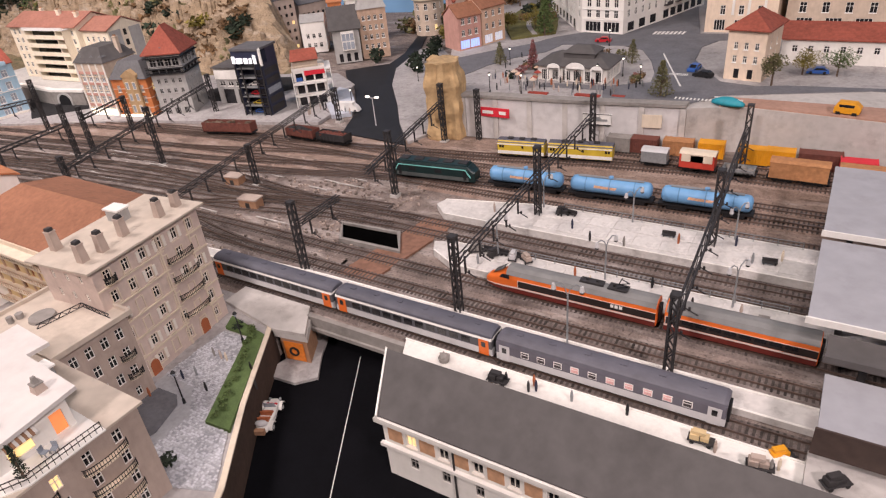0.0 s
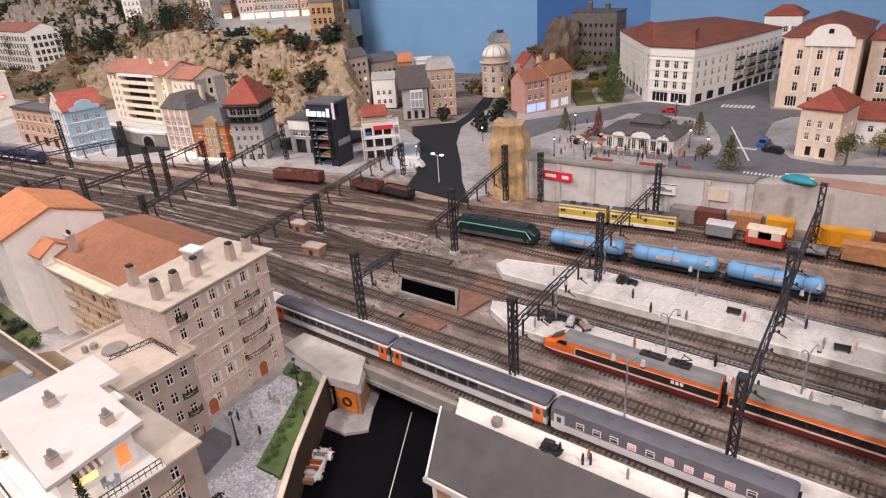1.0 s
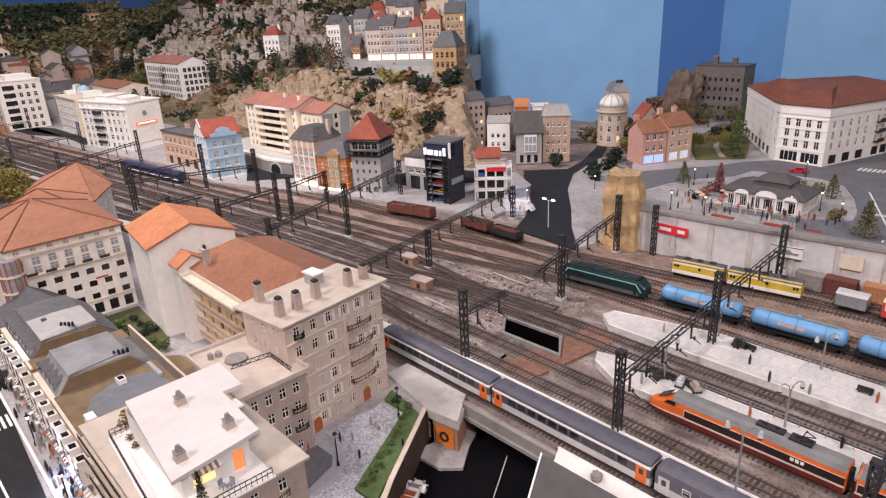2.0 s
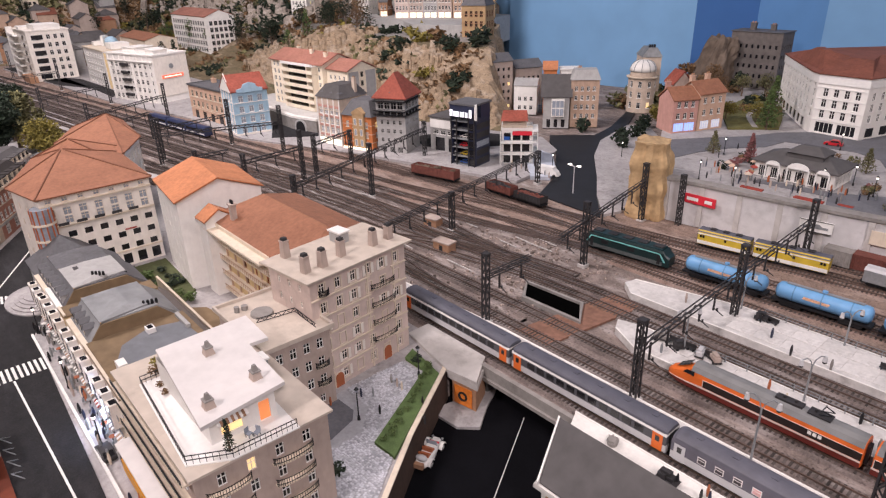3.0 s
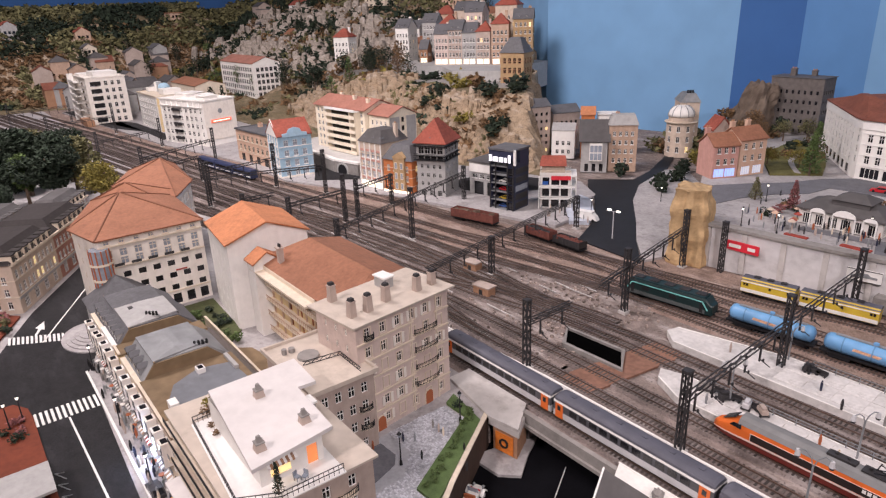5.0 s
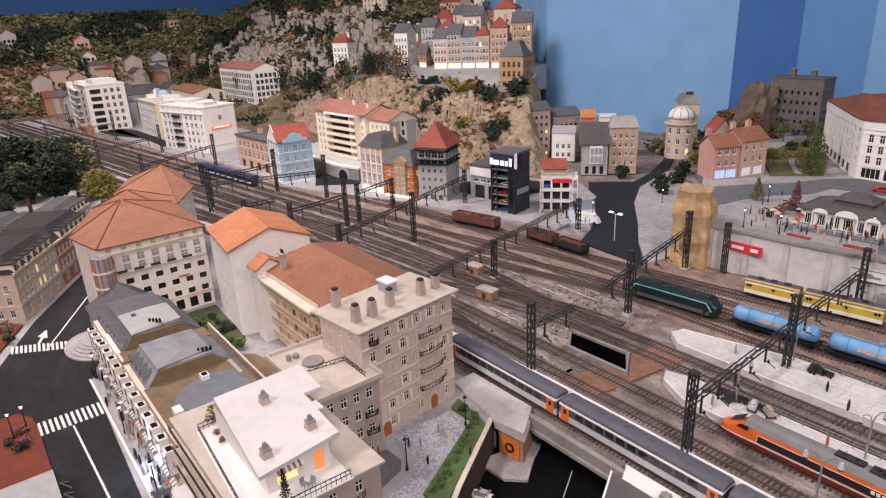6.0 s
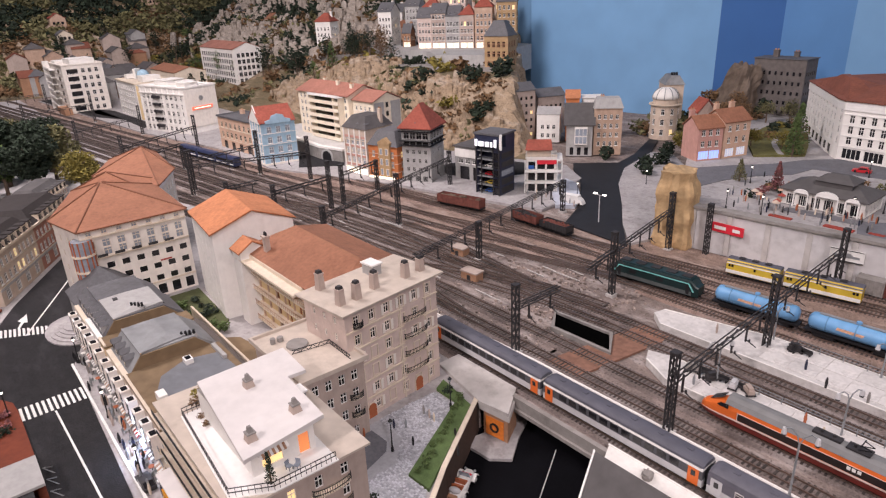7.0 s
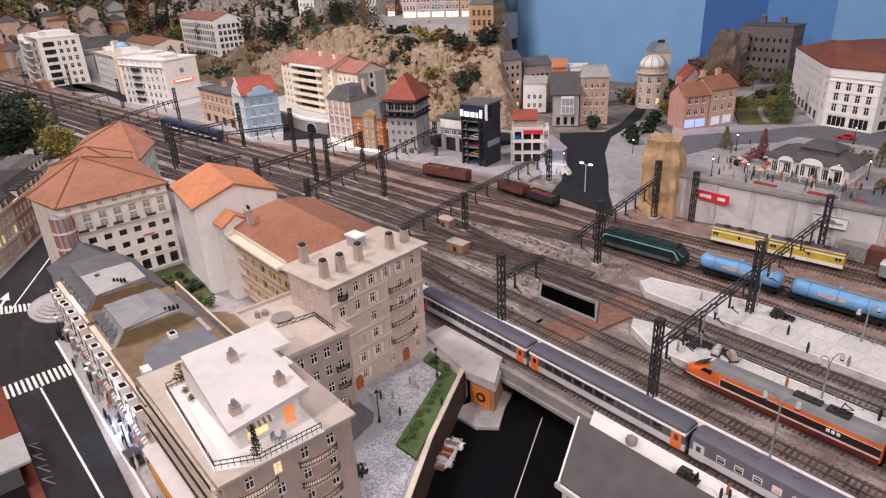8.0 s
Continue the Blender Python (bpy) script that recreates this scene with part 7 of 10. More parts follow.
for dy in (-0.048, -0.004, 0.038):
    part("side_post", G().box(0.0635, 0.066, dy - 0.0014, dy + 0.0014, 0, 0.113), WHITE, shop)
part("side_beam", G().box(0.0472, 0.066, -0.05, 0.04, 0.109, 0.113), WHITE, shop)
part("banner", G().box(-0.013, 0.047, -0.0568, -0.056, 0.1, 0.113), SIGN_RED, shop, "red shop banner")
part("blue_panel", G().box(-0.04, -0.022, -0.0412, -0.0398, 0.08, 0.092), CAR_BLUE, shop, "blue display panel")
part("attic", G().box(-0.044, 0.03, -0.028, 0.034, 0.114, 0.142), WALL_STONE, shop, "set back attic storey")
part("attic_roof", G().loft([[(-0.05, -0.04, 0.14), (0.034, -0.04, 0.14), (0.034, 0.04, 0.14), (-0.05, 0.04, 0.14)], [(-0.044, -0.002, 0.166), (0.03, -0.002, 0.166), (0.03, 0.002, 0.166), (-0.044, 0.002, 0.166)]]), ROOF_RED, shop, "faded red tiled attic roof")
for k in range(17):
    part("baluster", G().box(-0.047 + k * 0.0058, -0.0452 + k * 0.0058, -0.0415, -0.0395, 0.114, 0.124), CREAM, shop)
part("balustrade_rail", G().box(-0.049, 0.049, -0.042, -0.039, 0.124, 0.126), CREAM, shop)
setting("shop_terrace", G().prism([(-1.16, 1.655), (-1.1, 1.64), (-0.985, 1.52), (-0.95, 1.45), (-0.995, 1.415), (-1.085, 1.5)], -0.003, 0.0085), mat("blue_paving", (0.5, 0.53, 0.6), 0.85, 0.2, 120, stain=0.2), "pale bluish paved terrace beside the car shop", "pavement")
gar = front_house("workshop", "grey workshop with a pale fascia and dark flat roof", -1.452, 1.415, 0.135, 0.12, 12, 0.118, WALL_GREY, "flat", GREY_ROOF, over=0.006, wins=(("s", 2, 1, 0.04, 0.05, 0.002, 0.03, 0.012, "plain"), ("s", 4, 1, 0.02, 0.014, 0.062, 0.03, 0.008, "sill")))
part("fascia", G().box(-0.066, 0.066, -0.0635, -0.0604, 0.084, 0.112), WALL_WHITE, gar, "pale fascia board")
cliff = front_house("cliff_house", "tall grey house with a beige gable end below the cliff", -1.722, 1.968, 0.112, 0.09, 74, 0.205, WALL_TAUPE, "gable_x", SLATE, z=0.002, rise=0.03, over=0.003, wins=(("s", 4, 6, 0.011, 0.013, 0.014, 0.031, 0.006, "plain"),), lit=0.1)
part("gable_end", G().loft([[(q, y, z) for y, z in ((-0.046, 0), (0.046, 0), (0.046, 0.205), (0.026, 0.232), (-0.02, 0.236), (-0.046, 0.205))] for q in (-0.06, -0.0563)]), WALL_TAN, cliff, "beige rendered gable end")
for dz in (0.14, 0.175):
    part("gable_window", G().box(-0.0609, -0.06, -0.006, 0.006, dz, dz + 0.016), GLASS, cliff)
front_house("cliff_house", "grey house with slate roof beside the cliff", -1.715, 2.12, 0.13, 0.09, 70, 0.165, WALL_TAUPE, "gable_x", SLATE, rise=0.03, z=0.002, wins=(("s", 5, 4, 0.011, 0.013, 0.016, 0.034, 0.008, "plain"),), lit=0.1)
front_house("white_house", "small white house with a pale sloping roof", -1.63, 2.02, 0.095, 0.1, 36, 0.116, WALL_WHITE, "gable_x", WALL_GREY, rise=0.024, over=0.002, z=0.002, wins=(("s", 3, 2, 0.013, 0.018, 0.02, 0.036, 0.012, "sill"), ("e", 2, 2, 0.014, 0.02, 0.02, 0.04, 0.012, "sill")))
sl = front_house("slate_house", "pale house with steep slate roof and a white bay", -1.385, 1.92, 0.098, 0.14, 40, 0.118, WALL_GREY, "gable_x", GREY_ROOF, rise=0.072, over=0.01, wins=(("s", 3, 1, 0.014, 0.03, 0.004, 0.045, 0.008, "plain"), ("e", 2, 2, 0.014, 0.02, 0.03, 0.045, 0.012, "sill")), sash=WHITE, glass=GLASS)
part("bay", G().box(-0.018, 0.03, -0.08, -0.0702, 0.046, 0.114), WALL_WHITE, sl, "white glazed bay")
for k in range(2):
    for i in range(3):
        part("bay_window", G().box(-0.015 + i * 0.0148, -0.0025 + i * 0.0148, -0.0812, -0.0802, 0.051 + k * 0.03, 0.076 + k * 0.03), GLASS_BL, sl)
front_house("beige_house", "square beige stone house with flat top", -1.318, 2.0, 0.104, 0.08, 42, 0.178, WALL_BROWN, "mansard", WALL_GREY, rise=0.036, inset=0.014, wins=(("s", 4, 4, 0.011, 0.017, 0.036, 0.034, 0.008, "sill"), ("s", 2, 1, 0.014, 0.026, 0.004, 0.034, 0.02, "plain"), ("e", 2, 4, 0.011, 0.017, 0.012, 0.037, 0.012, "sill")), lit=0.1, chimneys=((-0.02, 0.02, 0.014, 0.04),))
front_house("attic_house", "pale house with a flat top behind the slate roof", -1.51, 2.17, 0.075, 0.08, 42, 0.178, WALL_WHITE, "flat", WALL_WHITE)
front_house("roof_top_house", "small orange roofed house behind the slate roof", -1.555, 2.115, 0.055, 0.07, 40, 0.178, WALL_ORANGE, "gable_x", ROOF_OR, wins=(("s", 3, 3, 0.014, 0.02, 0.06, 0.05, 0.008, "sill"),), lit=0.4)
# round fronted house with a dome
dome = thing("dome_house", "round fronted house with a white dome roof", "house", -1.29, 2.43, 0.0, 45, "town houses")
N = 18
R0 = 0.056
g = G()
rects = []
per = 2 * math.pi * R0
for r in range(3):
    for c in range(N // 2):
        s0 = per * (c + 0.5) / (N // 2)
        rects.append((s0 - 0.007, s0 + 0.007, 0.02 + r * 0.042, 0.044 + r * 0.042))
wall_side(g, per, 0.145, rects, lambda q, zz, dd: ((R0 - dd) * math.sin(q / R0), -(R0 - dd) * math.cos(q / R0), zz))
part("wall", g, WALL_STONE, dome)
for r in range(3):
    for c in range(N // 2):
        a = (c + 0.5) / (N // 2) * 2 * math.pi
        put_window(dome, (R0 * math.sin(a), -R0 * math.cos(a), 0.02 + r * 0.042), math.degrees(a), 0.014, 0.024, "sill", WHITE, LIT if (r + c) % 6 == 0 else GLASS, WALL_GREY, WIN)
part("balcony", G().cyl(0, 0, 0.14, 0.144, 0.064, 0.066, 24), CREAM, dome, "round cream balcony ring")
part("attic_wall", G().cyl(0, 0, 0.144, 0.165, 0.05, 0.05, 20), WALL_STONE, dome)
prof = [(0.054, 0.165), (0.052, 0.178), (0.046, 0.191), (0.037, 0.2), (0.028, 0.205), (0.022, 0.207)]
part("dome_roof", G().loft([[(r * math.cos(2 * math.pi * i / 20), r * math.sin(2 * math.pi * i / 20), z) for i in range(20)] for r, z in prof]), WALL_WHITE, dome, "white ribbed dome", smooth=True)
for i in range(10):
    a = 2 * math.pi * i / 10
    rb = G()
    for (r1, z1), (r2, z2) in zip(prof, prof[1:]):
        rb.bar((r1 * 1.01 * math.cos(a), r1 * 1.01 * math.sin(a), z1), (r2 * 1.01 * math.cos(a), r2 * 1.01 * math.sin(a), z2 + 0.0005), 0.0022)
    part("rib", rb, ZINC, dome)
part("rear_wing", G().box(0.0, 0.075, 0.02, 0.14, 0, 0.215), WALL_STONE, dome)
part("rear_roof", G().loft([[(-0.004, 0.016, 0.2152), (0.079, 0.016, 0.2152), (0.079, 0.144, 0.2152), (-0.004, 0.144, 0.2152)], [(0.02, 0.03, 0.25), (0.058, 0.03, 0.25), (0.058, 0.12, 0.25), (0.02, 0.12, 0.25)]]), ZINC, dome, "grey zinc roof of the rear wing")
for k in range(3):
    part("chimney", G().box(0.026 + k * 0.01, 0.033 + k * 0.01, 0.05, 0.058, 0.25, 0.262), BLACK, dome)
front_house("shop_house", "pink house with blue lit shop windows", -0.785, 1.812, 0.082, 0.085, 62, 0.096, WALL_ROSE, "gable_x", ROOF_BR, z=0.0995, rise=0.034, wins=(("s", 2, 1, 0.034, 0.026, 0.004, 0.04, 0.005, "shop"), ("s", 3, 2, 0.012, 0.018, 0.042, 0.034, 0.006, "shut"), ("e", 2, 2, 0.012, 0.018, 0.042, 0.034, 0.006, "sill")), shopglass=LIT_BLUE, chimneys=((-0.03, 0.02, 0.014, 0.05),))
front_house("shop_house", "peach rendered shop house with tiled roof", -0.745, 1.89, 0.1, 0.09, 72, 0.108, WALL_PEACH, "gable_x", ROOF_BR, z=0.0995, rise=0.034, wins=(("s", 2, 1, 0.034, 0.026, 0.004, 0.04, 0.005, "shop"), ("s", 3, 2, 0.012, 0.018, 0.046, 0.036, 0.006, "shut"), ("e", 2, 2, 0.012, 0.018, 0.042, 0.034, 0.006, "sill")), shopglass=mat("shop_window_pale", (0.75, 0.8, 0.95), 0.4, 0.3, 300, emit=0.35), chimneys=((0.03, 0.02, 0.014, 0.05), (-0.03, 0.02, 0.014, 0.05)))
front_house("gable_cottage", "small brown gabled cottage behind the shops", -0.86, 1.93, 0.06, 0.07, 53, 0.12, WALL_TAUPE, "gable_y", ROOF_RED, z=0.0995, rise=0.04)

# ---- plaza houses ----
poly_house("white_hotel", "white wedge shaped hotel with brown tiled roof", [(-0.525, 2.125), (-0.5, 2.1), (-0.362, 2.084), (-0.3, 2.28), (-0.222, 2.56), (-0.45, 2.72), (-0.74, 2.44)], 0.172, 0.0995, WALL_WHITE, ROOF_MAR, 0.034, 0.13,
           ((1, 4, 3, 0.014, 0.023, 0.048, 0.031, 0.01, "sill"), (1, 2, 1, 0.052, 0.03, 0.006, 0.03, 0.008, "shop"), (2, 5, 3, 0.013, 0.022, 0.048, 0.031, 0.01, "sill"), (2, 3, 1, 0.035, 0.026, 0.006, 0.03, 0.012, "plain"), (3, 9, 4, 0.014, 0.021, 0.046, 0.03, 0.012, "sill"), (3, 6, 1, 0.035, 0.026, 0.006, 0.03, 0.012, "plain"), (6, 10, 4, 0.013, 0.021, 0.046, 0.03, 0.012, "sill"), (6, 7, 1, 0.03, 0.026, 0.006, 0.03, 0.012, "plain"), (0, 1, 4, 0.01, 0.021, 0.046, 0.03, 0.006, "sill")), cornice=0.026)
hotel = bpy.data.objects["white_hotel"]
for k in range(3):
    for f in (0.12, 0.36, 0.6, 0.84):
        a, b = Vector((-0.3, 2.28, 0)), Vector((-0.222, 2.56, 0))
        p = a + (b - a) * f
        o = part("balcony", G().box(-0.018, 0.018, -0.012, 0.0, 0, 0.0025).box(-0.018, 0.018, -0.0125, -0.0115, 0.0025, 0.012), STEEL_DK, hotel, "dark iron balcony")
        o.matrix_basis = pose(p.x - hotel.location.x, p.y - hotel.location.y, 0.046 + k * 0.03, 0, 0, 74.4)
hw = [Vector((-0.5, 2.112, 0)), Vector((-0.44, 2.16, 0)), Vector((-0.62, 2.42, 0)), Vector((-0.68, 2.36, 0))]
hw = [v - Vector((hotel.location.x, hotel.location.y, 0)) for v in hw]
mid = sum(hw, Vector()) / 4
part("wing_roof", G().loft([[(*(mid + (v - mid) * k).xy, z) for v in hw] for k, z in ((1.06, 0.176), (1.06, 0.179), (0.25, 0.222))]), ROOF_MAR, hotel, "raised maroon hip roof of the wing")
for k in range(4):
    part("string_course", G().bar((-0.5 - hotel.location.x, 2.099 - hotel.location.y, 0.042 + k * 0.031), (-0.362 - hotel.location.x, 2.083 - hotel.location.y, 0.042 + k * 0.031), 0.0025), WHITE, hotel)
house("rear_house", "pale house with red roof behind the hotel", -0.3, -0.18, 2.66, 2.76, 0.2, WALL_WHITE, "hip_x", ROOF_RED, rise=0.03, z=0.0995, wins=(("s", 4, 4, 0.014, 0.02, 0.02, 0.042, 0.012, "sill"),))
peach = house("peach_block", "large pale peach building with white curved gable and tiled roof", -0.138, 0.052, 2.155, 2.5, 0.2, WALL_SAND, "hip_y", ROOF_MAR, rise=0.04, z=0.0995, over=0.006, wins=(("s", 3, 3, 0.014, 0.026, 0.05, 0.045, 0.02, "sill"), ("s", 3, 1, 0.03, 0.03, 0.006, 0.04, 0.012, "shop"), ("w", 5, 3, 0.014, 0.026, 0.05, 0.045, 0.02, "sill")), glass=GLASS)
arc = [(0.048 * math.cos(math.pi * k / 12), 0.03 * math.sin(math.pi * k / 12)) for k in range(13)]
prof = [(0.06, -0.028), (0.06, -0.004), (0.05, 0.0)] + arc[1:-1] + [(-0.05, 0.0), (-0.06, -0.004), (-0.06, -0.028)]
part("curved_gable", G().loft([[(0.02 + x, yy, 0.206 + z) for x, z in prof] for yy in (-0.181, -0.174)]), WALL_WHITE, peach, "white curved gable")
part("gable_window", G().box(0.014, 0.026, -0.1822, -0.181, 0.212, 0.224), GLASS, peach)
for dx in (-0.042, 0.0, 0.042):
    part("pilaster", G().box(0.02 + dx - 0.0035, 0.02 + dx + 0.0035, -0.1755, -0.172, 0.05, 0.178), WALL_WHITE, peach)
house("pale_block", "pale fronted town building with arcades", 0.07, 0.6, 2.2, 2.5, 0.19, WALL_STONE, "hip_x", ROOF_RED, rise=0.045, z=0.0995, over=0.006, wins=(("s", 9, 3, 0.018, 0.028, 0.05, 0.046, 0.012, "sill"), ("s", 7, 1, 0.04, 0.03, 0.006, 0.04, 0.012, "shop")), glass=GLASS)
front_house("corner_villa", "small peach house with orange hip roof", 0.0, 1.693, 0.085, 0.11, -10, 0.112, WALL_SAND, "hip_y", ROOF_RED, rise=0.035, z=0.0995, over=0.008, wins=(("s", 3, 2, 0.009, 0.016, 0.04, 0.03, 0.008, "shut"), ("s", 2, 1, 0.012, 0.022, 0.004, 0.03, 0.012, "plain"), ("w", 3, 2, 0.009, 0.016, 0.04, 0.03, 0.012, "shut"), ("e", 2, 2, 0.009, 0.016, 0.04, 0.03, 0.012, "shut")))
house("low_white_row", "low white row house with red tiled roof", 0.1, 0.6, 1.86, 1.97, 0.055, WALL_WHITE, "gable_x", ROOF_RED, rise=0.03, z=0.0995, over=0.006, wins=(("s", 14, 1, 0.012, 0.016, 0.026, 0.03, 0.012, "cross"),))
cafe = house("cafe_pavilion", "low cafe pavilion with grey roof and white arches", -0.425, -0.245, 1.583, 1.69, 0.036, WALL_WHITE, "hip_x", GREY_ROOF, rise=0.024, z=0.1016, over=0.008, wins=(("s", 6, 1, 0.02, 0.026, 0.001, 0.03, 0.006, "shop"), ("e", 4, 1, 0.02, 0.026, 0.001, 0.03, 0.008, "shop")), sash=WHITE, glass=GLASS, lit=0.0)
for cx, w in ((-0.045, 0.034), (0.012, 0.05), (0.066, 0.03)):
    arc = [(cx + w / 2 * math.cos(math.pi * k / 8), 0.034 + w * 0.3 * math.sin(math.pi * k / 8)) for k in range(9)]
    part("arched_gable", G().loft([[(x, -0.063, z) for x, z in arc], [(x, -0.0595, z) for x, z in arc]]), WHITE, cafe, "white arched gable")
    part("porch_post", G().box(cx - w / 2, cx - w / 2 + 0.003, -0.063, -0.0595, 0, 0.034), WHITE, cafe)
    part("porch_post", G().box(cx + w / 2 - 0.003, cx + w / 2, -0.063, -0.0595, 0, 0.034), WHITE, cafe)
part("roof_ridge", G().box(-0.03, 0.05, -0.03, 0.035, 0.05, 0.064).loft([[(-0.034, -0.034, 0.064), (0.054, -0.034, 0.064), (0.054, 0.039, 0.064), (-0.034, 0.039, 0.064)], [(-0.01, -0.005, 0.078), (0.03, -0.005, 0.078), (0.03, 0.01, 0.078), (-0.01, 0.01, 0.078)]]), GREY_ROOF, cafe, "raised grey roof lantern")
CASTLE_TREES = ((-0.9, 2.5, 0.1, 0.05), (-0.96, 2.44, 0.09, 0.05), (-0.84, 2.56, 0.1, 0.05), (-1.02, 2.5, 0.12, 0.05), (-0.79, 2.5, 0.08, 0.045))
house("castle_ruin", "grey stone block on the painted hill", -1.05, -0.85, 2.66, 2.76, 0.275, mat("dark_stone", (0.14, 0.122, 0.115), 0.95, 0.3, 60, stain=0.3), "flat", SLATE, z=0.04, wins=(("s", 8, 6, 0.009, 0.014, 0.03, 0.037, 0.008, "plain"), ("e", 5, 6, 0.009, 0.014, 0.03, 0.037, 0.008, "plain")), chimneys=((-0.04, 0.0, 0.02, 0.03), (0.03, 0.02, 0.018, 0.024)))

# old town on the plateau
rt = random.Random(11)
OLD = (
    (-2.663, 2.203, 0.078, 0.09, 32, 0.33, 0.155, WALL_PINK, SLATE, True), (-2.597, 2.244, 0.08, 0.1, 32, 0.33, 0.175, WALL_TAUPE, SLATE, True), (-2.529, 2.287, 0.076, 0.1, 32, 0.33, 0.16, WALL_GREY, SLATE, True), (-2.464, 2.327, 0.078, 0.1, 32, 0.33, 0.165, WALL_TAUPE, ROOF_RED, True),
    (-2.38, 2.36, 0.09, 0.1, 40, 0.33, 0.2, WALL_BROWN, ROOF_RED, True), (-2.3, 2.44, 0.1, 0.1, 40, 0.33, 0.22, WALL_TAN, SLATE, False), (-2.78, 2.33, 0.1, 0.1, 30, 0.33, 0.2, WALL_BROWN, ROOF_RED, False), (-2.66, 2.42, 0.1, 0.12, 30, 0.33, 0.26, WALL_PINK, SLATE, False), (-2.5, 2.5, 0.12, 0.12, 30, 0.33, 0.29, WALL_STONE, ROOF_RED, False))
OLD_WEST = (
    (-3.1, 2.25, 0.085, 0.12, 28, 0.315, 0.2, WALL_WHITE, SLATE, False), (-2.98, 2.36, 0.09, 0.1, 28, 0.32, 0.22, WALL_GREY, SLATE, False), (-2.88, 2.26, 0.05, 0.06, 28, 0.325, 0.075, BRICK_RED, SLATE, True),
    (-3.62, 2.12, 0.11, 0.1, 29, 0.3, 0.165, WALL_WHITE, ROOF_RED, False), (-3.4, 2.5, 0.13, 0.1, 28, 0.3, 0.2, WALL_WHITE, SLATE, False), (-3.2, 2.62, 0.13, 0.12, 28, 0.32, 0.26, WALL_BROWN, ROOF_RED, False), (-3.0, 2.62, 0.13, 0.12, 28, 0.32, 0.28, WALL_STONE, SLATE, False))
for x, y, w, d, turn, zz, h, wl, rm, shop in OLD + OLD_WEST:
    words = {"slate": "slate roofed", "tile_red": "red tiled", "tile_brown": "brown tiled"}[rm.name]
    front_house("old_town_house", words + " old town house" + (" with a lit shop" if shop else "") + " on the plateau", x, y, w, d, turn, h, wl, "gable_x" if rm is not ROOF_RED else "hip_x", rm, rise=0.05, z=zz,
                wins=((("s", 2, 1, w * 0.4, 0.026, 0.003, 0.03, 0.004, "shop"),) if shop else (("s", 3, 1, 0.012, 0.02, 0.006, 0.03, 0.008, "plain"),)) + (("s", 4 if w > 0.07 else 2, 6, 0.0115, 0.021, 0.04, 0.036, 0.004, "sill"), ("e", 3, 6, 0.012, 0.02, 0.04, 0.036, 0.008, "sill")), lit=0.05, bands=3, group="old town houses", dormers=((-0.016, -d / 2 + 0.012, "s"), (0.016, -d / 2 + 0.012, "s")) if rm is SLATE else (), chimneys=((w * 0.3, 0.01, 0.014, 0.06),))
front_house("corner_tower", "tan corner house with slate dome on the cliff edge", -2.02, 2.09, 0.115, 0.1, 22, 0.148, WALL_TAN, "mansard", SLATE, rise=0.066, z=0.268, inset=0.036, wins=(("s", 4, 3, 0.014, 0.024, 0.018, 0.042, 0.008, "sill"), ("e", 3, 3, 0.014, 0.024, 0.018, 0.042, 0.008, "sill")), sash=BRICK_RED, bands=3, bandm=BRICK_RED, dormers=((-0.02, -0.04, "s"), (0.025, -0.04, "s")))
for i in range(10):
    x, y = -3.0 - rt.random() * 3.2, 2.1 + rt.random() * 1.4
    w, d, h = 0.14 + rt.random() * 0.16, 0.12, 0.07 + rt.random() * 0.08
    house("hill_house", "distant house with tiled roof on the hillside", x, x + w, y, y + d, h, rt.choice((WALL_PEACH, CREAM, WALL_GREY, WALL_WHITE)), "gable_x", rt.choice((ROOF_BR, ROOF_RED, ROOF_BR)), rise=0.04, z=hill_h(x + w / 2, y + d / 2) - 0.02, wins=(("s", 5, 2, 0.014, 0.018, 0.035, 0.036, 0.012, "plain"),), group="hill houses")


# ---- trains ----
def ring_side(profile, x):
    return [(x, y, z) for y, z in profile]


def wheelset(parent, x, bogie=True):
    b = part("bogie", G().box(-0.018, 0.018, -0.0105, -0.0085, 0.003, 0.008).box(-0.018, 0.018, 0.0085, 0.0105, 0.003, 0.008).box(-0.004, 0.004, -0.0085, 0.0085, 0.004, 0.007), BLACK, parent)
    b.location = (x, 0, 0)
    for dx in (-0.0125, 0.0125):
        g = G()
        n = 12
        for s in (-1, 1):
            g.loft([[(dx + r * math.cos(2 * math.pi * i / n), s * q, 0.0055 + r * math.sin(2 * math.pi * i / n)) for i in range(n)] for q, r in ((0.0072, 0.0058), (0.0086, 0.0052))][::s])
        g.bar((dx, -0.008, 0.0055), (dx, 0.008, 0.0055), 0.0016)
        part("wheelset", g, STEEL_DK, b)


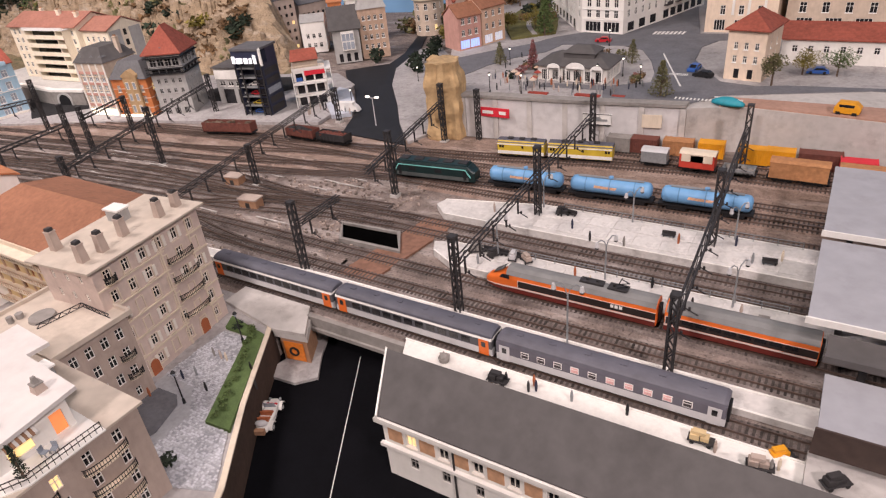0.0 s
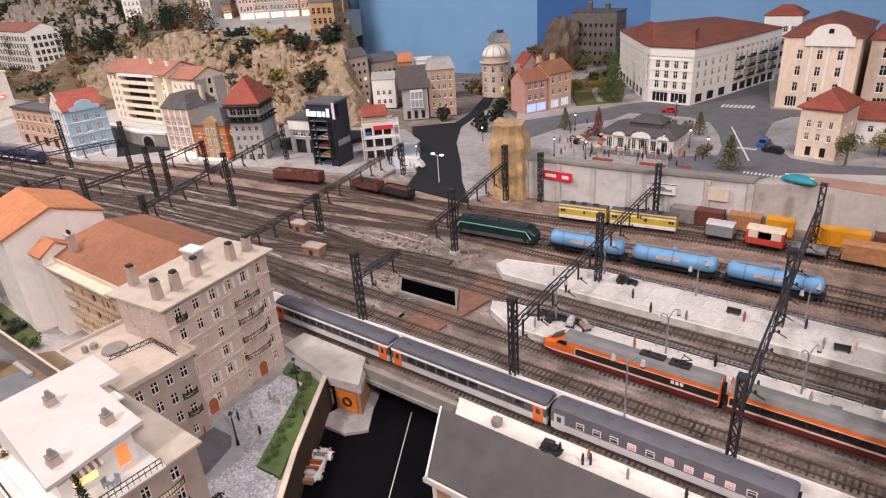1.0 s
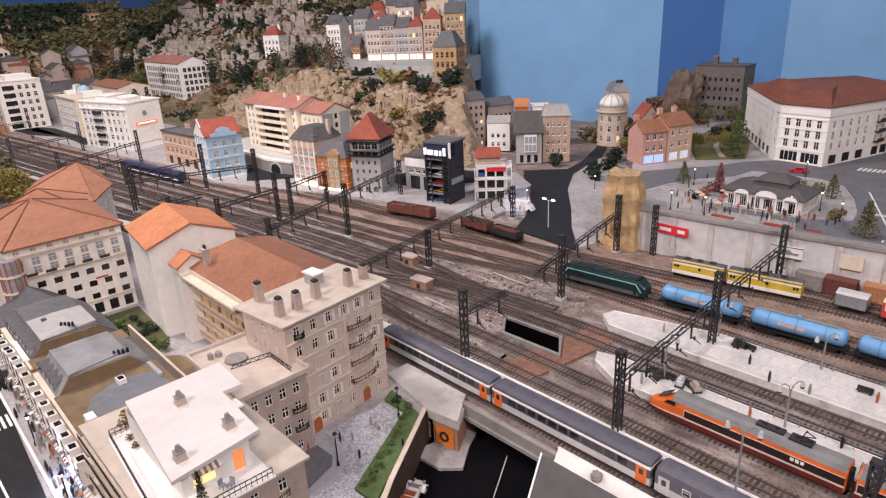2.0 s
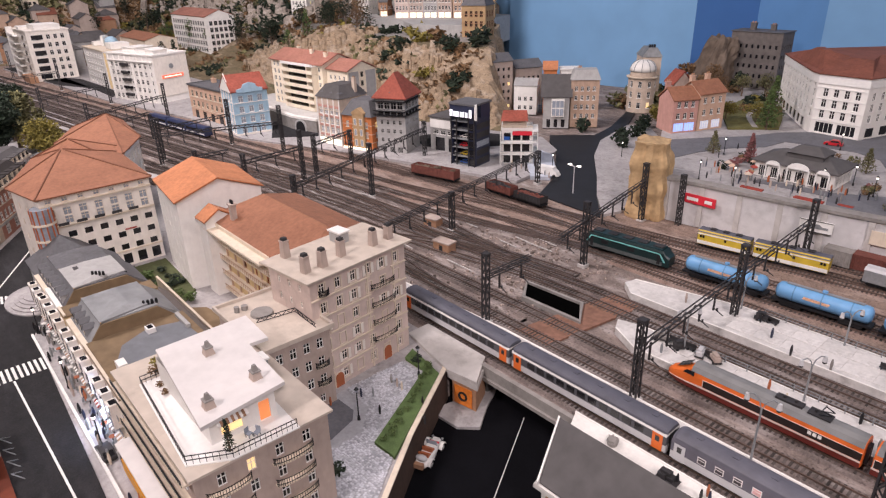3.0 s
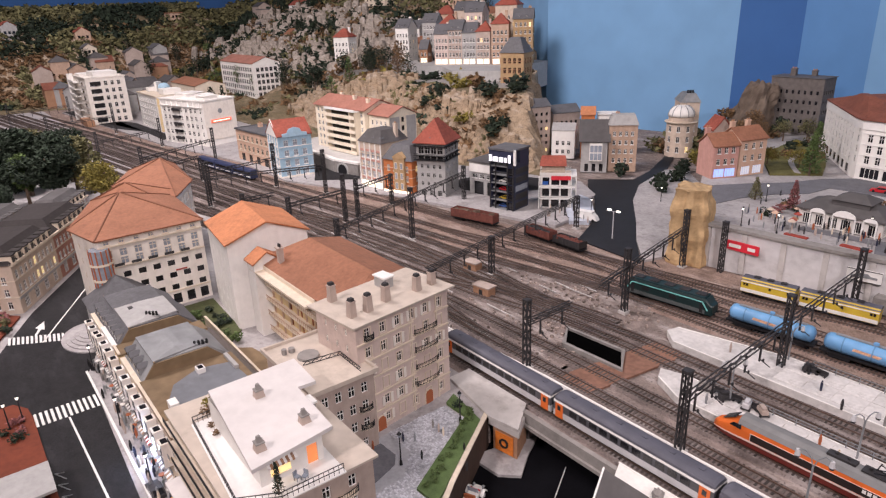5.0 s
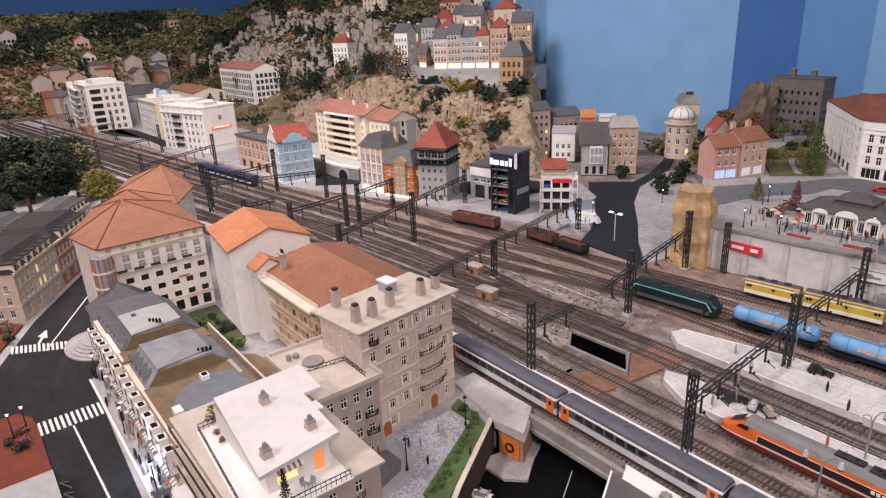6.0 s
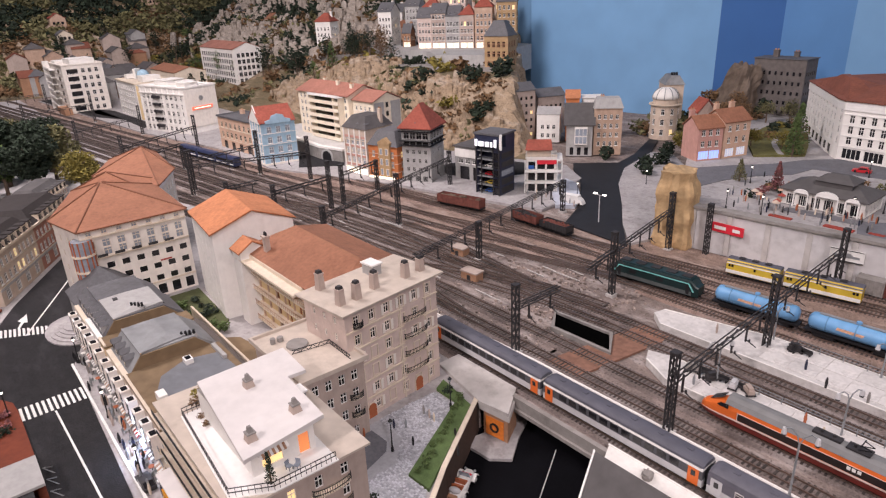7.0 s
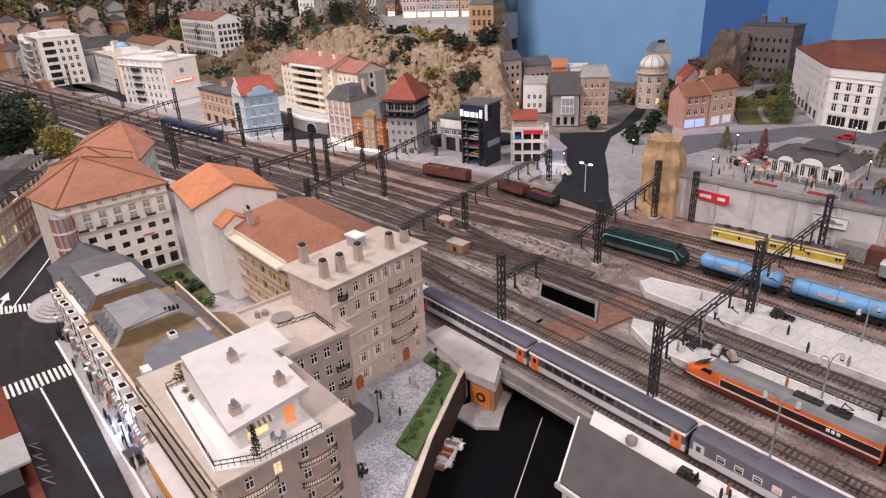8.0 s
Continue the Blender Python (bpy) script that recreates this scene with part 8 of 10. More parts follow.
def coach(label, x0, x1, y, lower, band, roof, stripe, door, win, nwin, winm, rz=0.0, h=0.0, z=0.0042):
    ln = x1 - x0
    ob = thing("passenger_coach", label, "railway coach", (x0 + x1) / 2, y, z, rz, "coaches of the express")
    W = 0.0158
    L = ln / 2 - 0.0025
    for name, prof, m in (
            ("lower_body", [(-W, 0.019), (-W, 0.0085), (-W + 0.002, 0.0065), (W - 0.002, 0.0065), (W, 0.0085), (W, 0.019)], lower),
            ("window_band", [(-W, 0.0325), (-W, 0.0192), (W, 0.0192), (W, 0.0325)], band),
            ("cant_rail", [(-W + 0.0006, 0.0362), (-W - 0.0002, 0.0327), (W + 0.0002, 0.0327), (W - 0.0006, 0.0362)], stripe)):
        part(name, G().loft([ring_side(prof, -L), ring_side(prof, L)]), m, ob)
    arc = [(W * 0.97 * math.cos(math.pi * i / 10), 0.0364 + 0.0085 * math.sin(math.pi * i / 10) ** 0.8) for i in range(11)]
    e = 0.004
    arc2 = [(a * 0.9, 0.0364 + (b - 0.0364) * 0.72) for a, b in arc]
    part("roof", G().loft([ring_side(arc2, -L), ring_side(arc, -L + e), ring_side(arc, L - e), ring_side(arc2, L)]), roof, ob, smooth=False)
    for i in range(6):
        x = -L * 0.8 + i * L * 0.32
        part("roof_vent", G().box(x - 0.004, x + 0.004, -0.003, 0.003, 0.0446, 0.0458), roof, ob)
    for s in (-1, 1):
        for i in range(nwin):
            x = -L + 0.03 + (2 * L - 0.06) * (i + 0.5) / nwin
            wm = winm[i % len(winm)] if s < 0 else winm[0]
            if winm[0] is GLASS:
                key = ("coachwin", wm.name)
                if key not in WIN:
                    WIN[key] = G().box(-0.0068, 0.0068, -0.0004, 0.0004, 0, win).mesh("window", wm)
                o = part("window", WIN[key], None, ob)
            else:
                key = ("coachframe", wm.name)
                if key not in WIN:
                    me = G().box(-0.0055, 0.0055, -0.0005, 0.0005, 0, win).box(-0.0045, 0.0045, -0.0008, -0.0005, 0.001, win - 0.001, 1).box(-0.0045, 0.0045, -0.0011, -0.0008, win * 0.6, win * 0.6 + 0.0007)
                    WIN[key] = me.mesh("window", WHITE, wm)
                o = part("window", WIN[key], None, ob)
            o.matrix_basis = pose(x, s * W, 0.0215, 0, 0, 0 if s < 0 else 180)
        for x in (-L + 0.012, L - 0.012):
            d = part("door", G().box(-0.0075, 0.0075, -0.0006, 0.0004, 0, 0.0245).box(-0.003, 0.003, -0.0009, -0.0006, 0.013, 0.021, 1), (door, GLASS), ob)
            d.matrix_basis = pose(x, s * W, 0.008, 0, 0, 0 if s < 0 else 180)
    for s in (-1, 1):
        part("gangway", G().box(s * L - 0.0002 if s > 0 else -L - 0.003, L + 0.003 if s > 0 else -L + 0.0002, -0.007, 0.007, 0.009, 0.034), BLACK, ob)
    part("underframe", G().box(-L * 0.6, L * 0.6, -0.011, 0.011, 0.0035, 0.0066), BLACK, ob)
    for s in (-1, 1):
        wheelset(ob, s * (L - 0.036))
    return ob


DIM_PANE = mat("dim_pane", (0.045, 0.035, 0.04), 0.5, 0.4, 400)
PINK_W = mat("window_pink", (0.75, 0.42, 0.4), 0.4, 0.35, 400)
coach("grey express coach with white waist and orange doors", -0.632, -0.362, 0.672, TRAIN_LT, TRAIN_GREY, TRAIN_ROOF, WHITE, TGV_OR, 0.009, 11, (GLASS,))
coach("grey express coach with white waist and orange doors", -0.36, -0.0875, 0.672, TRAIN_LT, TRAIN_GREY, TRAIN_ROOF, WHITE, TGV_OR, 0.009, 11, (GLASS,))
LILAC = mat("coach_lilac_grey", (0.125, 0.118, 0.145), 0.5, 0.15, 60, stain=0.2)
LILAC_R = mat("coach_lilac_roof", (0.125, 0.122, 0.148), 0.55, 0.2, 60, stain=0.25)
coach("lilac grey sleeping coach with framed pink windows", -0.0855, 0.205, 0.672, TRAIN_LT, LILAC, LILAC_R, LILAC, TRAIN_LT, 0.0095, 10, (DIM_PANE, DIM_PANE, DIM_PANE, PINK_W, DIM_PANE, PINK_W, PINK_W, PINK_W, PINK_W, DIM_PANE))


BAND_BROWN = mat("band_brown", (0.028, 0.02, 0.019), 0.45, 0.2, 60, stain=0.2)
PINK_LINE = mat("pale_line", (0.72, 0.58, 0.53), 0.5, 0.15, 60, stain=0.2)
SKIRT_RED = mat("skirt_red", (0.13, 0.02, 0.015), 0.5, 0.2, 60, stain=0.3)


def high_speed(label, x0, x1, y, nose):
    ln = x1 - x0
    ob = thing("high_speed_car", label, "train", (x0 + x1) / 2, y, 0.0042, 0, "orange train")
    L, W = ln / 2 - 0.003, 0.0158
    prof = [(-W, 0.012), (-W, 0.0275), (-W * 0.94, 0.034), (-W * 0.7, 0.0405), (-W * 0.3, 0.0435), (W * 0.3, 0.0435), (W * 0.7, 0.0405), (W * 0.94, 0.034), (W, 0.0275), (W, 0.012), (W * 0.9, 0.0055), (-W * 0.9, 0.0055)]
    st = [(-L, 0.32, 0.28), (-L + 0.006, 0.55, 0.45), (-L + 0.018, 0.76, 0.62), (-L + 0.034, 0.92, 0.8), (-L + 0.056, 1, 1)] if nose else [(-L, 1, 1)]
    rings = [[(x, yy * a, 0.0055 + (z - 0.0055) * b) for yy, z in prof] for x, a, b in st + [(L, 1, 1)]]
    part("body", G().loft(rings), TGV_OR, ob, "orange car body")
    xs = -L + (0.06 if nose else 0.002)
    part("roof_panel", G().loft([[(x, yy, z) for yy, z in ((-W * 0.985, 0.0342), (-W * 0.74, 0.0408), (-W * 0.3, 0.0442), (W * 0.3, 0.0442), (W * 0.74, 0.0408), (W * 0.985, 0.0342))] for x in (xs - (0.02 if nose else 0), L - 0.001)]), mat("roof_grey", (0.2, 0.2, 0.2), 0.6, 0.2, 60, stain=0.25) if "roof_grey" not in bpy.data.materials else bpy.data.materials["roof_grey"], ob, "grey roof panel")
    for s in (-1, 1):
        yy = s * (W + 0.0004)
        part("side_band", G().box(xs + 0.0, L - 0.001, min(yy, s * W), max(yy, s * W), 0.0158, 0.0272), BAND_BROWN, ob, "dark brown side band")
        y2 = yy + s * 0.0002
        part("band_edge", G().box(xs - 0.001, L - 0.001, min(y2, s * W), max(y2, s * W), 0.0272, 0.0279).box(xs - 0.001, xs, min(y2, s * W), max(y2, s * W), 0.0158, 0.0279), PINK_LINE, ob, "pale edge of the side band")
        for nm, z0, z1, m, words in (("side_stripe", 0.0126, 0.0152, PINK_LINE, "pale stripe"), ("skirt", 0.0046, 0.0124, SKIRT_RED, "dark red skirt")):
            strip = []
            for x, wa, wb in st + [(L - 0.001, 1, 1)]:
                q = s * (W * wa + 0.0005)
                strip.append([(x, q, 0.0055 + (z0 - 0.0055) * wb), (x, q, 0.0055 + (z1 - 0.0055) * wb), (x, q - s * 0.002, 0.0055 + (z1 - 0.0055) * wb), (x, q - s * 0.002, 0.0055 + (z0 - 0.0055) * wb)])
            part(nm, G().loft(strip), m, ob, words)
        if nose:
            part("cab_window", G().loft([[(-L + 0.027, s * W * 0.82, 0.0265), (-L + 0.045, s * W * 0.985, 0.0275), (-L + 0.045, s * W * 0.93, 0.0345), (-L + 0.032, s * W * 0.78, 0.0315)], [(-L + 0.027, s * (W * 0.82 + 0.001), 0.0265), (-L + 0.045, s * (W * 0.985 + 0.001), 0.0275), (-L + 0.045, s * (W * 0.93 + 0.001), 0.035), (-L + 0.032, s * (W * 0.78 + 0.001), 0.032)]]), GLASS, ob)
            bars = G()
            for i, (dx, w) in enumerate(((0, 0.0045), (0.0062, 0.0045), (0.0125, 0.0045))):
                bars.box(0.07 + dx, 0.07 + dx + w, min(yy, yy + s * 0.0004), max(yy, yy + s * 0.0004), 0.0205, 0.0255)
            part("logo_bars", bars, WHITE, ob, "white logo shapes on the dark band")
        else:
            for i in range(8):
                o = part("window", G().box(-0.007, 0.007, 0, 0.0003, 0.0205, 0.0265), GLASS, ob)
                o.matrix_basis = pose(-L + 0.03 + i * (2 * L - 0.06) / 7, s * (W + 0.0004), 0, 0, 0, 0 if s > 0 else 180)
    if nose:
        part("windscreen", G().face([(-L + 0.014, -W * 0.5, 0.0275), (-L + 0.014, W * 0.5, 0.0275), (-L + 0.033, W * 0.62, 0.0392), (-L + 0.033, -W * 0.62, 0.0392)]), GLASS, ob)
        eq = G().box(0.02, 0.055, -0.006, 0.006, 0.0442, 0.0475).box(0.062, 0.09, -0.008, 0.008, 0.0442, 0.0465)
        for dx in (0.03, 0.045, 0.07):
            eq.cyl(dx, 0, 0.046, 0.0505, 0.0022, n=8)
        part("roof_gear", eq, STEEL_DK, ob)
        p = G()
        for s in (-1, 1):
            p.bar((0.075, s * 0.005, 0.0475), (0.09, s * 0.005, 0.0525), 0.001)
            p.bar((0.09, s * 0.005, 0.0525), (0.078, s * 0.006, 0.056), 0.001)
        p.bar((0.078, -0.009, 0.056), (0.078, 0.009, 0.056), 0.0012)
        part("pantograph", p, BLACK, ob)
    for x in (-L + 0.05, L - 0.035):
        wheelset(ob, x)
    part("coupling", G().box(L - 0.001, L + 0.004, -0.006, 0.006, 0.008, 0.034), BLACK, ob)
    return ob


high_speed("orange high speed power car with dark band and grey roof", -0.186, 0.088, 0.8255, True)
high_speed("orange high speed trailer car with grey roof", 0.093, 0.285, 0.8255, False)


def loco(label, ln, x, y, rz, side, roofm, front, stripe=None, low=None, panels=0, name="locomotive"):
    ob = thing(name, label, name, x, y, 0.0042, rz)
    L, W = ln / 2 - 0.004, 0.0165
    prof = [(-W, 0.008), (-W, 0.036), (-W * 0.86, 0.0405), (W * 0.86, 0.0405), (W, 0.036), (W, 0.008)]
    f = lambda x, k: [(x, yy * k, z) for yy, z in prof]
    part("body", G().loft([[(-L, yy * 0.8, 0.008 + (z - 0.008) * 0.62) for yy, z in prof], [(-L + 0.006, yy * 0.94, 0.008 + (z - 0.008) * 0.72) for yy, z in prof], f(-L + 0.014, 1), f(L - 0.014, 1), [(L - 0.006, yy * 0.94, 0.008 + (z - 0.008) * 0.72) for yy, z in prof], [(L, yy * 0.8, 0.008 + (z - 0.008) * 0.62) for yy, z in prof]]), side, ob)
    part("roof", G().box(-L + 0.018, L - 0.018, -W * 0.82, W * 0.82, 0.0405, 0.0435), roofm, ob)
    gr = G()
    for i in range(5):
        xx = -L * 0.7 + i * L * 0.35
        gr.box(xx - 0.01, xx + 0.01, -0.008, 0.008, 0.0435, 0.0455)
    part("roof_gear", gr, STEEL_DK, ob)
    for s in (-1, 1):
        y0, y1 = sorted((s * W, s * (W + 0.0005)))
        if stripe:
            part("stripe", G().box(-L + 0.02, L - 0.02, y0, y1, 0.033, 0.0352), stripe, ob, "pale stripe")
            b = G()
            for e in (-1, 1):
                b.bar((e * (L - 0.02), s * (W + 0.0003), 0.034), (e * (L - 0.009), s * (W * 0.98 + 0.0003), 0.018), 0.0022)
            part("end_stripe", b, stripe, ob, "slanted pale stripe")
        if low:
            part("lower_band", G().box(-L + 0.014, L - 0.014, y0, y1, 0.009, 0.0195 if low is WHITE else 0.017), low, ob)
        for i in range(panels):
            xx = -L + 0.022 + (2 * L - 0.044) * i / max(1, panels - 1)
            part("door", G().box(xx - 0.0035, xx + 0.0035, y0 - 0.0002, y1 + 0.0002, 0.0105, 0.032), BLACK if i in (0, panels - 1) else side, ob) if i in (0, panels - 1) else None
            part("grille", G().box(xx - 0.008, xx + 0.008, y0 - 0.0002, y1 + 0.0002, 0.022, 0.03), front, ob) if 0 < i < panels - 1 and i % 2 else None
        part("cab_glass", G().box(-L + 0.002, -L + 0.009, y0, y1, 0.023, 0.028), GLASS, ob)
    part("underframe", G().box(-L + 0.004, L - 0.004, -0.012, 0.012, 0.004, 0.0082), BLACK, ob)
    part("buffers", G().box(-L - 0.004, L + 0.004, -0.01, -0.007, 0.0095, 0.012).box(-L - 0.004, L + 0.004, 0.007, 0.01, 0.0095, 0.012), BLACK, ob)
    for xx in (-L + 0.035, L - 0.035):
        wheelset(ob, xx)
    return ob


loco("dark green diesel locomotive with pale teal stripes", 0.208, -0.478, 1.146, 5.5, TRAIN_GREEN, mat("loco_roof_teal", (0.014, 0.035, 0.04), 0.5, 0.25, 80, stain=0.2), BLACK, TRAIN_TEAL, mat("loco_grey", (0.08, 0.09, 0.09), 0.6, 0.2, 80), 6)
def yellow_car(label, ln, x, y, rz):
    u = thing("railcar", label, "train", x, y, 0.0042, rz, "yellow train")
    W, L = 0.0155, ln / 2
    part("body", G().loft([[(q, yy, zz) for yy, zz in ((-W, 0.008), (-W, 0.033), (-W * 0.7, 0.039), (W * 0.7, 0.039), (W, 0.033), (W, 0.008))] for q in (-L, L)]), TRAIN_YEL, u)
    part("roof", G().loft([[(q, yy, zz) for yy, zz in ((-W * 0.95, 0.0345), (-W * 0.6, 0.0402), (W * 0.6, 0.0402), (W * 0.95, 0.0345))] for q in (-L - 0.0006, L + 0.0006)]), TRAIN_ROOF, u, "dark grey roof")
    for s in (-1, 1):
        y0, y1 = sorted((s * W, s * (W + 0.0005)))
        part("lower_band", G().box(-L, L, y0, y1, 0.009, 0.0165), WHITE, u, "white lower band")
        part("upper_band", G().box(-L, L, y0, y1, 0.0305, 0.0328), WHITE, u)
        for xx in (-L + 0.007, -L + 0.013, L * 0.1, L - 0.013, L - 0.007):
            part("window", G().box(xx - 0.0022, xx + 0.0022, y0 - 0.0002, y1 + 0.0002, 0.0235, 0.029), GLASS, u)
    part("end_wall", G().box(-L - 0.0012, -L, -W * 0.92, W * 0.92, 0.008, 0.0345), STEEL_DK, u)
    part("underframe", G().box(-L + 0.004, L - 0.004, -0.012, 0.012, 0.003, 0.0082), BLACK, u)
    for k in range(3):
        part("roof_box", G().box(-L * 0.6 + k * L * 0.5, -L * 0.6 + k * L * 0.5 + 0.012, -0.005, 0.005, 0.0402, 0.0432), STEEL_DK, u)
    for q in (-L + 0.02, L - 0.02):
        wheelset(u, q)


yellow_car("yellow and white diesel railcar with dark roof", 0.108, -0.352, 1.323, 8)
yellow_car("yellow and white railcar trailer with dark roof", 0.14, -0.22, 1.343, 8.5)


def tank_wagon(label, x, y, rz, ln=0.166):
    ob = thing("tank_wagon", label, "freight wagon", x, y, 0.0042, rz, "tank wagons")
    L = ln / 2 - 0.006
    n = 16
    ring = lambda xx, r: [(xx, r * math.cos(2 * math.pi * i / n), 0.0285 + r * math.sin(2 * math.pi * i / n)) for i in range(n)]
    part("tank", G().loft([ring(-L, 0.009), ring(-L + 0.004, 0.0145), ring(-L + 0.009, 0.0158), ring(L - 0.009, 0.0158), ring(L - 0.004, 0.0145), ring(L, 0.009)]), TANK_BLUE, ob, "blue painted tank", smooth=True)
    bands = G()
    for xx in (-L * 0.6, 0, L * 0.6):
        part("tank_band", G().loft([ring(xx - 0.001, 0.0162), ring(xx + 0.001, 0.0162)]), mat("tank_band", (0.1, 0.24, 0.42), 0.5, 0.2, 80) if "tank_band" not in bpy.data.materials else bpy.data.materials["tank_band"], ob)
    m = G().face([(-0.03, -0.0159, 0.0285), (0.012, -0.0159, 0.0275), (0.015, -0.0153, 0.0325), (-0.028, -0.0152, 0.0335)])
    part("tank_mural", m, mat("mural", (0.7, 0.4, 0.25), 0.6, 0.6, 260) if "mural" not in bpy.data.materials else bpy.data.materials["mural"], ob, "faded orange painted patch")
    part("walkway", G().box(-L * 0.8, L * 0.8, -0.004, 0.004, 0.0445, 0.0455), STEEL_GR, ob)
    part("hatch", G().cyl(0, 0, 0.0455, 0.049, 0.0045, n=12), TANK_BLUE, ob)
    part("frame", G().box(-L - 0.004, L + 0.004, -0.012, 0.012, 0.009, 0.0128), BLACK, ob)
    for xx in (-L + 0.028, L - 0.028):
        wheelset(ob, xx)
    return ob


tank_wagon("blue tank wagon with a faded mural", -0.27, 1.164, 4)
tank_wagon("blue tank wagon with a faded mural", -0.098, 1.175, 3.5)
tank_wagon("blue tank wagon with a faded mural", 0.074, 1.183, 2)


def box_wagon(label, x, y, rz, ln, h, bodym, kind="open", load=None):
    ob = thing("freight_wagon", label, "freight wagon", x, y, 0.0042, rz, "freight wagons")
    L, W = ln / 2 - 0.005, 0.0155
    part("frame", G().box(-L - 0.004, L + 0.004, -0.013, 0.013, 0.007, 0.0105), BLACK, ob)
    if kind == "open":
        g = G().box(-L, L, -W, -W + 0.0012, 0.0105, h).box(-L, L, W - 0.0012, W, 0.0105, h).box(-L, -L + 0.0012, -W, W, 0.0105, h).box(L - 0.0012, L, -W, W, 0.0105, h).box(-L, L, -W, W, 0.0105, 0.0125)
        for i in range(9):
            xx = -L + 2 * L * i / 8
            g.box(xx - 0.0008, xx + 0.0008, -W - 0.001, -W, 0.0105, h)
            g.box(xx - 0.0008, xx + 0.0008, W, W + 0.001, 0.0105, h)
        part("body", g, bodym, ob)
        if load:
            q = G()
            rr = random.Random(int(x * 1000))
            for i in range(26):
                q.blob(-L + 0.006 + rr.random() * (2 * L - 0.012), (rr.random() - 0.5) * 0.022, h - 0.005 + rr.random() * 0.002, 0.006, 0.006, 0.0045, 6, 3, rough=0.3, rnd=rr)
            tagged(part("load", q, load, ob), kind="stuff")
    else:
        part("body", G().box(-L, L, -W, W, 0.0105, h), bodym, ob)
        part("roof", G().loft([[(xx, -W - 0.0008, h), (xx, W + 0.0008, h), (xx, W * 0.6, h + 0.004), (xx, -W * 0.6, h + 0.004)] for xx in (-L - 0.001, L + 0.001)]), load or TRAIN_ROOF, ob)
        for s in (-1, 1):
            y0, y1 = sorted((s * W, s * (W + 0.0008)))
            part("door", G().box(-0.012, 0.012, y0, y1, 0.012, h - 0.002), bodym, ob)
    for xx in (-L + 0.024, L - 0.024):
        wheelset(ob, xx)
    return ob


box_wagon("rusty red open wagon", -1.193, 1.213, 13, 0.165, 0.036, RUST, "open", BARK)
box_wagon("dark brown open wagon loaded with scrap", -0.95, 1.246, 0, 0.1, 0.032, RUST, "open", STEEL_DK)
box_wagon("dark brown open wagon loaded with scrap", -0.845, 1.246, 0, 0.1, 0.03, STEEL_DK, "open", RUST)
box_wagon("grey covered wagon with pale roof", -0.065, 1.365, 2, 0.062, 0.034, STEEL_GR, "covered", TRAIN_LT)
rr1 = box_wagon("small cream and red railcar", 0.022, 1.362, 0, 0.078, 0.04, TRAIN_RED, "covered", CREAM)
part("upper_side", G().box(-0.03, 0.03, -0.0163, 0.0163, 0.024, 0.0395), CREAM, rr1, "cream upper half with windows")
box_wagon("flat wagon with grey rails", 0.1, 1.364, 0, 0.07, 0.018, STEEL_GR, "open", CONC_DK)
box_wagon("orange brown covered wagon with rusty base", 0.205, 1.365, 0, 0.11, 0.042, WOOD, "covered", WOOD)
box_wagon("orange brown covered wagon with rusty base", 0.32, 1.37, 1, 0.11, 0.042, WOOD, "covered", WOOD)
for x, y, w, m, lab in ((-0.16, 1.425, 0.05, CONC_DK, "grey"), (-0.105, 1.432, 0.055, RUST, "rusty brown"), (-0.035, 1.44, 0.06, WOOD, "orange brown"), (0.032, 1.447, 0.05, CONT_OR, "orange"), (0.115, 1.44, 0.055, CONT_OR, "orange"), (0.165, 1.445, 0.05, CONT_OR, "yellow orange"), (0.235, 1.45, 0.075, RUST, "rusty brown"), (0.3, 1.43, 0.06, SIGN_RED, "red")):
    c = thing("freight_container", lab + " freight container on the siding", "container", x, y, 0.0042, 3, "containers")
    k = int(w / 0.004)
    prof = []
    for i in range(k):
        xx = -w / 2 + i * w / k
        prof += [(xx, -0.0148), (xx + w / k * 0.45, -0.0148), (xx + w / k * 0.55, -0.014), (xx + w / k * 0.95, -0.014)]
    part("body", G().prism(prof + [(x, -y) for x, y in reversed(prof)], 0, 0.032), m, c)
    for s in (-1, 1):
        part("corner_frame", G().box(s * w / 2 - 0.0012, s * w / 2 + 0.0012, -0.0155, 0.0155, 0, 0.0325), m, c)
# blue local train far down the line
for i in range(3):
    x = -2.27 - i * 0.15
    y = 1.07 + bend(x)
    u = thing("railcar", "dark blue and white local railcar", "train", x, y, 0.0042, 7.4, "local train")
    W = 0.0155
    part("body", G().loft([ring_side([(-W, 0.008), (-W, 0.036), (-W * 0.7, 0.042), (W * 0.7, 0.042), (W, 0.036), (W, 0.008)], q) for q in (-0.072, 0.072)]), TRAIN_NAVY, u)
    for s in (-1, 1):
        y0, y1 = sorted((s * W, s * (W + 0.0005)))
        part("window_band", G().box(-0.066, 0.066, y0, y1, 0.022, 0.031), GLASS, u)
        part("stripe", G().box(-0.066, 0.066, y0, y1, 0.012, 0.016), WHITE, u)
    for q in (-0.045, 0.045):
        wheelset(u, q)


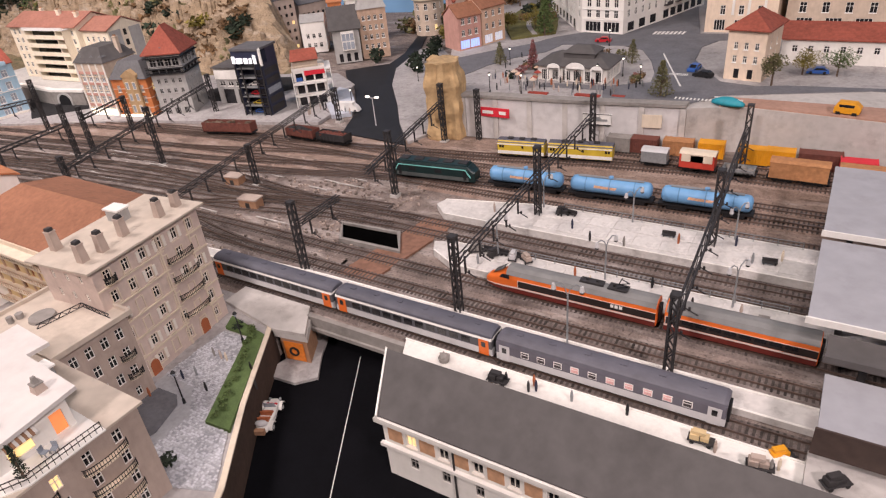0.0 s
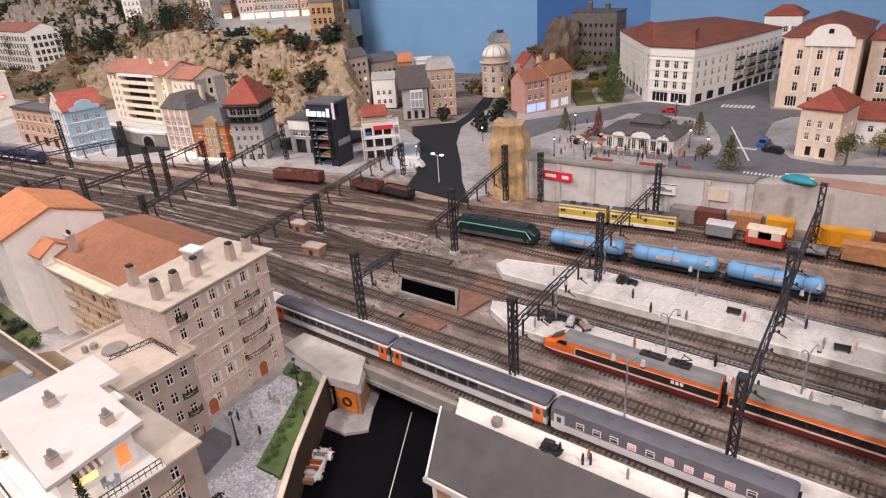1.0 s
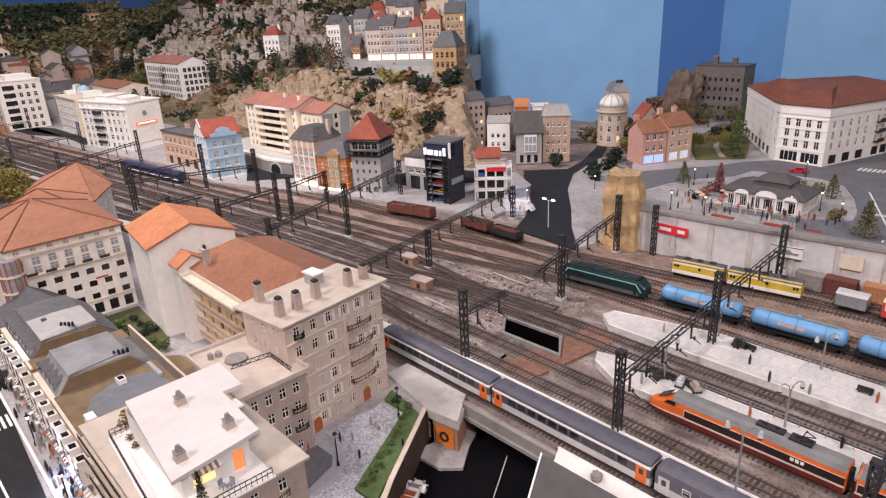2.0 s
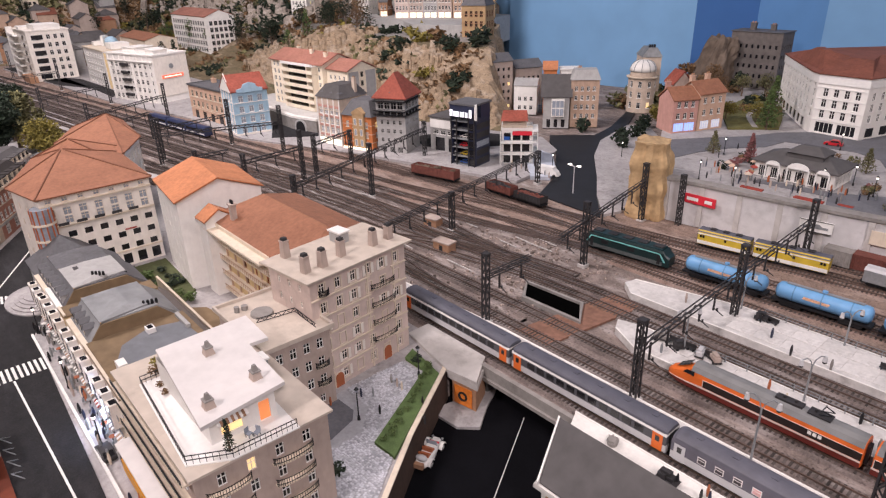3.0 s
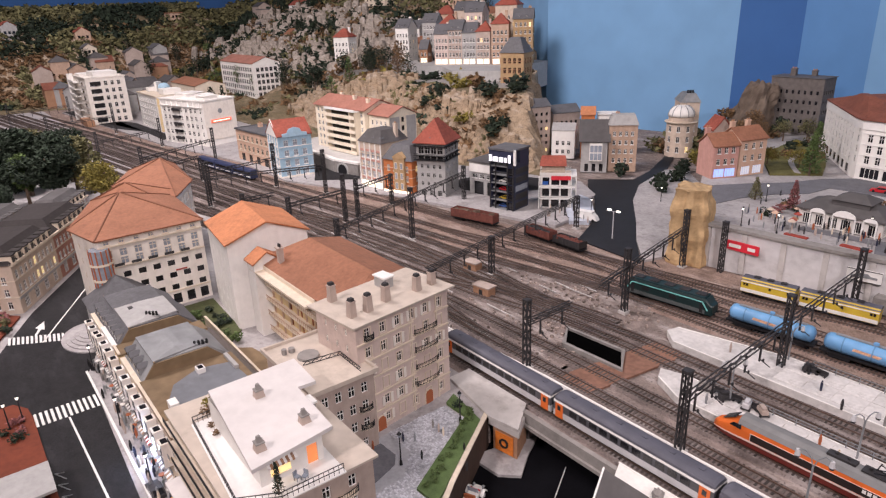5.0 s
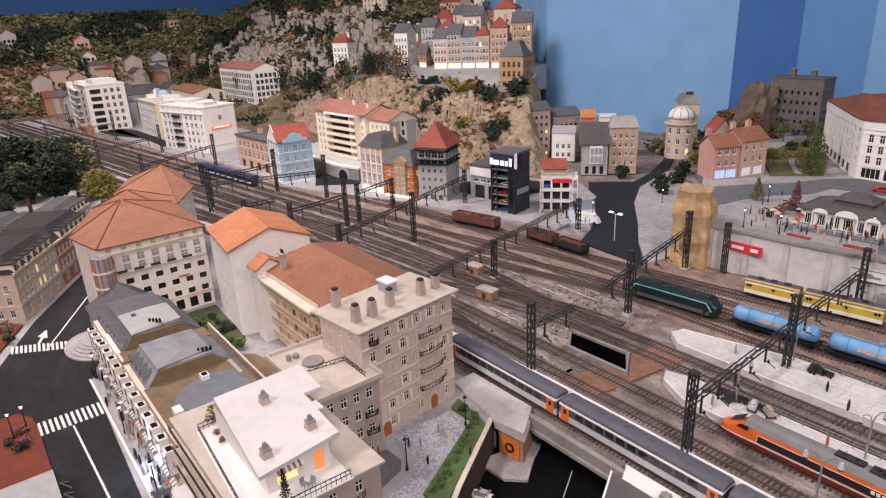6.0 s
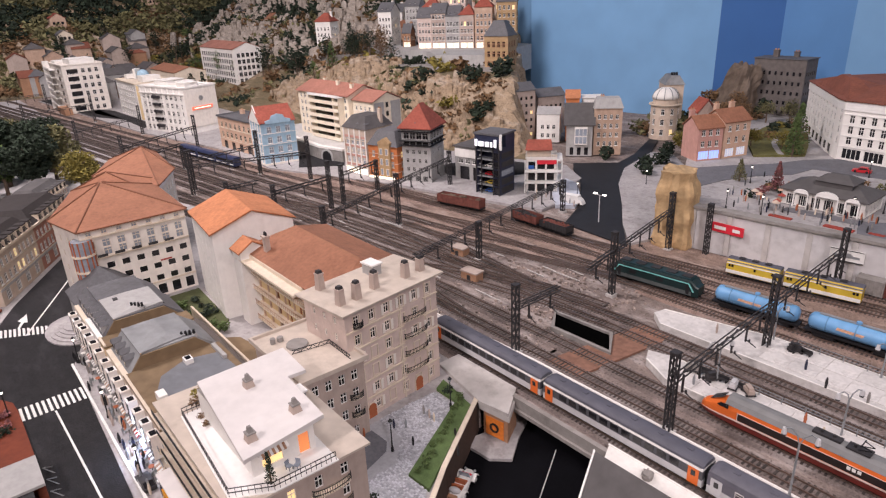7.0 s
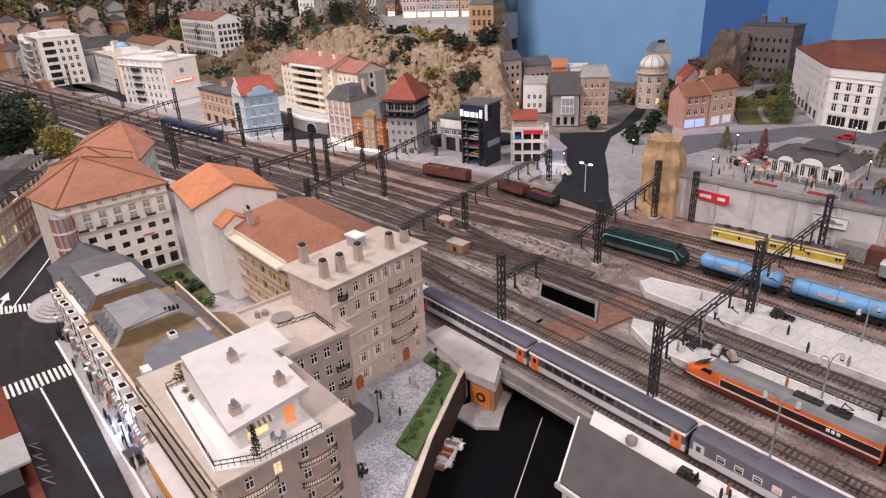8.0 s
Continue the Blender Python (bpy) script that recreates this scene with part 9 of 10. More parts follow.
# ---- trees, bushes, rock ----
def clump(g, rnd, x, y, z, rx, ry, rz, n, size):
    for _ in range(n):
        while True:
            a, b, c = rnd.uniform(-1, 1), rnd.uniform(-1, 1), rnd.uniform(-1, 1)
            q = a * a + b * b + c * c
            if 0.15 < q < 1:
                break
        s = size * (0.6 + rnd.random() * 0.9)
        p = Vector((x + a * rx, y + b * ry, z + c * rz))
        d1 = Vector((rnd.uniform(-1, 1), rnd.uniform(-1, 1), rnd.uniform(-0.6, 0.6))).normalized()
        d2 = d1.cross(Vector((rnd.uniform(-1, 1), rnd.uniform(-1, 1), 1))).normalized()
        d3 = d1.cross(d2)
        k = len(g.v)
        g.v += [tuple(p + d1 * s), tuple(p - d1 * s * 0.7 + d2 * s * 0.8), tuple(p - d1 * s * 0.7 - d2 * s * 0.8), tuple(p + d3 * s * 0.7)]
        g.f += [(k, k + 1, k + 3), (k + 1, k + 2, k + 3), (k + 2, k, k + 3), (k, k + 2, k + 1)]
        g.m += [0] * 4


def tree(x, y, z, h, r, leaf, label, seed, n=260, slim=False):
    rnd = random.Random(seed)
    ob = thing("tree", label, "tree", x, y, z, 0, "trees")
    t = G()
    t.loft([[(rr * math.cos(a), rr * math.sin(a), zz) for a in [2 * math.pi * i / 7 for i in range(7)]] for rr, zz in ((h * 0.035, 0), (h * 0.026, h * 0.3), (h * 0.012, h * 0.75))])
    for _ in range(6):
        a, zz = rnd.random() * 6.28, h * (0.3 + rnd.random() * 0.3)
        t.bar((0, 0, zz), (math.cos(a) * r * 0.6, math.sin(a) * r * 0.6, zz + h * 0.2), h * 0.014)
    part("trunk", t, BARK, ob)
    c = G()
    if slim:
        for k in range(6):
            f = k / 5
            clump(c, rnd, 0, 0, h * (0.18 + 0.76 * f), r * (1 - f * 0.8), r * (1 - f * 0.8), h * 0.13, n * 2 // 6, h * 0.026)
    else:
        for _ in range(9):
            a, q = rnd.random() * 6.28, rnd.random() * 0.6
            clump(c, rnd, math.cos(a) * r * q, math.sin(a) * r * q, h * (0.45 + rnd.random() * 0.38), r * 0.5, r * 0.5, h * 0.2, n * 2 // 9, h * 0.027)
    part("crown", c, leaf, ob)
    return ob


def bush(x, y, z, r, leaf, label, seed, n=70, flat=0.7):
    rnd = random.Random(seed)
    g = G()
    for _ in range(4):
        clump(g, rnd, rnd.uniform(-0.5, 0.5) * r, rnd.uniform(-0.5, 0.5) * r, r * flat * 0.6, r * 0.6, r * 0.6, r * flat * 0.55, n // 4, r * 0.2)
    g.cyl(0, 0, -0.002, r * flat * 0.5, r * 0.08, r * 0.05, 5)
    return solid("bush", g, leaf, label, "bush", "bushes", x=x, y=y, z=z)


rnd = random.Random(21)
# beside the line, far end of the town
for i, (x, y, h, r, m) in enumerate(((-2.28, 0.4, 0.16, 0.095, LEAF_YL), (-2.36, 0.27, 0.24, 0.12, LEAF_DK), (-2.5, 0.36, 0.23, 0.1, LEAF_OL), (-2.62, 0.22, 0.26, 0.11, LEAF_DK), (-2.75, 0.38, 0.22, 0.1, LEAF_DK), (-2.9, 0.28, 0.22, 0.11, LEAF_OL), (-2.4, 0.19, 0.2, 0.045, LEAF_GR), (-3.1, 0.22, 0.2, 0.12, LEAF_DK), (-2.7, 0.1, 0.22, 0.12, LEAF_DK), (-2.42, 0.13, 0.19, 0.1, LEAF_DK), (-2.5, 0.03, 0.23, 0.12, LEAF_DK), (-2.62, -0.05, 0.2, 0.1, LEAF_DK), (-2.46, 0.3, 0.25, 0.1, LEAF_DK), (-2.3, 0.1, 0.13, 0.075, LEAF_DK))):
    tree(x, y, 0, h, r, m, ("yellow autumn" if m is LEAF_YL else "dark green") + " broadleaf tree beside the line", 100 + i, 1700)
# plaza trees
for i, (x, y, h, r, m, slim) in enumerate(((-0.101, 1.522, 0.078, 0.03, LEAF_OL, True), (-0.241, 1.777, 0.06, 0.022, LEAF_OL, True), (0.108, 1.655, 0.075, 0.028, LEAF_OL, False), (0.16, 1.76, 0.06, 0.04, LEAF_YL, False), (0.23, 1.76, 0.06, 0.04, LEAF_GR, False), (-0.604, 2.047, 0.125, 0.032, LEAF_GR, True), (-0.66, 2.1, 0.07, 0.05, LEAF_YL, False), (-0.588, 1.695, 0.06, 0.022, LEAF_OL, True), (-0.75, 2.08, 0.07, 0.04, LEAF_YL, False))):
    tree(x, y, 0.0995, h, r, m, "small plaza tree with " + {LEAF_GR.name: "green", LEAF_BR.name: "brown", LEAF_OL.name: "olive", LEAF_YL.name: "yellow green"}[m.name] + " leaves", 200 + i, 460, slim)
tree(-0.478, 1.672, 0.0995, 0.075, 0.02, LEAF_RED, "slim dark red leaved tree on the plaza", 230, 600, True)
for i, (x, y) in enumerate(((-1.25, 1.98), (-1.05, 1.95), (-1.04, 2.03), (-1.08, 2.12), (-1.1, 2.2), (-1.0, 1.88))):
    bush(x, y, 0.002, 0.035, LEAF_DK, "dark green bush beside the back street", 300 + i, 90, 1.2)
for i in range(14):
    x, y = -1.12 + rnd.random() * 0.2, 2.18 + rnd.random() * 0.26
    bush(x, y, 0.02, 0.045, rnd.choice((LEAF_BR, LEAF_YL, LEAF_DK)), "autumn coloured bush on the slope", 320 + i, 90, 1.0)
# cliff and hillside scrub
for i in range(90):
    x = -1.75 - rnd.random() ** 1.3 * 4.2
    y = 1.72 + rnd.random() * 0.42 if i % 3 else 1.62 + rnd.random() * 1.0
    if 0.216 - 0.951 * (y - 0.02) - x < 0.1:
        continue
    r = 0.03 + rnd.random() * 0.04
    bush(x, y, hill_h(x, y) - 0.006, r, rnd.choice((LEAF_BR, LEAF_DK, LEAF_DK, LEAF_BR, LEAF_YL)), "scrubby bush growing on the cliff", 400 + i, 70, 0.9)
for i in range(46):
    x, y = -2.5 - rnd.random() * 3.6, 1.75 + rnd.random() * 1.5
    if i < 12:
        x, y = -2.85 - rnd.random() * 0.6, 2.0 + rnd.random() * 0.25
    tree(x, y, hill_h(x, y) - 0.006, 0.12 + rnd.random() * 0.1, 0.05 + rnd.random() * 0.04, rnd.choice((LEAF_DK, LEAF_DK, LEAF_GR, LEAF_BR)), "dark tree on the hillside", 500 + i, 150, rnd.random() < 0.35)
g, g2 = G(), G()
for _ in range(2600):
    x, y = -7.6 + rnd.random() * 5.4, 2.6 + rnd.random() * 2.0
    if rnd.random() < 0.55:
        x, y = -7.7 + rnd.random() * 1.5, -0.6 + rnd.random() * 3.4
    if 0.216 - 0.951 * (y - 0.02) - x < 0.2:
        continue
    clump(g if noise.noise(Vector((x * 1.7, y * 1.7, 3))) > 0.02 else g2, rnd, x, y, hill_h(x, y) + 0.03, 0.055, 0.055, 0.05, 11, 0.021)
solid("hill_woods", g, LEAF_DK, "dark woods covering the far hills", "woods", kind="stuff")
solid("olive_woods", g2, LEAF_OL, "olive green woods covering the far hills", "woods", kind="stuff")
sc = [G(), G(), G()]
for _ in range(5200):
    x = -1.75 - rnd.random() ** 1.2 * 4.4
    y = 1.5 + rnd.random() * 1.3
    if 0.216 - 0.951 * (y - 0.02) - x < 0.08 or hill_h(x, y) < 0.02 or (x > -3.5 and y > 1.95):
        continue
    q = noise.noise(Vector((x * 4, y * 4, 1)))
    if q < -0.12:
        continue
    clump(sc[0 if q < 0.06 else 1 if q < 0.2 else 2], rnd, x, y, hill_h(x, y) + 0.004, 0.02, 0.02, 0.012, 4, 0.009 + 0.006 * rnd.random())
for _ in range(2600):
    x, y = -6.6 + rnd.random() * 1.6, 0.2 + rnd.random() * 2.2
    if hill_h(x, y) < 0.02:
        continue
    q = noise.noise(Vector((x * 3, y * 3, 5)))
    clump(sc[0 if q < -0.05 else 1 if q < 0.16 else 2], rnd, x, y, hill_h(x, y) + 0.008, 0.04, 0.04, 0.02, 5, 0.014 + 0.01 * rnd.random())
for _ in range(1500):
    x, y = -5.9 + rnd.random() * 2.7, 1.95 + rnd.random() * 0.95
    q = noise.noise(Vector((x * 2.6, y * 2.6, 9)))
    if q < -0.1 or (x > -3.5 and y > 2.1):
        continue
    clump(sc[0 if q < 0.02 else 1 if q < 0.12 else 2], rnd, x, y, hill_h(x, y) + 0.05 + 0.04 * rnd.random(), 0.05, 0.05, 0.05, 8, 0.012 + 0.008 * rnd.random())
for k, (m, words) in enumerate(((LEAF_BR, "brown autumn scrub on the hillside"), (LEAF_OL, "olive green scrub on the hillside"), (LEAF_DK, "dark green scrub on the hillside"))):
    solid("hillside_scrub", sc[k], m, words, "scrub", kind="stuff")
# crags standing out of the cliff
def crag(g, rnd, x, y, z, r, h):
    """A split column of rock with a broken top."""
    n, rings = 7, []
    lean = (rnd.uniform(-0.3, 0.3) * r, rnd.uniform(0.1, 0.7) * r)
    jag = [rnd.uniform(0.72, 1.25) for _ in range(n)]
    for f, w in ((0, 1.1), (0.35, 1.0), (0.7, 0.93), (0.95, 0.82), (1.0, 0.66)):
        rings.append([(x + lean[0] * f + r * w * jag[i] * rnd.uniform(0.88, 1.12) * math.cos(2 * math.pi * i / n), y + lean[1] * f + r * 0.8 * w * jag[i] * rnd.uniform(0.88, 1.12) * math.sin(2 * math.pi * i / n), z + h * f + rnd.uniform(-0.06, 0.06) * h) for i in range(n)])
    g.loft(rings)


g = G()
for k in range(520):
    x = -2.5 + rnd.random() * 0.95
    q = rnd.random()
    y = 1.6 + 0.16 * sstep(-2.1, -1.6, x) + 0.02 + q * 0.23
    if 0.216 - 0.951 * (y - 0.02) - x < 0.06 or (x > -1.9 and y > 1.86):
        continue
    crag(g, rnd, x, y, hill_h(x, y) - 0.05, 0.009 + rnd.random() * 0.02, 0.048 + rnd.random() * 0.034)
for _ in range(420):
    x, y = -3.5 + rnd.random() * 1.0, 1.68 + rnd.random() * 0.3
    crag(g, rnd, x, y, hill_h(x, y) - 0.05, 0.012 + rnd.random() * 0.026, 0.05 + rnd.random() * 0.05)
solid("cliff_crags", g, ROCK, "ochre grey split rock columns of the cliff", "rocks", kind="stuff")
g = G()
for _ in range(900):
    x = -6.1 + rnd.random() * 2.75
    y = 1.98 + rnd.random() * 0.75
    crag(g, rnd, x, y, hill_h(x, y) - 0.06, 0.018 + rnd.random() * 0.04, 0.08 + rnd.random() * 0.12)
solid("hill_crags", g, ROCK_GREY, "grey rock columns on the far hillside", "rocks", kind="stuff")
# sandstone outcrop beside the plaza wall
rings = []
for j in range(22):
    f = j / 21
    w = 1.0 - 0.2 * f * f + 0.05 * math.sin(j * 0.9)
    ring = []
    for i in range(36):
        a = 2 * math.pi * i / 36
        sq = 1 / max(abs(math.cos(a)), abs(math.sin(a))) ** 0.6
        q = w * (1 + 0.2 * noise.fractal(Vector((math.cos(a) * 2.2, math.sin(a) * 2.2, f * 1.6)), 1.0, 2.0, 4))
        ring.append((0.05 * q * sq * math.cos(a), 0.052 * q * sq * math.sin(a), -0.003 + 0.19 * f + 0.006 * noise.noise(Vector((i * 0.4, j * 0.5, 2)))))
    rings.append(ring)
solid("sandstone_outcrop", G().loft(rings), ROCK_TAN, "tall tan sandstone outcrop beside the plaza wall", "rock", x=-0.6, y=1.412, z=0.0, rz=20)
# hedge shrubs on the lawn strip and planting in the courts
for i in range(13):
    f = i / 12
    bush(-0.36 - 0.085 * f + rnd.uniform(-0.006, 0.006), 0.412 + 0.15 * f, 0.0055, 0.006 + rnd.random() * 0.003, LEAF_GR, "low green hedge shrub on the lawn", 700 + i, 60, 0.8)
for i, (x, y, r, m) in enumerate(((-0.42, 0.325, 0.014, LEAF_RED), (-0.41, 0.318, 0.012, LEAF_RED), (-0.36, 0.33, 0.015, LEAF_DK), (-0.48, 0.566, 0.01, LEAF_DK), (-0.46, 0.57, 0.008, LEAF_GR))):
    bush(x, y, 0.002, r, m, "small shrub at the edge of the square", 720 + i, 80, 0.9)
for i, (x, y) in enumerate(((-1.05, 0.343), (-1.034, 0.373), (-0.952, 0.372), (-1.12, 0.379), (-1.115, 0.342))):
    bush(x, y, 0.004, 0.012 + 0.002 * (i % 3), LEAF_DK if i % 2 else LEAF_GR, "round green shrub on the courtyard lawn", 740 + i, 90, 0.95)
setting("court_lawn", G().prism([(-1.19, 0.33), (-0.98, 0.3), (-0.95, 0.36), (-0.99, 0.4), (-1.19, 0.41)], 0.0, 0.003), mat("court_grass", (0.075, 0.085, 0.035), 0.95, 0.4, 300, 0.001, stain=0.4), "green courtyard lawn", "lawn")
for i in range(9):
    bush(-1.17 + rnd.random() * 0.2, 0.325 + rnd.random() * 0.07, 0.003, 0.009 + rnd.random() * 0.007, rnd.choice((LEAF_DK, LEAF_GR)), "green shrub in the courtyard", 740 + i, 60, 0.9)


# ---- lamps ----
def street_lamp(x, y, z, h, label="black street lamp with a white globe", glow=None):
    ob = thing("street_lamp", label, "street lamp", x, y, z, 0, "street lamps")
    part("post", G().cyl(0, 0, 0, h * 0.12, 0.0024, 0.0018, 8).cyl(0, 0, h * 0.12, h * 0.84, 0.0011, 0.0008, 8), BLACK, ob)
    part("globe", G().cyl(0, 0, h * 0.84, h * 0.93, 0.0016, 0.0028, 8), glow or BULB, ob)
    part("hood", G().cyl(0, 0, h * 0.93, h, 0.0036, 0.0008, 8), BLACK, ob)
    return ob


street_lamp(-0.446, 0.54, 0.006, 0.054, "black cast iron lantern on the square", GLASS_BL)
street_lamp(-0.424, 0.412, 0.003, 0.056, "black cast iron lantern on the square", GLASS_BL)
for x, y in ((-0.5, 1.46), (-0.42, 1.47), (-0.32, 1.58), (-0.27, 1.585), (-0.17, 1.6), (-0.36, 1.95), (-0.23, 1.66), (-0.56, 1.7)):
    street_lamp(x, y, 0.0995, 0.05, "plaza lamp with a bright white globe")
for x, y in ((-1.02, 0.125), (-0.8, 0.122), (-0.62, 0.122), (-1.0, 1.52), (-0.93, 1.78), (-0.91, -0.0), (-0.9, -0.02)):
    street_lamp(x, y, 0.002, 0.055)


def twin_lamp(x, y, z, h, head, rz=0.0):
    ob = thing("platform_lamp", "grey twin armed platform lamp", "lamp", x, y, z, rz, "platform lamps")
    part("post", G().cyl(0, 0, 0, h * 0.8, 0.0016, 0.0012, 8), STEEL_GR, ob)
    for s in (-1, 1):
        a = G()
        pts = [(0, 0, h * 0.8), (s * 0.004, 0, h * 0.93), (s * 0.011, 0, h), (s * 0.018, 0, h * 0.97)]
        for p, q in zip(pts, pts[1:]):
            a.bar(p, q, 0.0012)
        arm = part("arm", a, STEEL_GR, ob)
        hx = s * 0.0185
        part("lamp_head", G().cyl(hx, 0, h * 0.97 - 0.0075, h * 0.97 + 0.0005, 0.0036, 0.0022, 9, 0).cyl(hx, 0, h * 0.97 - 0.0105, h * 0.97 - 0.0075, 0.0028, 0.0034, 9, 1), (head, STEEL_DK), arm, "pale hood over a dark lamp base")
    return ob


twin_lamp(-0.012, 0.729, 0.006, 0.1, TRAIN_LT, 10)
for x in (-0.2, -0.015, 0.17):
    twin_lamp(x, 0.895, 0.01, 0.075, TRAIN_LT, 60)
for x in (-0.2, -0.03, 0.14):
    twin_lamp(x, 1.09, 0.01, 0.065, TRAIN_LT, 60)
tl = thing("road_lamp", "tall white twin road lamp", "lamp", -0.82, 1.393, 0.0, 0, "road lamps")
part("post", G().cyl(0, 0, 0, 0.08, 0.0017, 0.0011, 8), TRAIN_LT, tl)
for s in (-1, 1):
    arm = part("arm", G().bar((0, 0, 0.079), (s * 0.014, 0, 0.082), 0.0014), TRAIN_LT, tl)
    part("lamp_head", G().box(min(s * 0.01, s * 0.02), max(s * 0.01, s * 0.02), -0.003, 0.003, 0.081, 0.0845), BULB, arm)

# ---- plain little figures, benches, luggage ----
def peg(x, y, z, material, label, s=1.0, group="tiny figures"):
    g = G()
    g.cyl(0, 0, 0, 0.009 * s, 0.0017 * s, 0.0022 * s, 7)
    g.cyl(0, 0, 0.009 * s, 0.0165 * s, 0.0025 * s, 0.0017 * s, 7)
    g.blob(0, 0, 0.0183 * s, 0.0014 * s, 0.0014 * s, 0.0017 * s, 7, 5)
    return solid("figurine", g, material, label, "figurine", group, x=x, y=y, z=z)


TONES = (BLACK, STEEL_DK, CONC_DK, DOOR_RED, STEEL_GR, CREAM, WALL_NAVY, WALL_TAUPE)
for i, (x, y) in enumerate(((-0.155, 1.066), (-0.077, 1.0), (-0.019, 1.003), (0.06, 1.045), (0.176, 1.025), (0.215, 1.048), (-0.12, 1.03), (0.183, 0.88), (0.056, 0.9), (0.12, 0.87), (0.09, 0.86), (-0.06, 0.885), (-0.22, 0.86), (-0.03, 0.87), (0.145, 1.07), (-0.28, 1.04))):
    peg(x, y, 0.01, TONES[i % 8], "tiny plain figurine on the platform", 1.0)
for i, (x, y) in enumerate(((-0.052, 0.622), (-0.018, 0.632), (-0.012, 0.624), (-0.02, 0.619), (0.034, 0.626), (0.2, 0.618), (0.255, 0.617), (0.262, 0.622), (0.1, 0.632))):
    peg(x, y, 0.009, TONES[(i * 3) % 8], "tiny plain figurine on the white platform", 0.9)
for i in range(46):
    x = -1.05 + rnd.random() * 0.7
    peg(x, 0.118 + rnd.random() * 0.018, 0.0, TONES[rnd.randrange(8)], "tiny plain figurine on the shopping street", 0.95)
for i in range(9):
    peg(-0.48 + rnd.random() * 0.13, 0.36 + rnd.random() * 0.15 if i > 3 else 0.5, 0.002, TONES[(i * 5) % 8], "tiny plain figurine on the square", 0.8)
for i in range(40):
    x = -0.5 + rnd.random() * 0.3
    peg(x, 1.48 + rnd.random() * 0.1, 0.0995, TONES[rnd.randrange(8)], "tiny plain figurine on the plaza", 0.85)
for i in range(16):
    peg(-1.15 + rnd.random() * 0.2, 1.4 + rnd.random() * 0.08, 0.0055, TONES[rnd.randrange(8)], "tiny plain figurine beside the yard", 0.95)


def platform_rail(x0, x1, y, z):
    ob = thing("platform_railing", "thin grey railing along the platform edge", "railing", x0, y, z, 0, "platform railings")
    n = int((x1 - x0) / 0.034)
    for i in range(n + 1):
        part("post", G().box(i * (x1 - x0) / n - 0.0006, i * (x1 - x0) / n + 0.0006, -0.0006, 0.0006, 0, 0.012), STEEL_GR, ob)
    for zz in (0.0065, 0.0118):
        part("rail", G().box(0, x1 - x0, -0.0004, 0.0004, zz - 0.0004, zz + 0.0004), STEEL_GR, ob)


platform_rail(-0.24, 0.24, 0.9075, 0.0109)
platform_rail(-0.16, 0.24, 1.0945, 0.0109)


def bench(x, y, z, rz=0.0):
    ob = thing("bench", "dark bench on the platform", "bench", x, y, z, rz, "platform benches")
    part("seat", G().box(-0.011, 0.011, -0.003, 0.003, 0.0045, 0.0055), STEEL_DK, ob)
    part("backrest", G().box(-0.011, 0.011, 0.003, 0.004, 0.0045, 0.011), STEEL_DK, ob)
    for dx in (-0.008, 0.008):
        part("leg", G().box(dx - 0.0007, dx + 0.0007, -0.0025, 0.0025, 0, 0.0045), STEEL_DK, ob)
    return ob


for x, y, z in ((-0.245, 0.9, 0.01), (-0.22, 0.9, 0.01), (-0.195, 0.9, 0.01), (-0.165, 0.9, 0.01), (-0.14, 1.075, 0.01), (0.04, 1.06, 0.01), (0.2, 1.03, 0.01)):
    bench(x, y, z, rnd.uniform(-8, 8))


def trolley(x, y, z, rz, m, label):
    ob = thing("luggage_trolley", label, "trolley", x, y, z, rz, "luggage trolleys")
    part("bed", G().box(-0.014, 0.014, -0.0065, 0.0065, 0.004, 0.0055), STEEL_DK, ob)
    for dx in (-0.009, 0.009):
        for dy in (-0.006, 0.006):
            n = 8
            part("wheel", G().loft([[(dx + 0.0024 * math.cos(2 * math.pi * i / n), dy + q, 0.0024 + 0.0024 * math.sin(2 * math.pi * i / n)) for i in range(n)] for q in (-0.0006, 0.0006)]), BLACK, ob)
    for x0, x1, y0, y1, z0, z1 in ((-0.012, -0.002, -0.005, 0.005, 0.0055, 0.0125), (-0.001, 0.008, -0.004, 0.005, 0.0055, 0.011), (-0.01, 0.004, -0.003, 0.004, 0.0125, 0.0165)):
        part("case", G().box(x0, x1, y0, y1, z0, z1), m, ob)
    return ob


trolley(0.216, 0.866, 0.01, 4, CONC_DK, "dark luggage trolley with cases")
trolley(0.312, 0.615, 0.0201, 40, STEEL_DK, "dark luggage trolley at the platform head")
trolley(0.184, 0.626, 0.009, 2, WALL_YEL, "yellow green luggage cart")
trolley(-0.062, 0.618, 0.009, 3, STEEL_DK, "dark luggage trolley on the white platform")
trolley(0.245, 0.616, 0.009, 8, WALL_TAUPE, "grey brown luggage trolley")
trolley(0.262, 0.648, 0.0, 40, CONT_OR, "orange works cart beside the platform")
trolley(-0.155, 1.075, 0.01, 20, STEEL_DK, "dark luggage trolley on the wide platform")
solid("planter", G().cyl(0, 0, 0, 0.006, 0.007, 0.008, 12).blob(0, 0, 0.008, 0.008, 0.008, 0.005, 9, 5, rough=0.3, rnd=rnd), CONC_DK, "round grey planter on the white platform", "planter", x=-0.147, y=0.625, z=0.009)
for i, (x, y) in enumerate(((-0.24, 0.893), (-0.205, 0.893), (-0.172, 0.897), (-0.15, 0.898))):
    trolley(x, y, 0.0101, 20 + 40 * i, (CONC_DK, STEEL_DK, TRAIN_LT, WALL_TAUPE)[i], "dark loaded luggage trolley on the island platform")
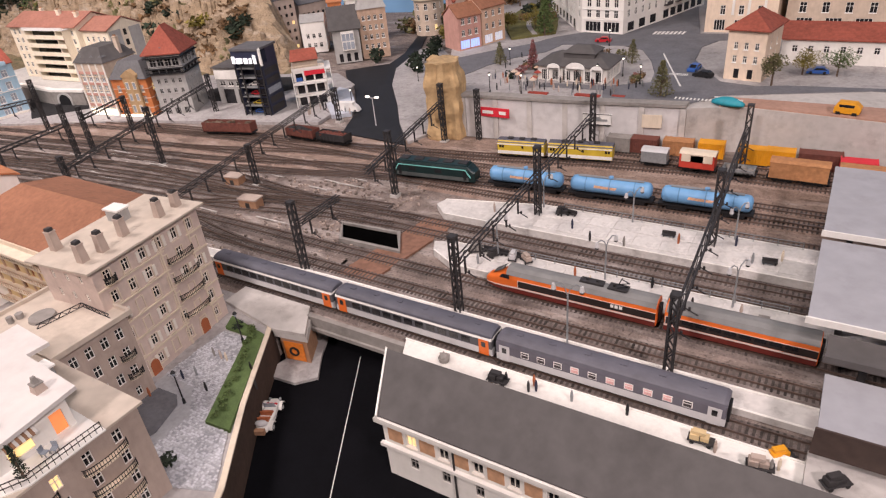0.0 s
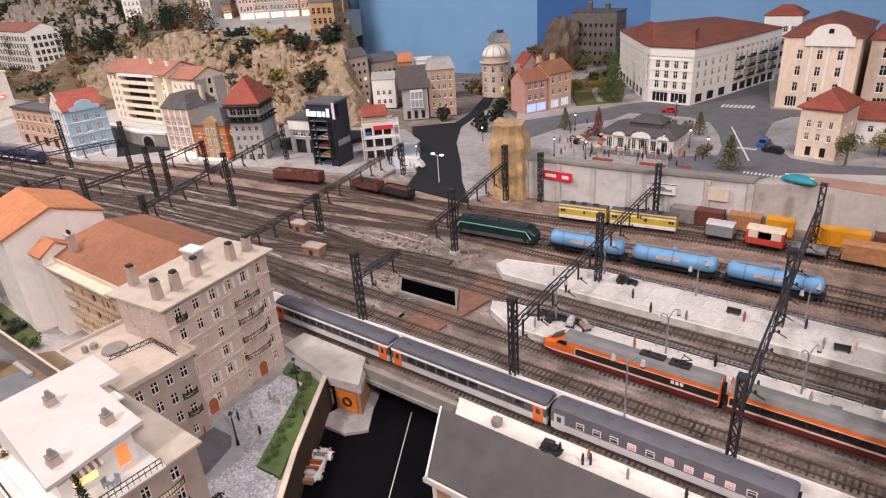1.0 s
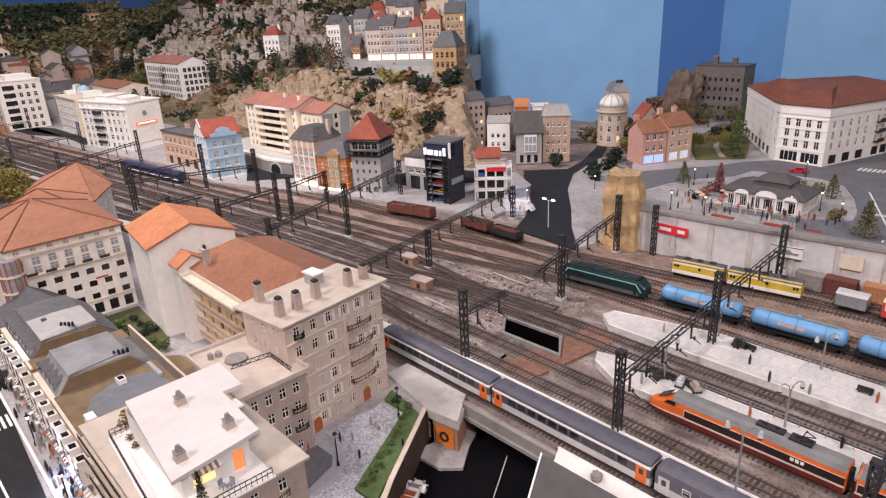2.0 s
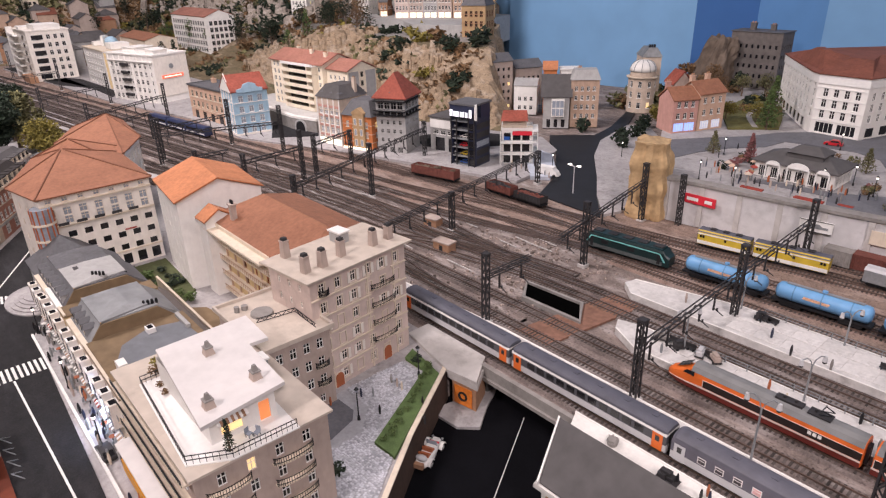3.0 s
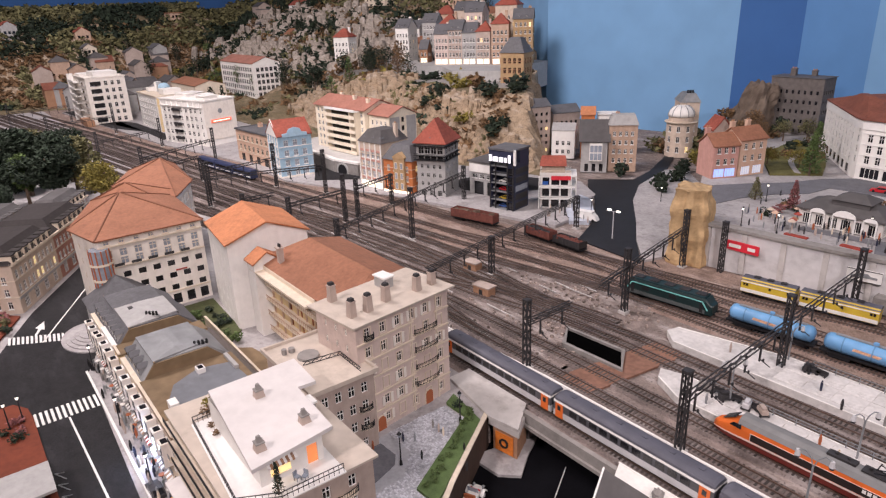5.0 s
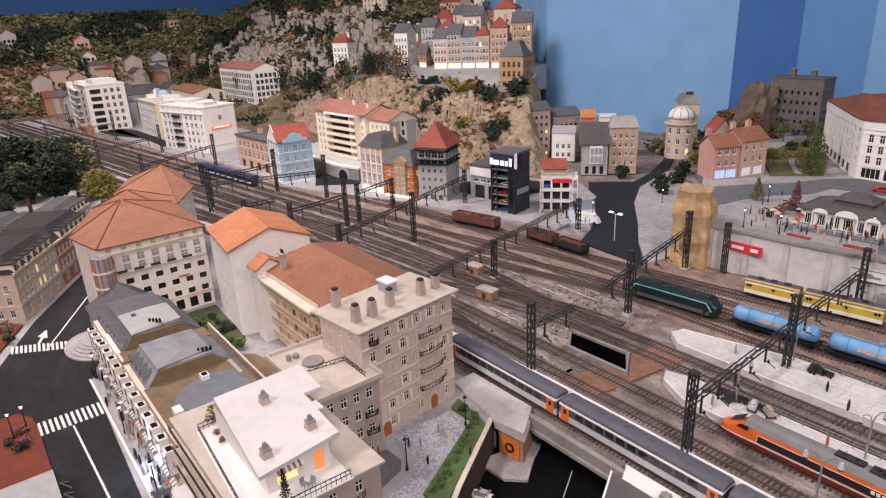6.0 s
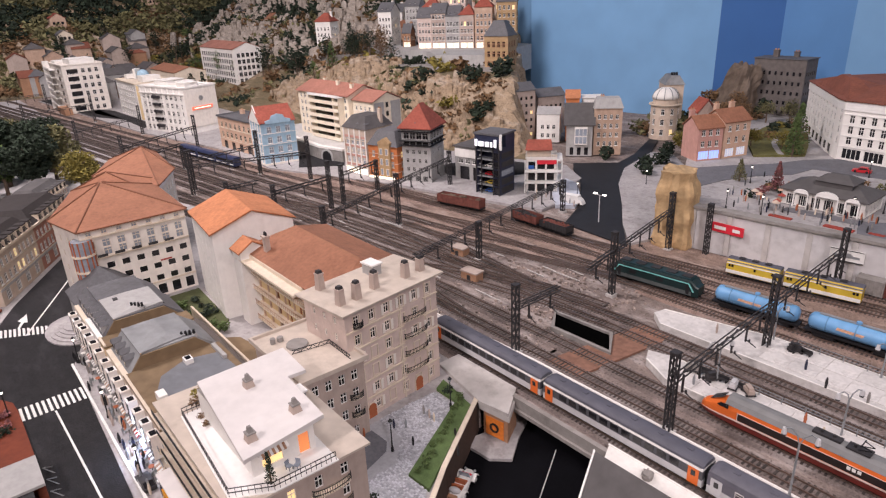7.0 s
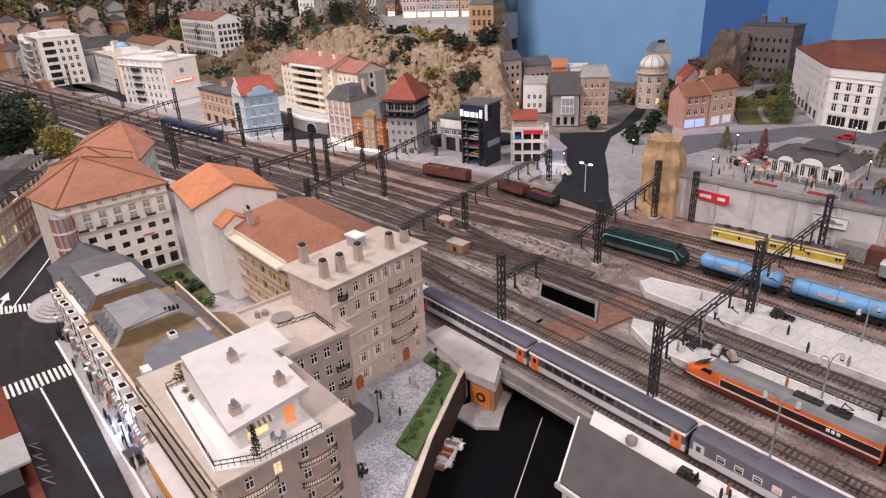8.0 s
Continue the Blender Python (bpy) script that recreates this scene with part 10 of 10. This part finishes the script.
# track side huts
for x, y, w, d, h in ((-0.79, 0.895, 0.045, 0.025, 0.022), (-0.92, 0.972, 0.04, 0.025, 0.022)):
    ob = thing("trackside_hut", "small weathered grey brown trackside hut", "hut", x, y, -0.003, 8, "trackside huts")
    part("body", G().box(-w / 2, w / 2, -d / 2, d / 2, 0, h), BRICK_RED, ob)
    part("roof", G().box(-w / 2 - 0.002, w / 2 + 0.002, -d / 2 - 0.002, d / 2 + 0.002, h, h + 0.003), WALL_TAUPE, ob)
    part("door", G().box(-0.005, 0.005, -d / 2 - 0.0006, -d / 2, 0, 0.016), STEEL_DK, ob)
rb = random.Random(77)
g = G()
for _ in range(900):
    x = -0.95 + rb.random() * 0.5
    y = 0.7 + rb.random() * 0.45
    s = 0.0012 + rb.random() * 0.0016
    if -0.54 < x < -0.38 and 0.85 < y < 0.915:
        continue
    g.box(x - s, x + s, y - s, y + s, -0.004, -0.002 + s)
solid("rubble", g, mat("rubble", (0.3, 0.24, 0.21), 0.95, 0.5, 300, isl=1.0), "loose stones and litter between the tracks", "rubble", kind="stuff")
g = G()
for _ in range(60):
    x, y = -1.7 + rb.random() * 1.3, 0.7 + rb.random() * 0.4
    if abs(x + 0.45) < 0.12:
        continue
    y += bend(x)
    l = 0.03 + rb.random() * 0.06
    g.bar((x, y, 0.0003), (x + l, y + rb.uniform(-0.004, 0.004), 0.0003), 0.0022)
solid("cable_ducts", g, CONCRETE, "pale concrete cable ducts lying beside the rails", "cable duct", kind="stuff")

# ---- vehicles ----
def vintage_car():
    ob = thing("vintage_car", "white vintage open car with luggage on the low road", "car", -0.353, 0.481, -0.06, 114)
    rows = ((-0.031, 0.007, 0.007, 0.013), (-0.022, 0.01, 0.006, 0.016), (-0.004, 0.0105, 0.006, 0.0155), (0.008, 0.0085, 0.006, 0.0165), (0.026, 0.0065, 0.007, 0.015), (0.029, 0.004, 0.008, 0.0125))
    part("body", G().loft([[(x, -w, z0), (x, w, z0), (x, w, z1 - 0.003), (x, w * 0.75, z1), (x, -w * 0.75, z1), (x, -w, z1 - 0.003)] for x, w, z0, z1 in rows]), WHITE, ob)
    for dx in (-0.019, 0.019):
        for s2 in (-1, 1):
            n = 14
            ring = lambda r, q: [(dx + r * math.cos(2 * math.pi * i / n), s2 * 0.0115 + q, 0.006 + r * math.sin(2 * math.pi * i / n)) for i in range(n)]
            w = part("wheel", G().loft([ring(0.006, -0.0014), ring(0.006, 0.0014)]), BLACK, ob)
            part("hub", G().loft([ring(0.003, -0.0018), ring(0.003, 0.0018)]), TRAIN_LT, w)
            arc = [(dx + 0.0078 * math.cos(math.pi * (0.05 + 0.9 * i / 8)), 0.0062 + 0.0078 * math.sin(math.pi * (0.05 + 0.9 * i / 8))) for i in range(9)]
            part("wing", G().loft([[(x, s2 * 0.009, z), (x, s2 * 0.0145, z), (x, s2 * 0.0145, z + 0.0009), (x, s2 * 0.009, z + 0.0009)] for x, z in arc]), WHITE, ob)
    for dx in (-0.014, -0.002):
        part("seat", G().box(dx - 0.004, dx + 0.003, -0.0078, 0.0078, 0.0145, 0.0175).box(dx - 0.0055, dx - 0.004, -0.0078, 0.0078, 0.0145, 0.0225), DOOR_RED, ob)
    part("windscreen", G().loft([[(0.0085, -0.0085, 0.016), (0.0092, -0.0085, 0.016), (0.0092, 0.0085, 0.016), (0.0085, 0.0085, 0.016)], [(0.0062, -0.0085, 0.025), (0.0069, -0.0085, 0.025), (0.0069, 0.0085, 0.025), (0.0062, 0.0085, 0.025)]]), GLASS_BL, ob)
    part("folded_hood", G().blob(-0.025, 0, 0.0185, 0.0055, 0.0095, 0.0042, 10, 6), TRAIN_LT, ob, "folded pale hood", smooth=True)
    part("trunk", G().box(-0.037, -0.031, -0.007, 0.007, 0.008, 0.0155), BRICK_RED, ob, "brown luggage trunk")
    for s2 in (-1, 1):
        part("headlamp", G().blob(0.0275, s2 * 0.0075, 0.0135, 0.0022, 0.0022, 0.0022, 8, 6), STEEL_GR, ob, smooth=True)
    part("bonnet_strap", G().box(0.014, 0.0165, -0.008, 0.008, 0.0152, 0.0164), SIGN_RED, ob)
    return ob


vintage_car()
mini_car("car", "dark red car on the plaza street", CAR_RED, -0.39, 1.985, 0.1016, 8)
mini_car("car", "dark blue car at the plaza junction", CAR_BLUE, -0.076, 1.74, 0.1016, 80)
mini_car("car", "black car at the plaza kerb", BLACK, -0.045, 1.69, 0.1016, -15)
mini_car("car", "white car beside the shops", WALL_WHITE, -0.85, 2.12, 0.1016, 25)
mini_car("car", "grey car under the cliff", STEEL_GR, -1.95, 1.975, 0.2835, 8, 0.9)
mini_car("car", "black car on the cliff road", BLACK, -2.7, 1.93, 0.2835, 12)
mini_car("car", "blue car on the far street", CAR_BLUE, 0.19, 1.77, 0.1016, 5)
mini_car("car", "dark car on the shopping street", STEEL_DK, -0.6, 0.122, 0.0, 2, 0.9)
van = thing("delivery_van", "white delivery van on the back street", "van", -0.97, 1.47, 0.003, 15)
part("body", G().box(-0.034, 0.016, -0.0115, 0.0115, 0.004, 0.029), WHITE, van)
part("cab", G().loft([[(0.016, -0.011, 0.004), (0.016, 0.011, 0.004), (0.016, 0.011, 0.024), (0.016, -0.011, 0.024)], [(0.033, -0.0105, 0.004), (0.033, 0.0105, 0.004), (0.026, 0.0105, 0.016), (0.026, -0.0105, 0.016)]]), WHITE, van)
for dx in (-0.02, 0.02):
    for dy in (-0.0105, 0.0105):
        n = 10
        part("wheel", G().loft([[(dx + 0.0045 * math.cos(2 * math.pi * i / n), dy + q, 0.0045 + 0.0045 * math.sin(2 * math.pi * i / n)) for i in range(n)] for q in (-0.001, 0.001)]), BLACK, van)
bt = thing("boat", "teal upturned boat on the plaza edge", "boat", 0.045, 1.5, 0.102, -14)
hull = []
for k in range(9):
    q = k / 8
    w = 0.014 * math.sin(math.pi * (0.08 + 0.84 * q)) ** 0.7
    hull.append([(-0.034 + 0.068 * q, w * math.cos(math.pi * i / 8), 0.016 * math.sin(math.pi * i / 8) * (w / 0.014) + 0.0005) for i in range(9)])
part("hull", G().loft(hull), BOAT_TEAL, bt, smooth=True)
part("keel", G().bar((-0.03, 0, 0.012), (0.03, 0, 0.012), 0.002), WALL_WHITE, bt)
yh = thing("works_vehicle", "yellow orange works vehicle on the bank", "vehicle", 0.262, 1.5, 0.102, -8)
part("body", G().loft([[(-0.022, -0.011, 0.003), (0.022, -0.011, 0.003), (0.022, 0.011, 0.003), (-0.022, 0.011, 0.003)], [(-0.022, -0.011, 0.014), (0.024, -0.011, 0.014), (0.024, 0.011, 0.014), (-0.022, 0.011, 0.014)], [(-0.016, -0.009, 0.024), (0.014, -0.009, 0.024), (0.014, 0.009, 0.024), (-0.016, 0.009, 0.024)]]), CONT_OR, yh)
part("windows", G().box(-0.014, 0.012, -0.0112, -0.0098, 0.015, 0.02), GLASS, yh)
for dx in (-0.014, 0.014):
    part("wheel", G().box(dx - 0.004, dx + 0.004, -0.0115, 0.0115, 0, 0.006), BLACK, yh)

# ---- signs on the plaza wall ----
sg = thing("wall_sign", "red advertising sign with pale marks on the wall", "sign", -0.464, 1.4135, 0.067)
part("board", G().box(-0.038, 0.038, -0.004, -0.001, -0.011, 0.011), SIGN_RED, sg)
for x0, x1 in ((-0.033, -0.004), (0.012, 0.03)):
    part("mark", G().box(x0, x1, -0.0046, -0.004, -0.004, 0.004), WHITE, sg, "pale bar on the board")
sg = thing("wall_sign", "white sign with a dark car outline on the wall", "sign", -0.217, 1.4365, 0.066, 7)
part("board", G().box(-0.032, 0.032, -0.004, -0.001, -0.013, 0.013), WHITE, sg)
for zz in (-0.013, 0.0115):
    part("frame_bar", G().box(-0.032, 0.032, -0.0046, -0.004, zz, zz + 0.0015), STEEL_DK, sg)
part("car_shape", G().loft([[(-0.024, y, -0.004), (0.024, y, -0.004), (0.024, y, 0.001), (0.012, y, 0.001), (0.006, y, 0.006), (-0.008, y, 0.006), (-0.014, y, 0.001), (-0.024, y, 0.0005)] for y in (-0.0046, -0.004)]), STEEL_GR, sg)
sg = thing("wall_sign", "cream poster on the wall", "sign", -0.098, 1.4505, 0.068, 7)
part("board", G().box(-0.021, 0.021, -0.004, -0.001, -0.0145, 0.0145), CREAM, sg)

# flower beds and parasols on the plaza
for i, (x, y, w, d) in enumerate(((-0.38, 1.48, 0.05, 0.012), (-0.26, 1.49, 0.06, 0.014), (-0.19, 1.5, 0.03, 0.012))):
    solid("flower_bed", G().box(-w / 2, w / 2, -d / 2, d / 2, 0, 0.003), mat("red_flowers", (0.3, 0.05, 0.035), 0.9, 0.5, 300) if i == 0 else bpy.data.materials["red_flowers"], "bed of red flowers on the plaza", "flower bed", "flower beds", x=x, y=y, z=0.0995)
for i in range(10):
    x, y = -0.5 + rnd.random() * 0.12, 1.5 + rnd.random() * 0.14
    p = thing("parasol", "small parasol over a cafe table", "parasol", x, y, 0.0995, 0, "parasols")
    part("pole", G().cyl(0, 0, 0, 0.022, 0.0008, 0.0008, 6), STEEL_GR, p)
    part("canopy", G().cyl(0, 0, 0.021, 0.027, 0.01, 0.001, 8), (WALL_PEACH, WALL_STONE, SHADE_RED, WALL_GREY, BRICK_RED)[i % 5], p)
# shopping street furniture
for i in range(26):
    x = -1.04 + i * 0.019
    t = thing("cafe_table", "small pavement table with chairs", "table", x, 0.137 + (i % 2) * 0.006, 0.0, rnd.uniform(0, 90), "cafe tables")
    part("top", G().cyl(0, 0, 0.0085, 0.0095, 0.0045, 0.0045, 9), rnd.choice((WHITE, STEEL_GR, DOOR_RED)), t)
    part("leg", G().cyl(0, 0, 0, 0.0085, 0.0008, 0.0006, 6), STEEL_DK, t)
    for s in (-1, 1):
        part("chair", G().box(s * 0.008 - 0.002, s * 0.008 + 0.002, -0.002, 0.002, 0.004, 0.005).box(s * 0.01 - 0.0005, s * 0.01 + 0.0005, -0.002, 0.002, 0.005, 0.011).box(s * 0.008 - 0.0018, s * 0.008 - 0.0012, -0.0018, -0.0012, 0, 0.004).box(s * 0.008 + 0.0012, s * 0.008 + 0.0018, 0.0012, 0.0018, 0, 0.004), STEEL_GR, t)
stall = thing("market_stall", "stall with a long white roof on the pavement", "stall", -0.46, 0.14, 0.0)
part("roof", G().loft([[(-0.085, -0.013, 0.047), (0.1, -0.013, 0.047), (0.1, 0.011, 0.049), (-0.085, 0.011, 0.049)], [(-0.085, -0.013, 0.05), (0.1, -0.013, 0.05), (0.1, 0.011, 0.052), (-0.085, 0.011, 0.052)]]), WHITE_LIT, stall)
part("counter", G().box(-0.08, 0.095, -0.009, 0.008, 0, 0.046), DOOR_RED, stall)
part("goods_shelf", G().box(-0.078, 0.093, -0.0115, -0.009, 0.01, 0.03), CONT_OR, stall)
setting("corner_terrace", G().prism([(-1.222, -0.03), (-1.385, 0.046), (-1.46, -0.02), (-1.42, -0.16), (-1.26, -0.16)], 0.0021, 0.006), bpy.data.materials["red_paving"], "orange red paved terrace at the corner", "pavement")
for i in range(9):
    bush(-1.29 - rnd.random() * 0.12, -0.02 + rnd.random() * 0.04, 0.006, 0.009 + rnd.random() * 0.006, rnd.choice((LEAF_DK, LEAF_RED, LEAF_OL)), "clipped shrub on the corner terrace", 860 + i, 60, 1.0)
# bicycle stands at the kerb
bk = G()
for i in range(4):
    x = -0.73 + i * 0.03
    bk.bar((x, 0.03, 0.002), (x + 0.01, 0.018, 0.012), 0.0011)
    bk.bar((x + 0.01, 0.018, 0.012), (x + 0.018, 0.03, 0.002), 0.0011)
solid("bicycle_stand", bk, STEEL_GR, "zigzag steel bicycle stand at the kerb", "bicycle stand")
for k in range(5):
    rr = 1.0 - 0.15 * k
    arc = [(-1.172 + 0.078 * rr * math.cos(a), 0.151 + 0.056 * rr * math.sin(a)) for a in [math.radians(175 + 13 * i) for i in range(15)]]
    setting("corner_step", G().prism(arc, 0.002 + 0.0024 * k, 0.0044 + 0.0024 * k), PAVE, "pale rounded step at the street corner", "step")
for i in range(6):
    bush(-0.88 + rnd.uniform(-0.03, 0.03), -0.01 + rnd.uniform(-0.02, 0.01), 0.006, 0.011, LEAF_RED if i % 2 else LEAF_DK, "small shrub on the red terrace", 800 + i, 50, 1.0)
# terrace planting and garden furniture
for i, (x, y, r) in enumerate(((-0.545, 0.2, 0.01), (-0.53, 0.19, 0.008), (-0.5, 0.185, 0.006), (-0.48, 0.183, 0.006))):
    bush(x, y, 0.1332, r, LEAF_YL if i == 0 else LEAF_BR, "potted shrub on the terrace", 820 + i, 60, 1.3)
tree(-0.333, 0.2, 0.1332, 0.04, 0.007, LEAF_DK, "slim potted conifer on the terrace", 830, 200, True)
for i, (x, y) in enumerate(((-0.336, 0.232), (-0.34, 0.225))):
    t = thing("garden_chair", "pale blue garden chair on the terrace", "chair", x, y, 0.1332, 30 + 80 * i, "garden chairs")
    part("seat", G().box(-0.003, 0.003, -0.003, 0.003, 0.004, 0.005), GLASS_BL, t)
    part("backrest", G().box(-0.003, 0.003, 0.003, 0.0036, 0.005, 0.011), GLASS_BL, t)
    for dx in (-0.0025, 0.0025):
        for dy in (-0.0025, 0.0025):
            part("leg", G().box(dx - 0.0004, dx + 0.0004, dy - 0.0004, dy + 0.0004, 0, 0.004), STEEL_GR, t)

# hill behind the pink houses, lawn slope, bushes along the plaza's edge
rings = []
for j in range(20):
    q = j / 19
    ring = []
    for i in range(40):
        a = 2 * math.pi * i / 40
        k = (1 - 0.62 * q ** 1.5) * (1 + 0.45 * noise.fractal(Vector((math.cos(a) * 1.8, math.sin(a) * 1.8, q * 2.6)), 1.0, 2.0, 5))
        ring.append((0.11 * k * math.cos(a) + 0.07 * q, 0.085 * k * math.sin(a), 0.27 * q * (1 + 0.12 * noise.noise(Vector((math.cos(a) * 2, math.sin(a) * 2, 7))))))
    rings.append(ring)
solid("rock_mound", G().loft(rings), mat("dark_cliff", (0.15, 0.115, 0.09), 0.95, 0.5, 40, 0.004, stain=0.4), "dark rocky mound behind the pink houses", "rock", x=-1.13, y=2.62, z=0.02)
for i in range(16):
    a = rnd.random() * 6.28
    bush(-1.07 + 0.12 * math.cos(a), 2.56 + 0.06 * math.sin(a), 0.06 + rnd.random() * 0.1, 0.035, LEAF_DK if i % 2 else LEAF_BR, "dark shrub on the rocky mound", 900 + i, 70, 1.0)
OLIVE = mat("olive_grass", (0.14, 0.13, 0.045), 0.95, 0.45, 300, 0.001, stain=0.4)
setting("park_lawn", G().prism([(-0.685, 1.97), (-0.575, 2.07), (-0.62, 2.2), (-0.72, 2.43), (-0.87, 2.54), (-0.83, 2.2)], 0.0995, 0.106), OLIVE, "olive green lawn beside the hotel", "lawn")
pth = [(-0.63 - 0.11 * math.sin(k / 9 * 2.4), 2.03 + 0.042 * k) for k in range(10)]
for k in range(8):
    x, y = -0.272 + 0.0117 * k, 2.115 + 0.0015 * k
    setting("crossing_bar", G().prism([(x - 0.0035, y - 0.018), (x + 0.0035, y - 0.018), (x + 0.0035, y + 0.018), (x - 0.0035, y + 0.018)], 0.1012, 0.1022), PAINT_W, "white bar of the plaza crossing", "road marking")
setting("park_path", G().prism([(x - 0.009, y) for x, y in pth] + [(x + 0.009, y) for x, y in reversed(pth)], 0.106, 0.1075), PAVE, "pale curving path across the lawn", "path")
for i, (x, y, h, r) in enumerate(CASTLE_TREES):
    tree(x, y, 0.09, h, r, LEAF_BR if i % 2 else LEAF_OL, "small autumn tree below the castle", 1300 + i, 260)
tree(-0.645, 2.17, 0.106, 0.13, 0.04, LEAF_GR, "bright green park tree on the lawn", 1201, 260, True)
for i in range(12):
    bush(-0.83 + 0.2 * rnd.random(), 2.15 + 0.3 * rnd.random(), 0.104, 0.018 + 0.012 * rnd.random(), rnd.choice((LEAF_YL, LEAF_DK, LEAF_BR)), "low shrub on the park lawn", 1210 + i, 60, 1.0)
for i in range(14):
    q = i / 13
    bush(-0.63 - 0.3 * q + rnd.uniform(-0.01, 0.01), 1.5 + 0.62 * q, 0.0055, 0.022 + rnd.random() * 0.014, rnd.choice((LEAF_DK, LEAF_BR, LEAF_GR)), "bush along the edge of the plaza", 930 + i, 70, 1.3)
# crowded roofs at the far end of the line
for i in range(34):
    x, y = -6.2 + rnd.random() * 1.5, 0.75 + rnd.random() * 1.1
    if i < 16:
        x, y = -5.6 - rnd.random() * 0.7, 0.55 + rnd.random() * 0.9
    w, dd, h = 0.14 + rnd.random() * 0.12, 0.14, 0.09 + rnd.random() * 0.06
    house("suburb_house", "distant house with a dark tiled roof", x, x + w, y, y + dd, h, rnd.choice((WALL_GREY, WALL_TAUPE, BRICK_RED, WALL_BROWN, WALL_TAUPE)), rnd.choice(("gable_x", "hip_x", "gable_y")), rnd.choice((SLATE, ROOF_MAR, GREY_ROOF, GREY_ROOF)), rise=0.045, z=max(0.0, min(hill_h(x + w, y), hill_h(x + w, y + dd)) - 0.02), rz=rnd.uniform(-8, 8), wins=(("s", 4, 2, 0.018, 0.02, 0.04, 0.036, 0.012, "plain"),), group="suburb houses")
for i in range(26):
    x, y = -6.2 + rnd.random() * 2.4, 0.8 + rnd.random() * 1.2
    if -4.8 < x < -3.6 and y < 1.3:
        continue
    tree(x, y, max(0.0, hill_h(x, y)) - 0.004, 0.12 + rnd.random() * 0.1, 0.05 + rnd.random() * 0.04, rnd.choice((LEAF_DK, LEAF_DK, LEAF_GR)), "dark tree between the far houses", 960 + i, 130, rnd.random() < 0.3)

# shrubs on the bank between the last houses
for i in range(18):
    bush(-1.42 + 0.2 * rnd.random(), 2.42 + 0.3 * rnd.random(), 0.0, 0.04 + 0.03 * rnd.random(), rnd.choice((LEAF_DK, LEAF_OL, LEAF_BR)), "shrub on the bank behind the last houses", 1300 + i, 80, 1.1)
for i in range(46):
    x = -0.56 + rnd.random() * 0.42
    y = 1.545 + rnd.random() * 0.05 if i % 3 else 1.66 + rnd.random() * 0.12
    if -0.44 < x < -0.21 and y > 1.59:
        continue
    peg(x, y, 0.1016, TONES[rnd.randrange(8)], "tiny plain figurine around the cafe", 0.8)
for i in range(14):
    x, y = ((-0.56 + rnd.random() * 0.1, 1.58 + rnd.random() * 0.12), (-0.2 + rnd.random() * 0.03, 1.6 + rnd.random() * 0.12), (-0.45 + rnd.random() * 0.2, 1.79 + rnd.random() * 0.08))[i % 3]
    bush(x, y, 0.0995, 0.01 + rnd.random() * 0.009, rnd.choice((LEAF_RED, LEAF_BR, LEAF_DK, LEAF_OL)), "low shrub around the cafe terrace", 1400 + i, 60, 1.1)
# more of the suburb climbing the far ridge
for i in range(9):
    x, y = -6.9 + rnd.random() * 1.5, 0.5 + rnd.random() * 2.3
    w, dd, h = 0.12 + rnd.random() * 0.16, 0.12, 0.1 + rnd.random() * 0.09
    house("suburb_house", "far pale house on the ridge with a tiled roof", x, x + w, y, y + dd, h, rnd.choice((WALL_GREY, CREAM, WALL_STONE, WALL_TAUPE, WALL_BROWN)), rnd.choice(("gable_x", "gable_x", "parapet")), rnd.choice((SLATE, ROOF_BR, ROOF_RED, GREY_ROOF)), rise=0.04, z=max(0.0, min(hill_h(x + w, y), hill_h(x + w, y + dd)) - 0.02), rz=rnd.uniform(-10, 10), wins=(("e", 3, 2, 0.02, 0.022, 0.03, 0.04, 0.012, "plain"), ("s", 3, 2, 0.02, 0.022, 0.03, 0.04, 0.012, "plain")), group="suburb houses")
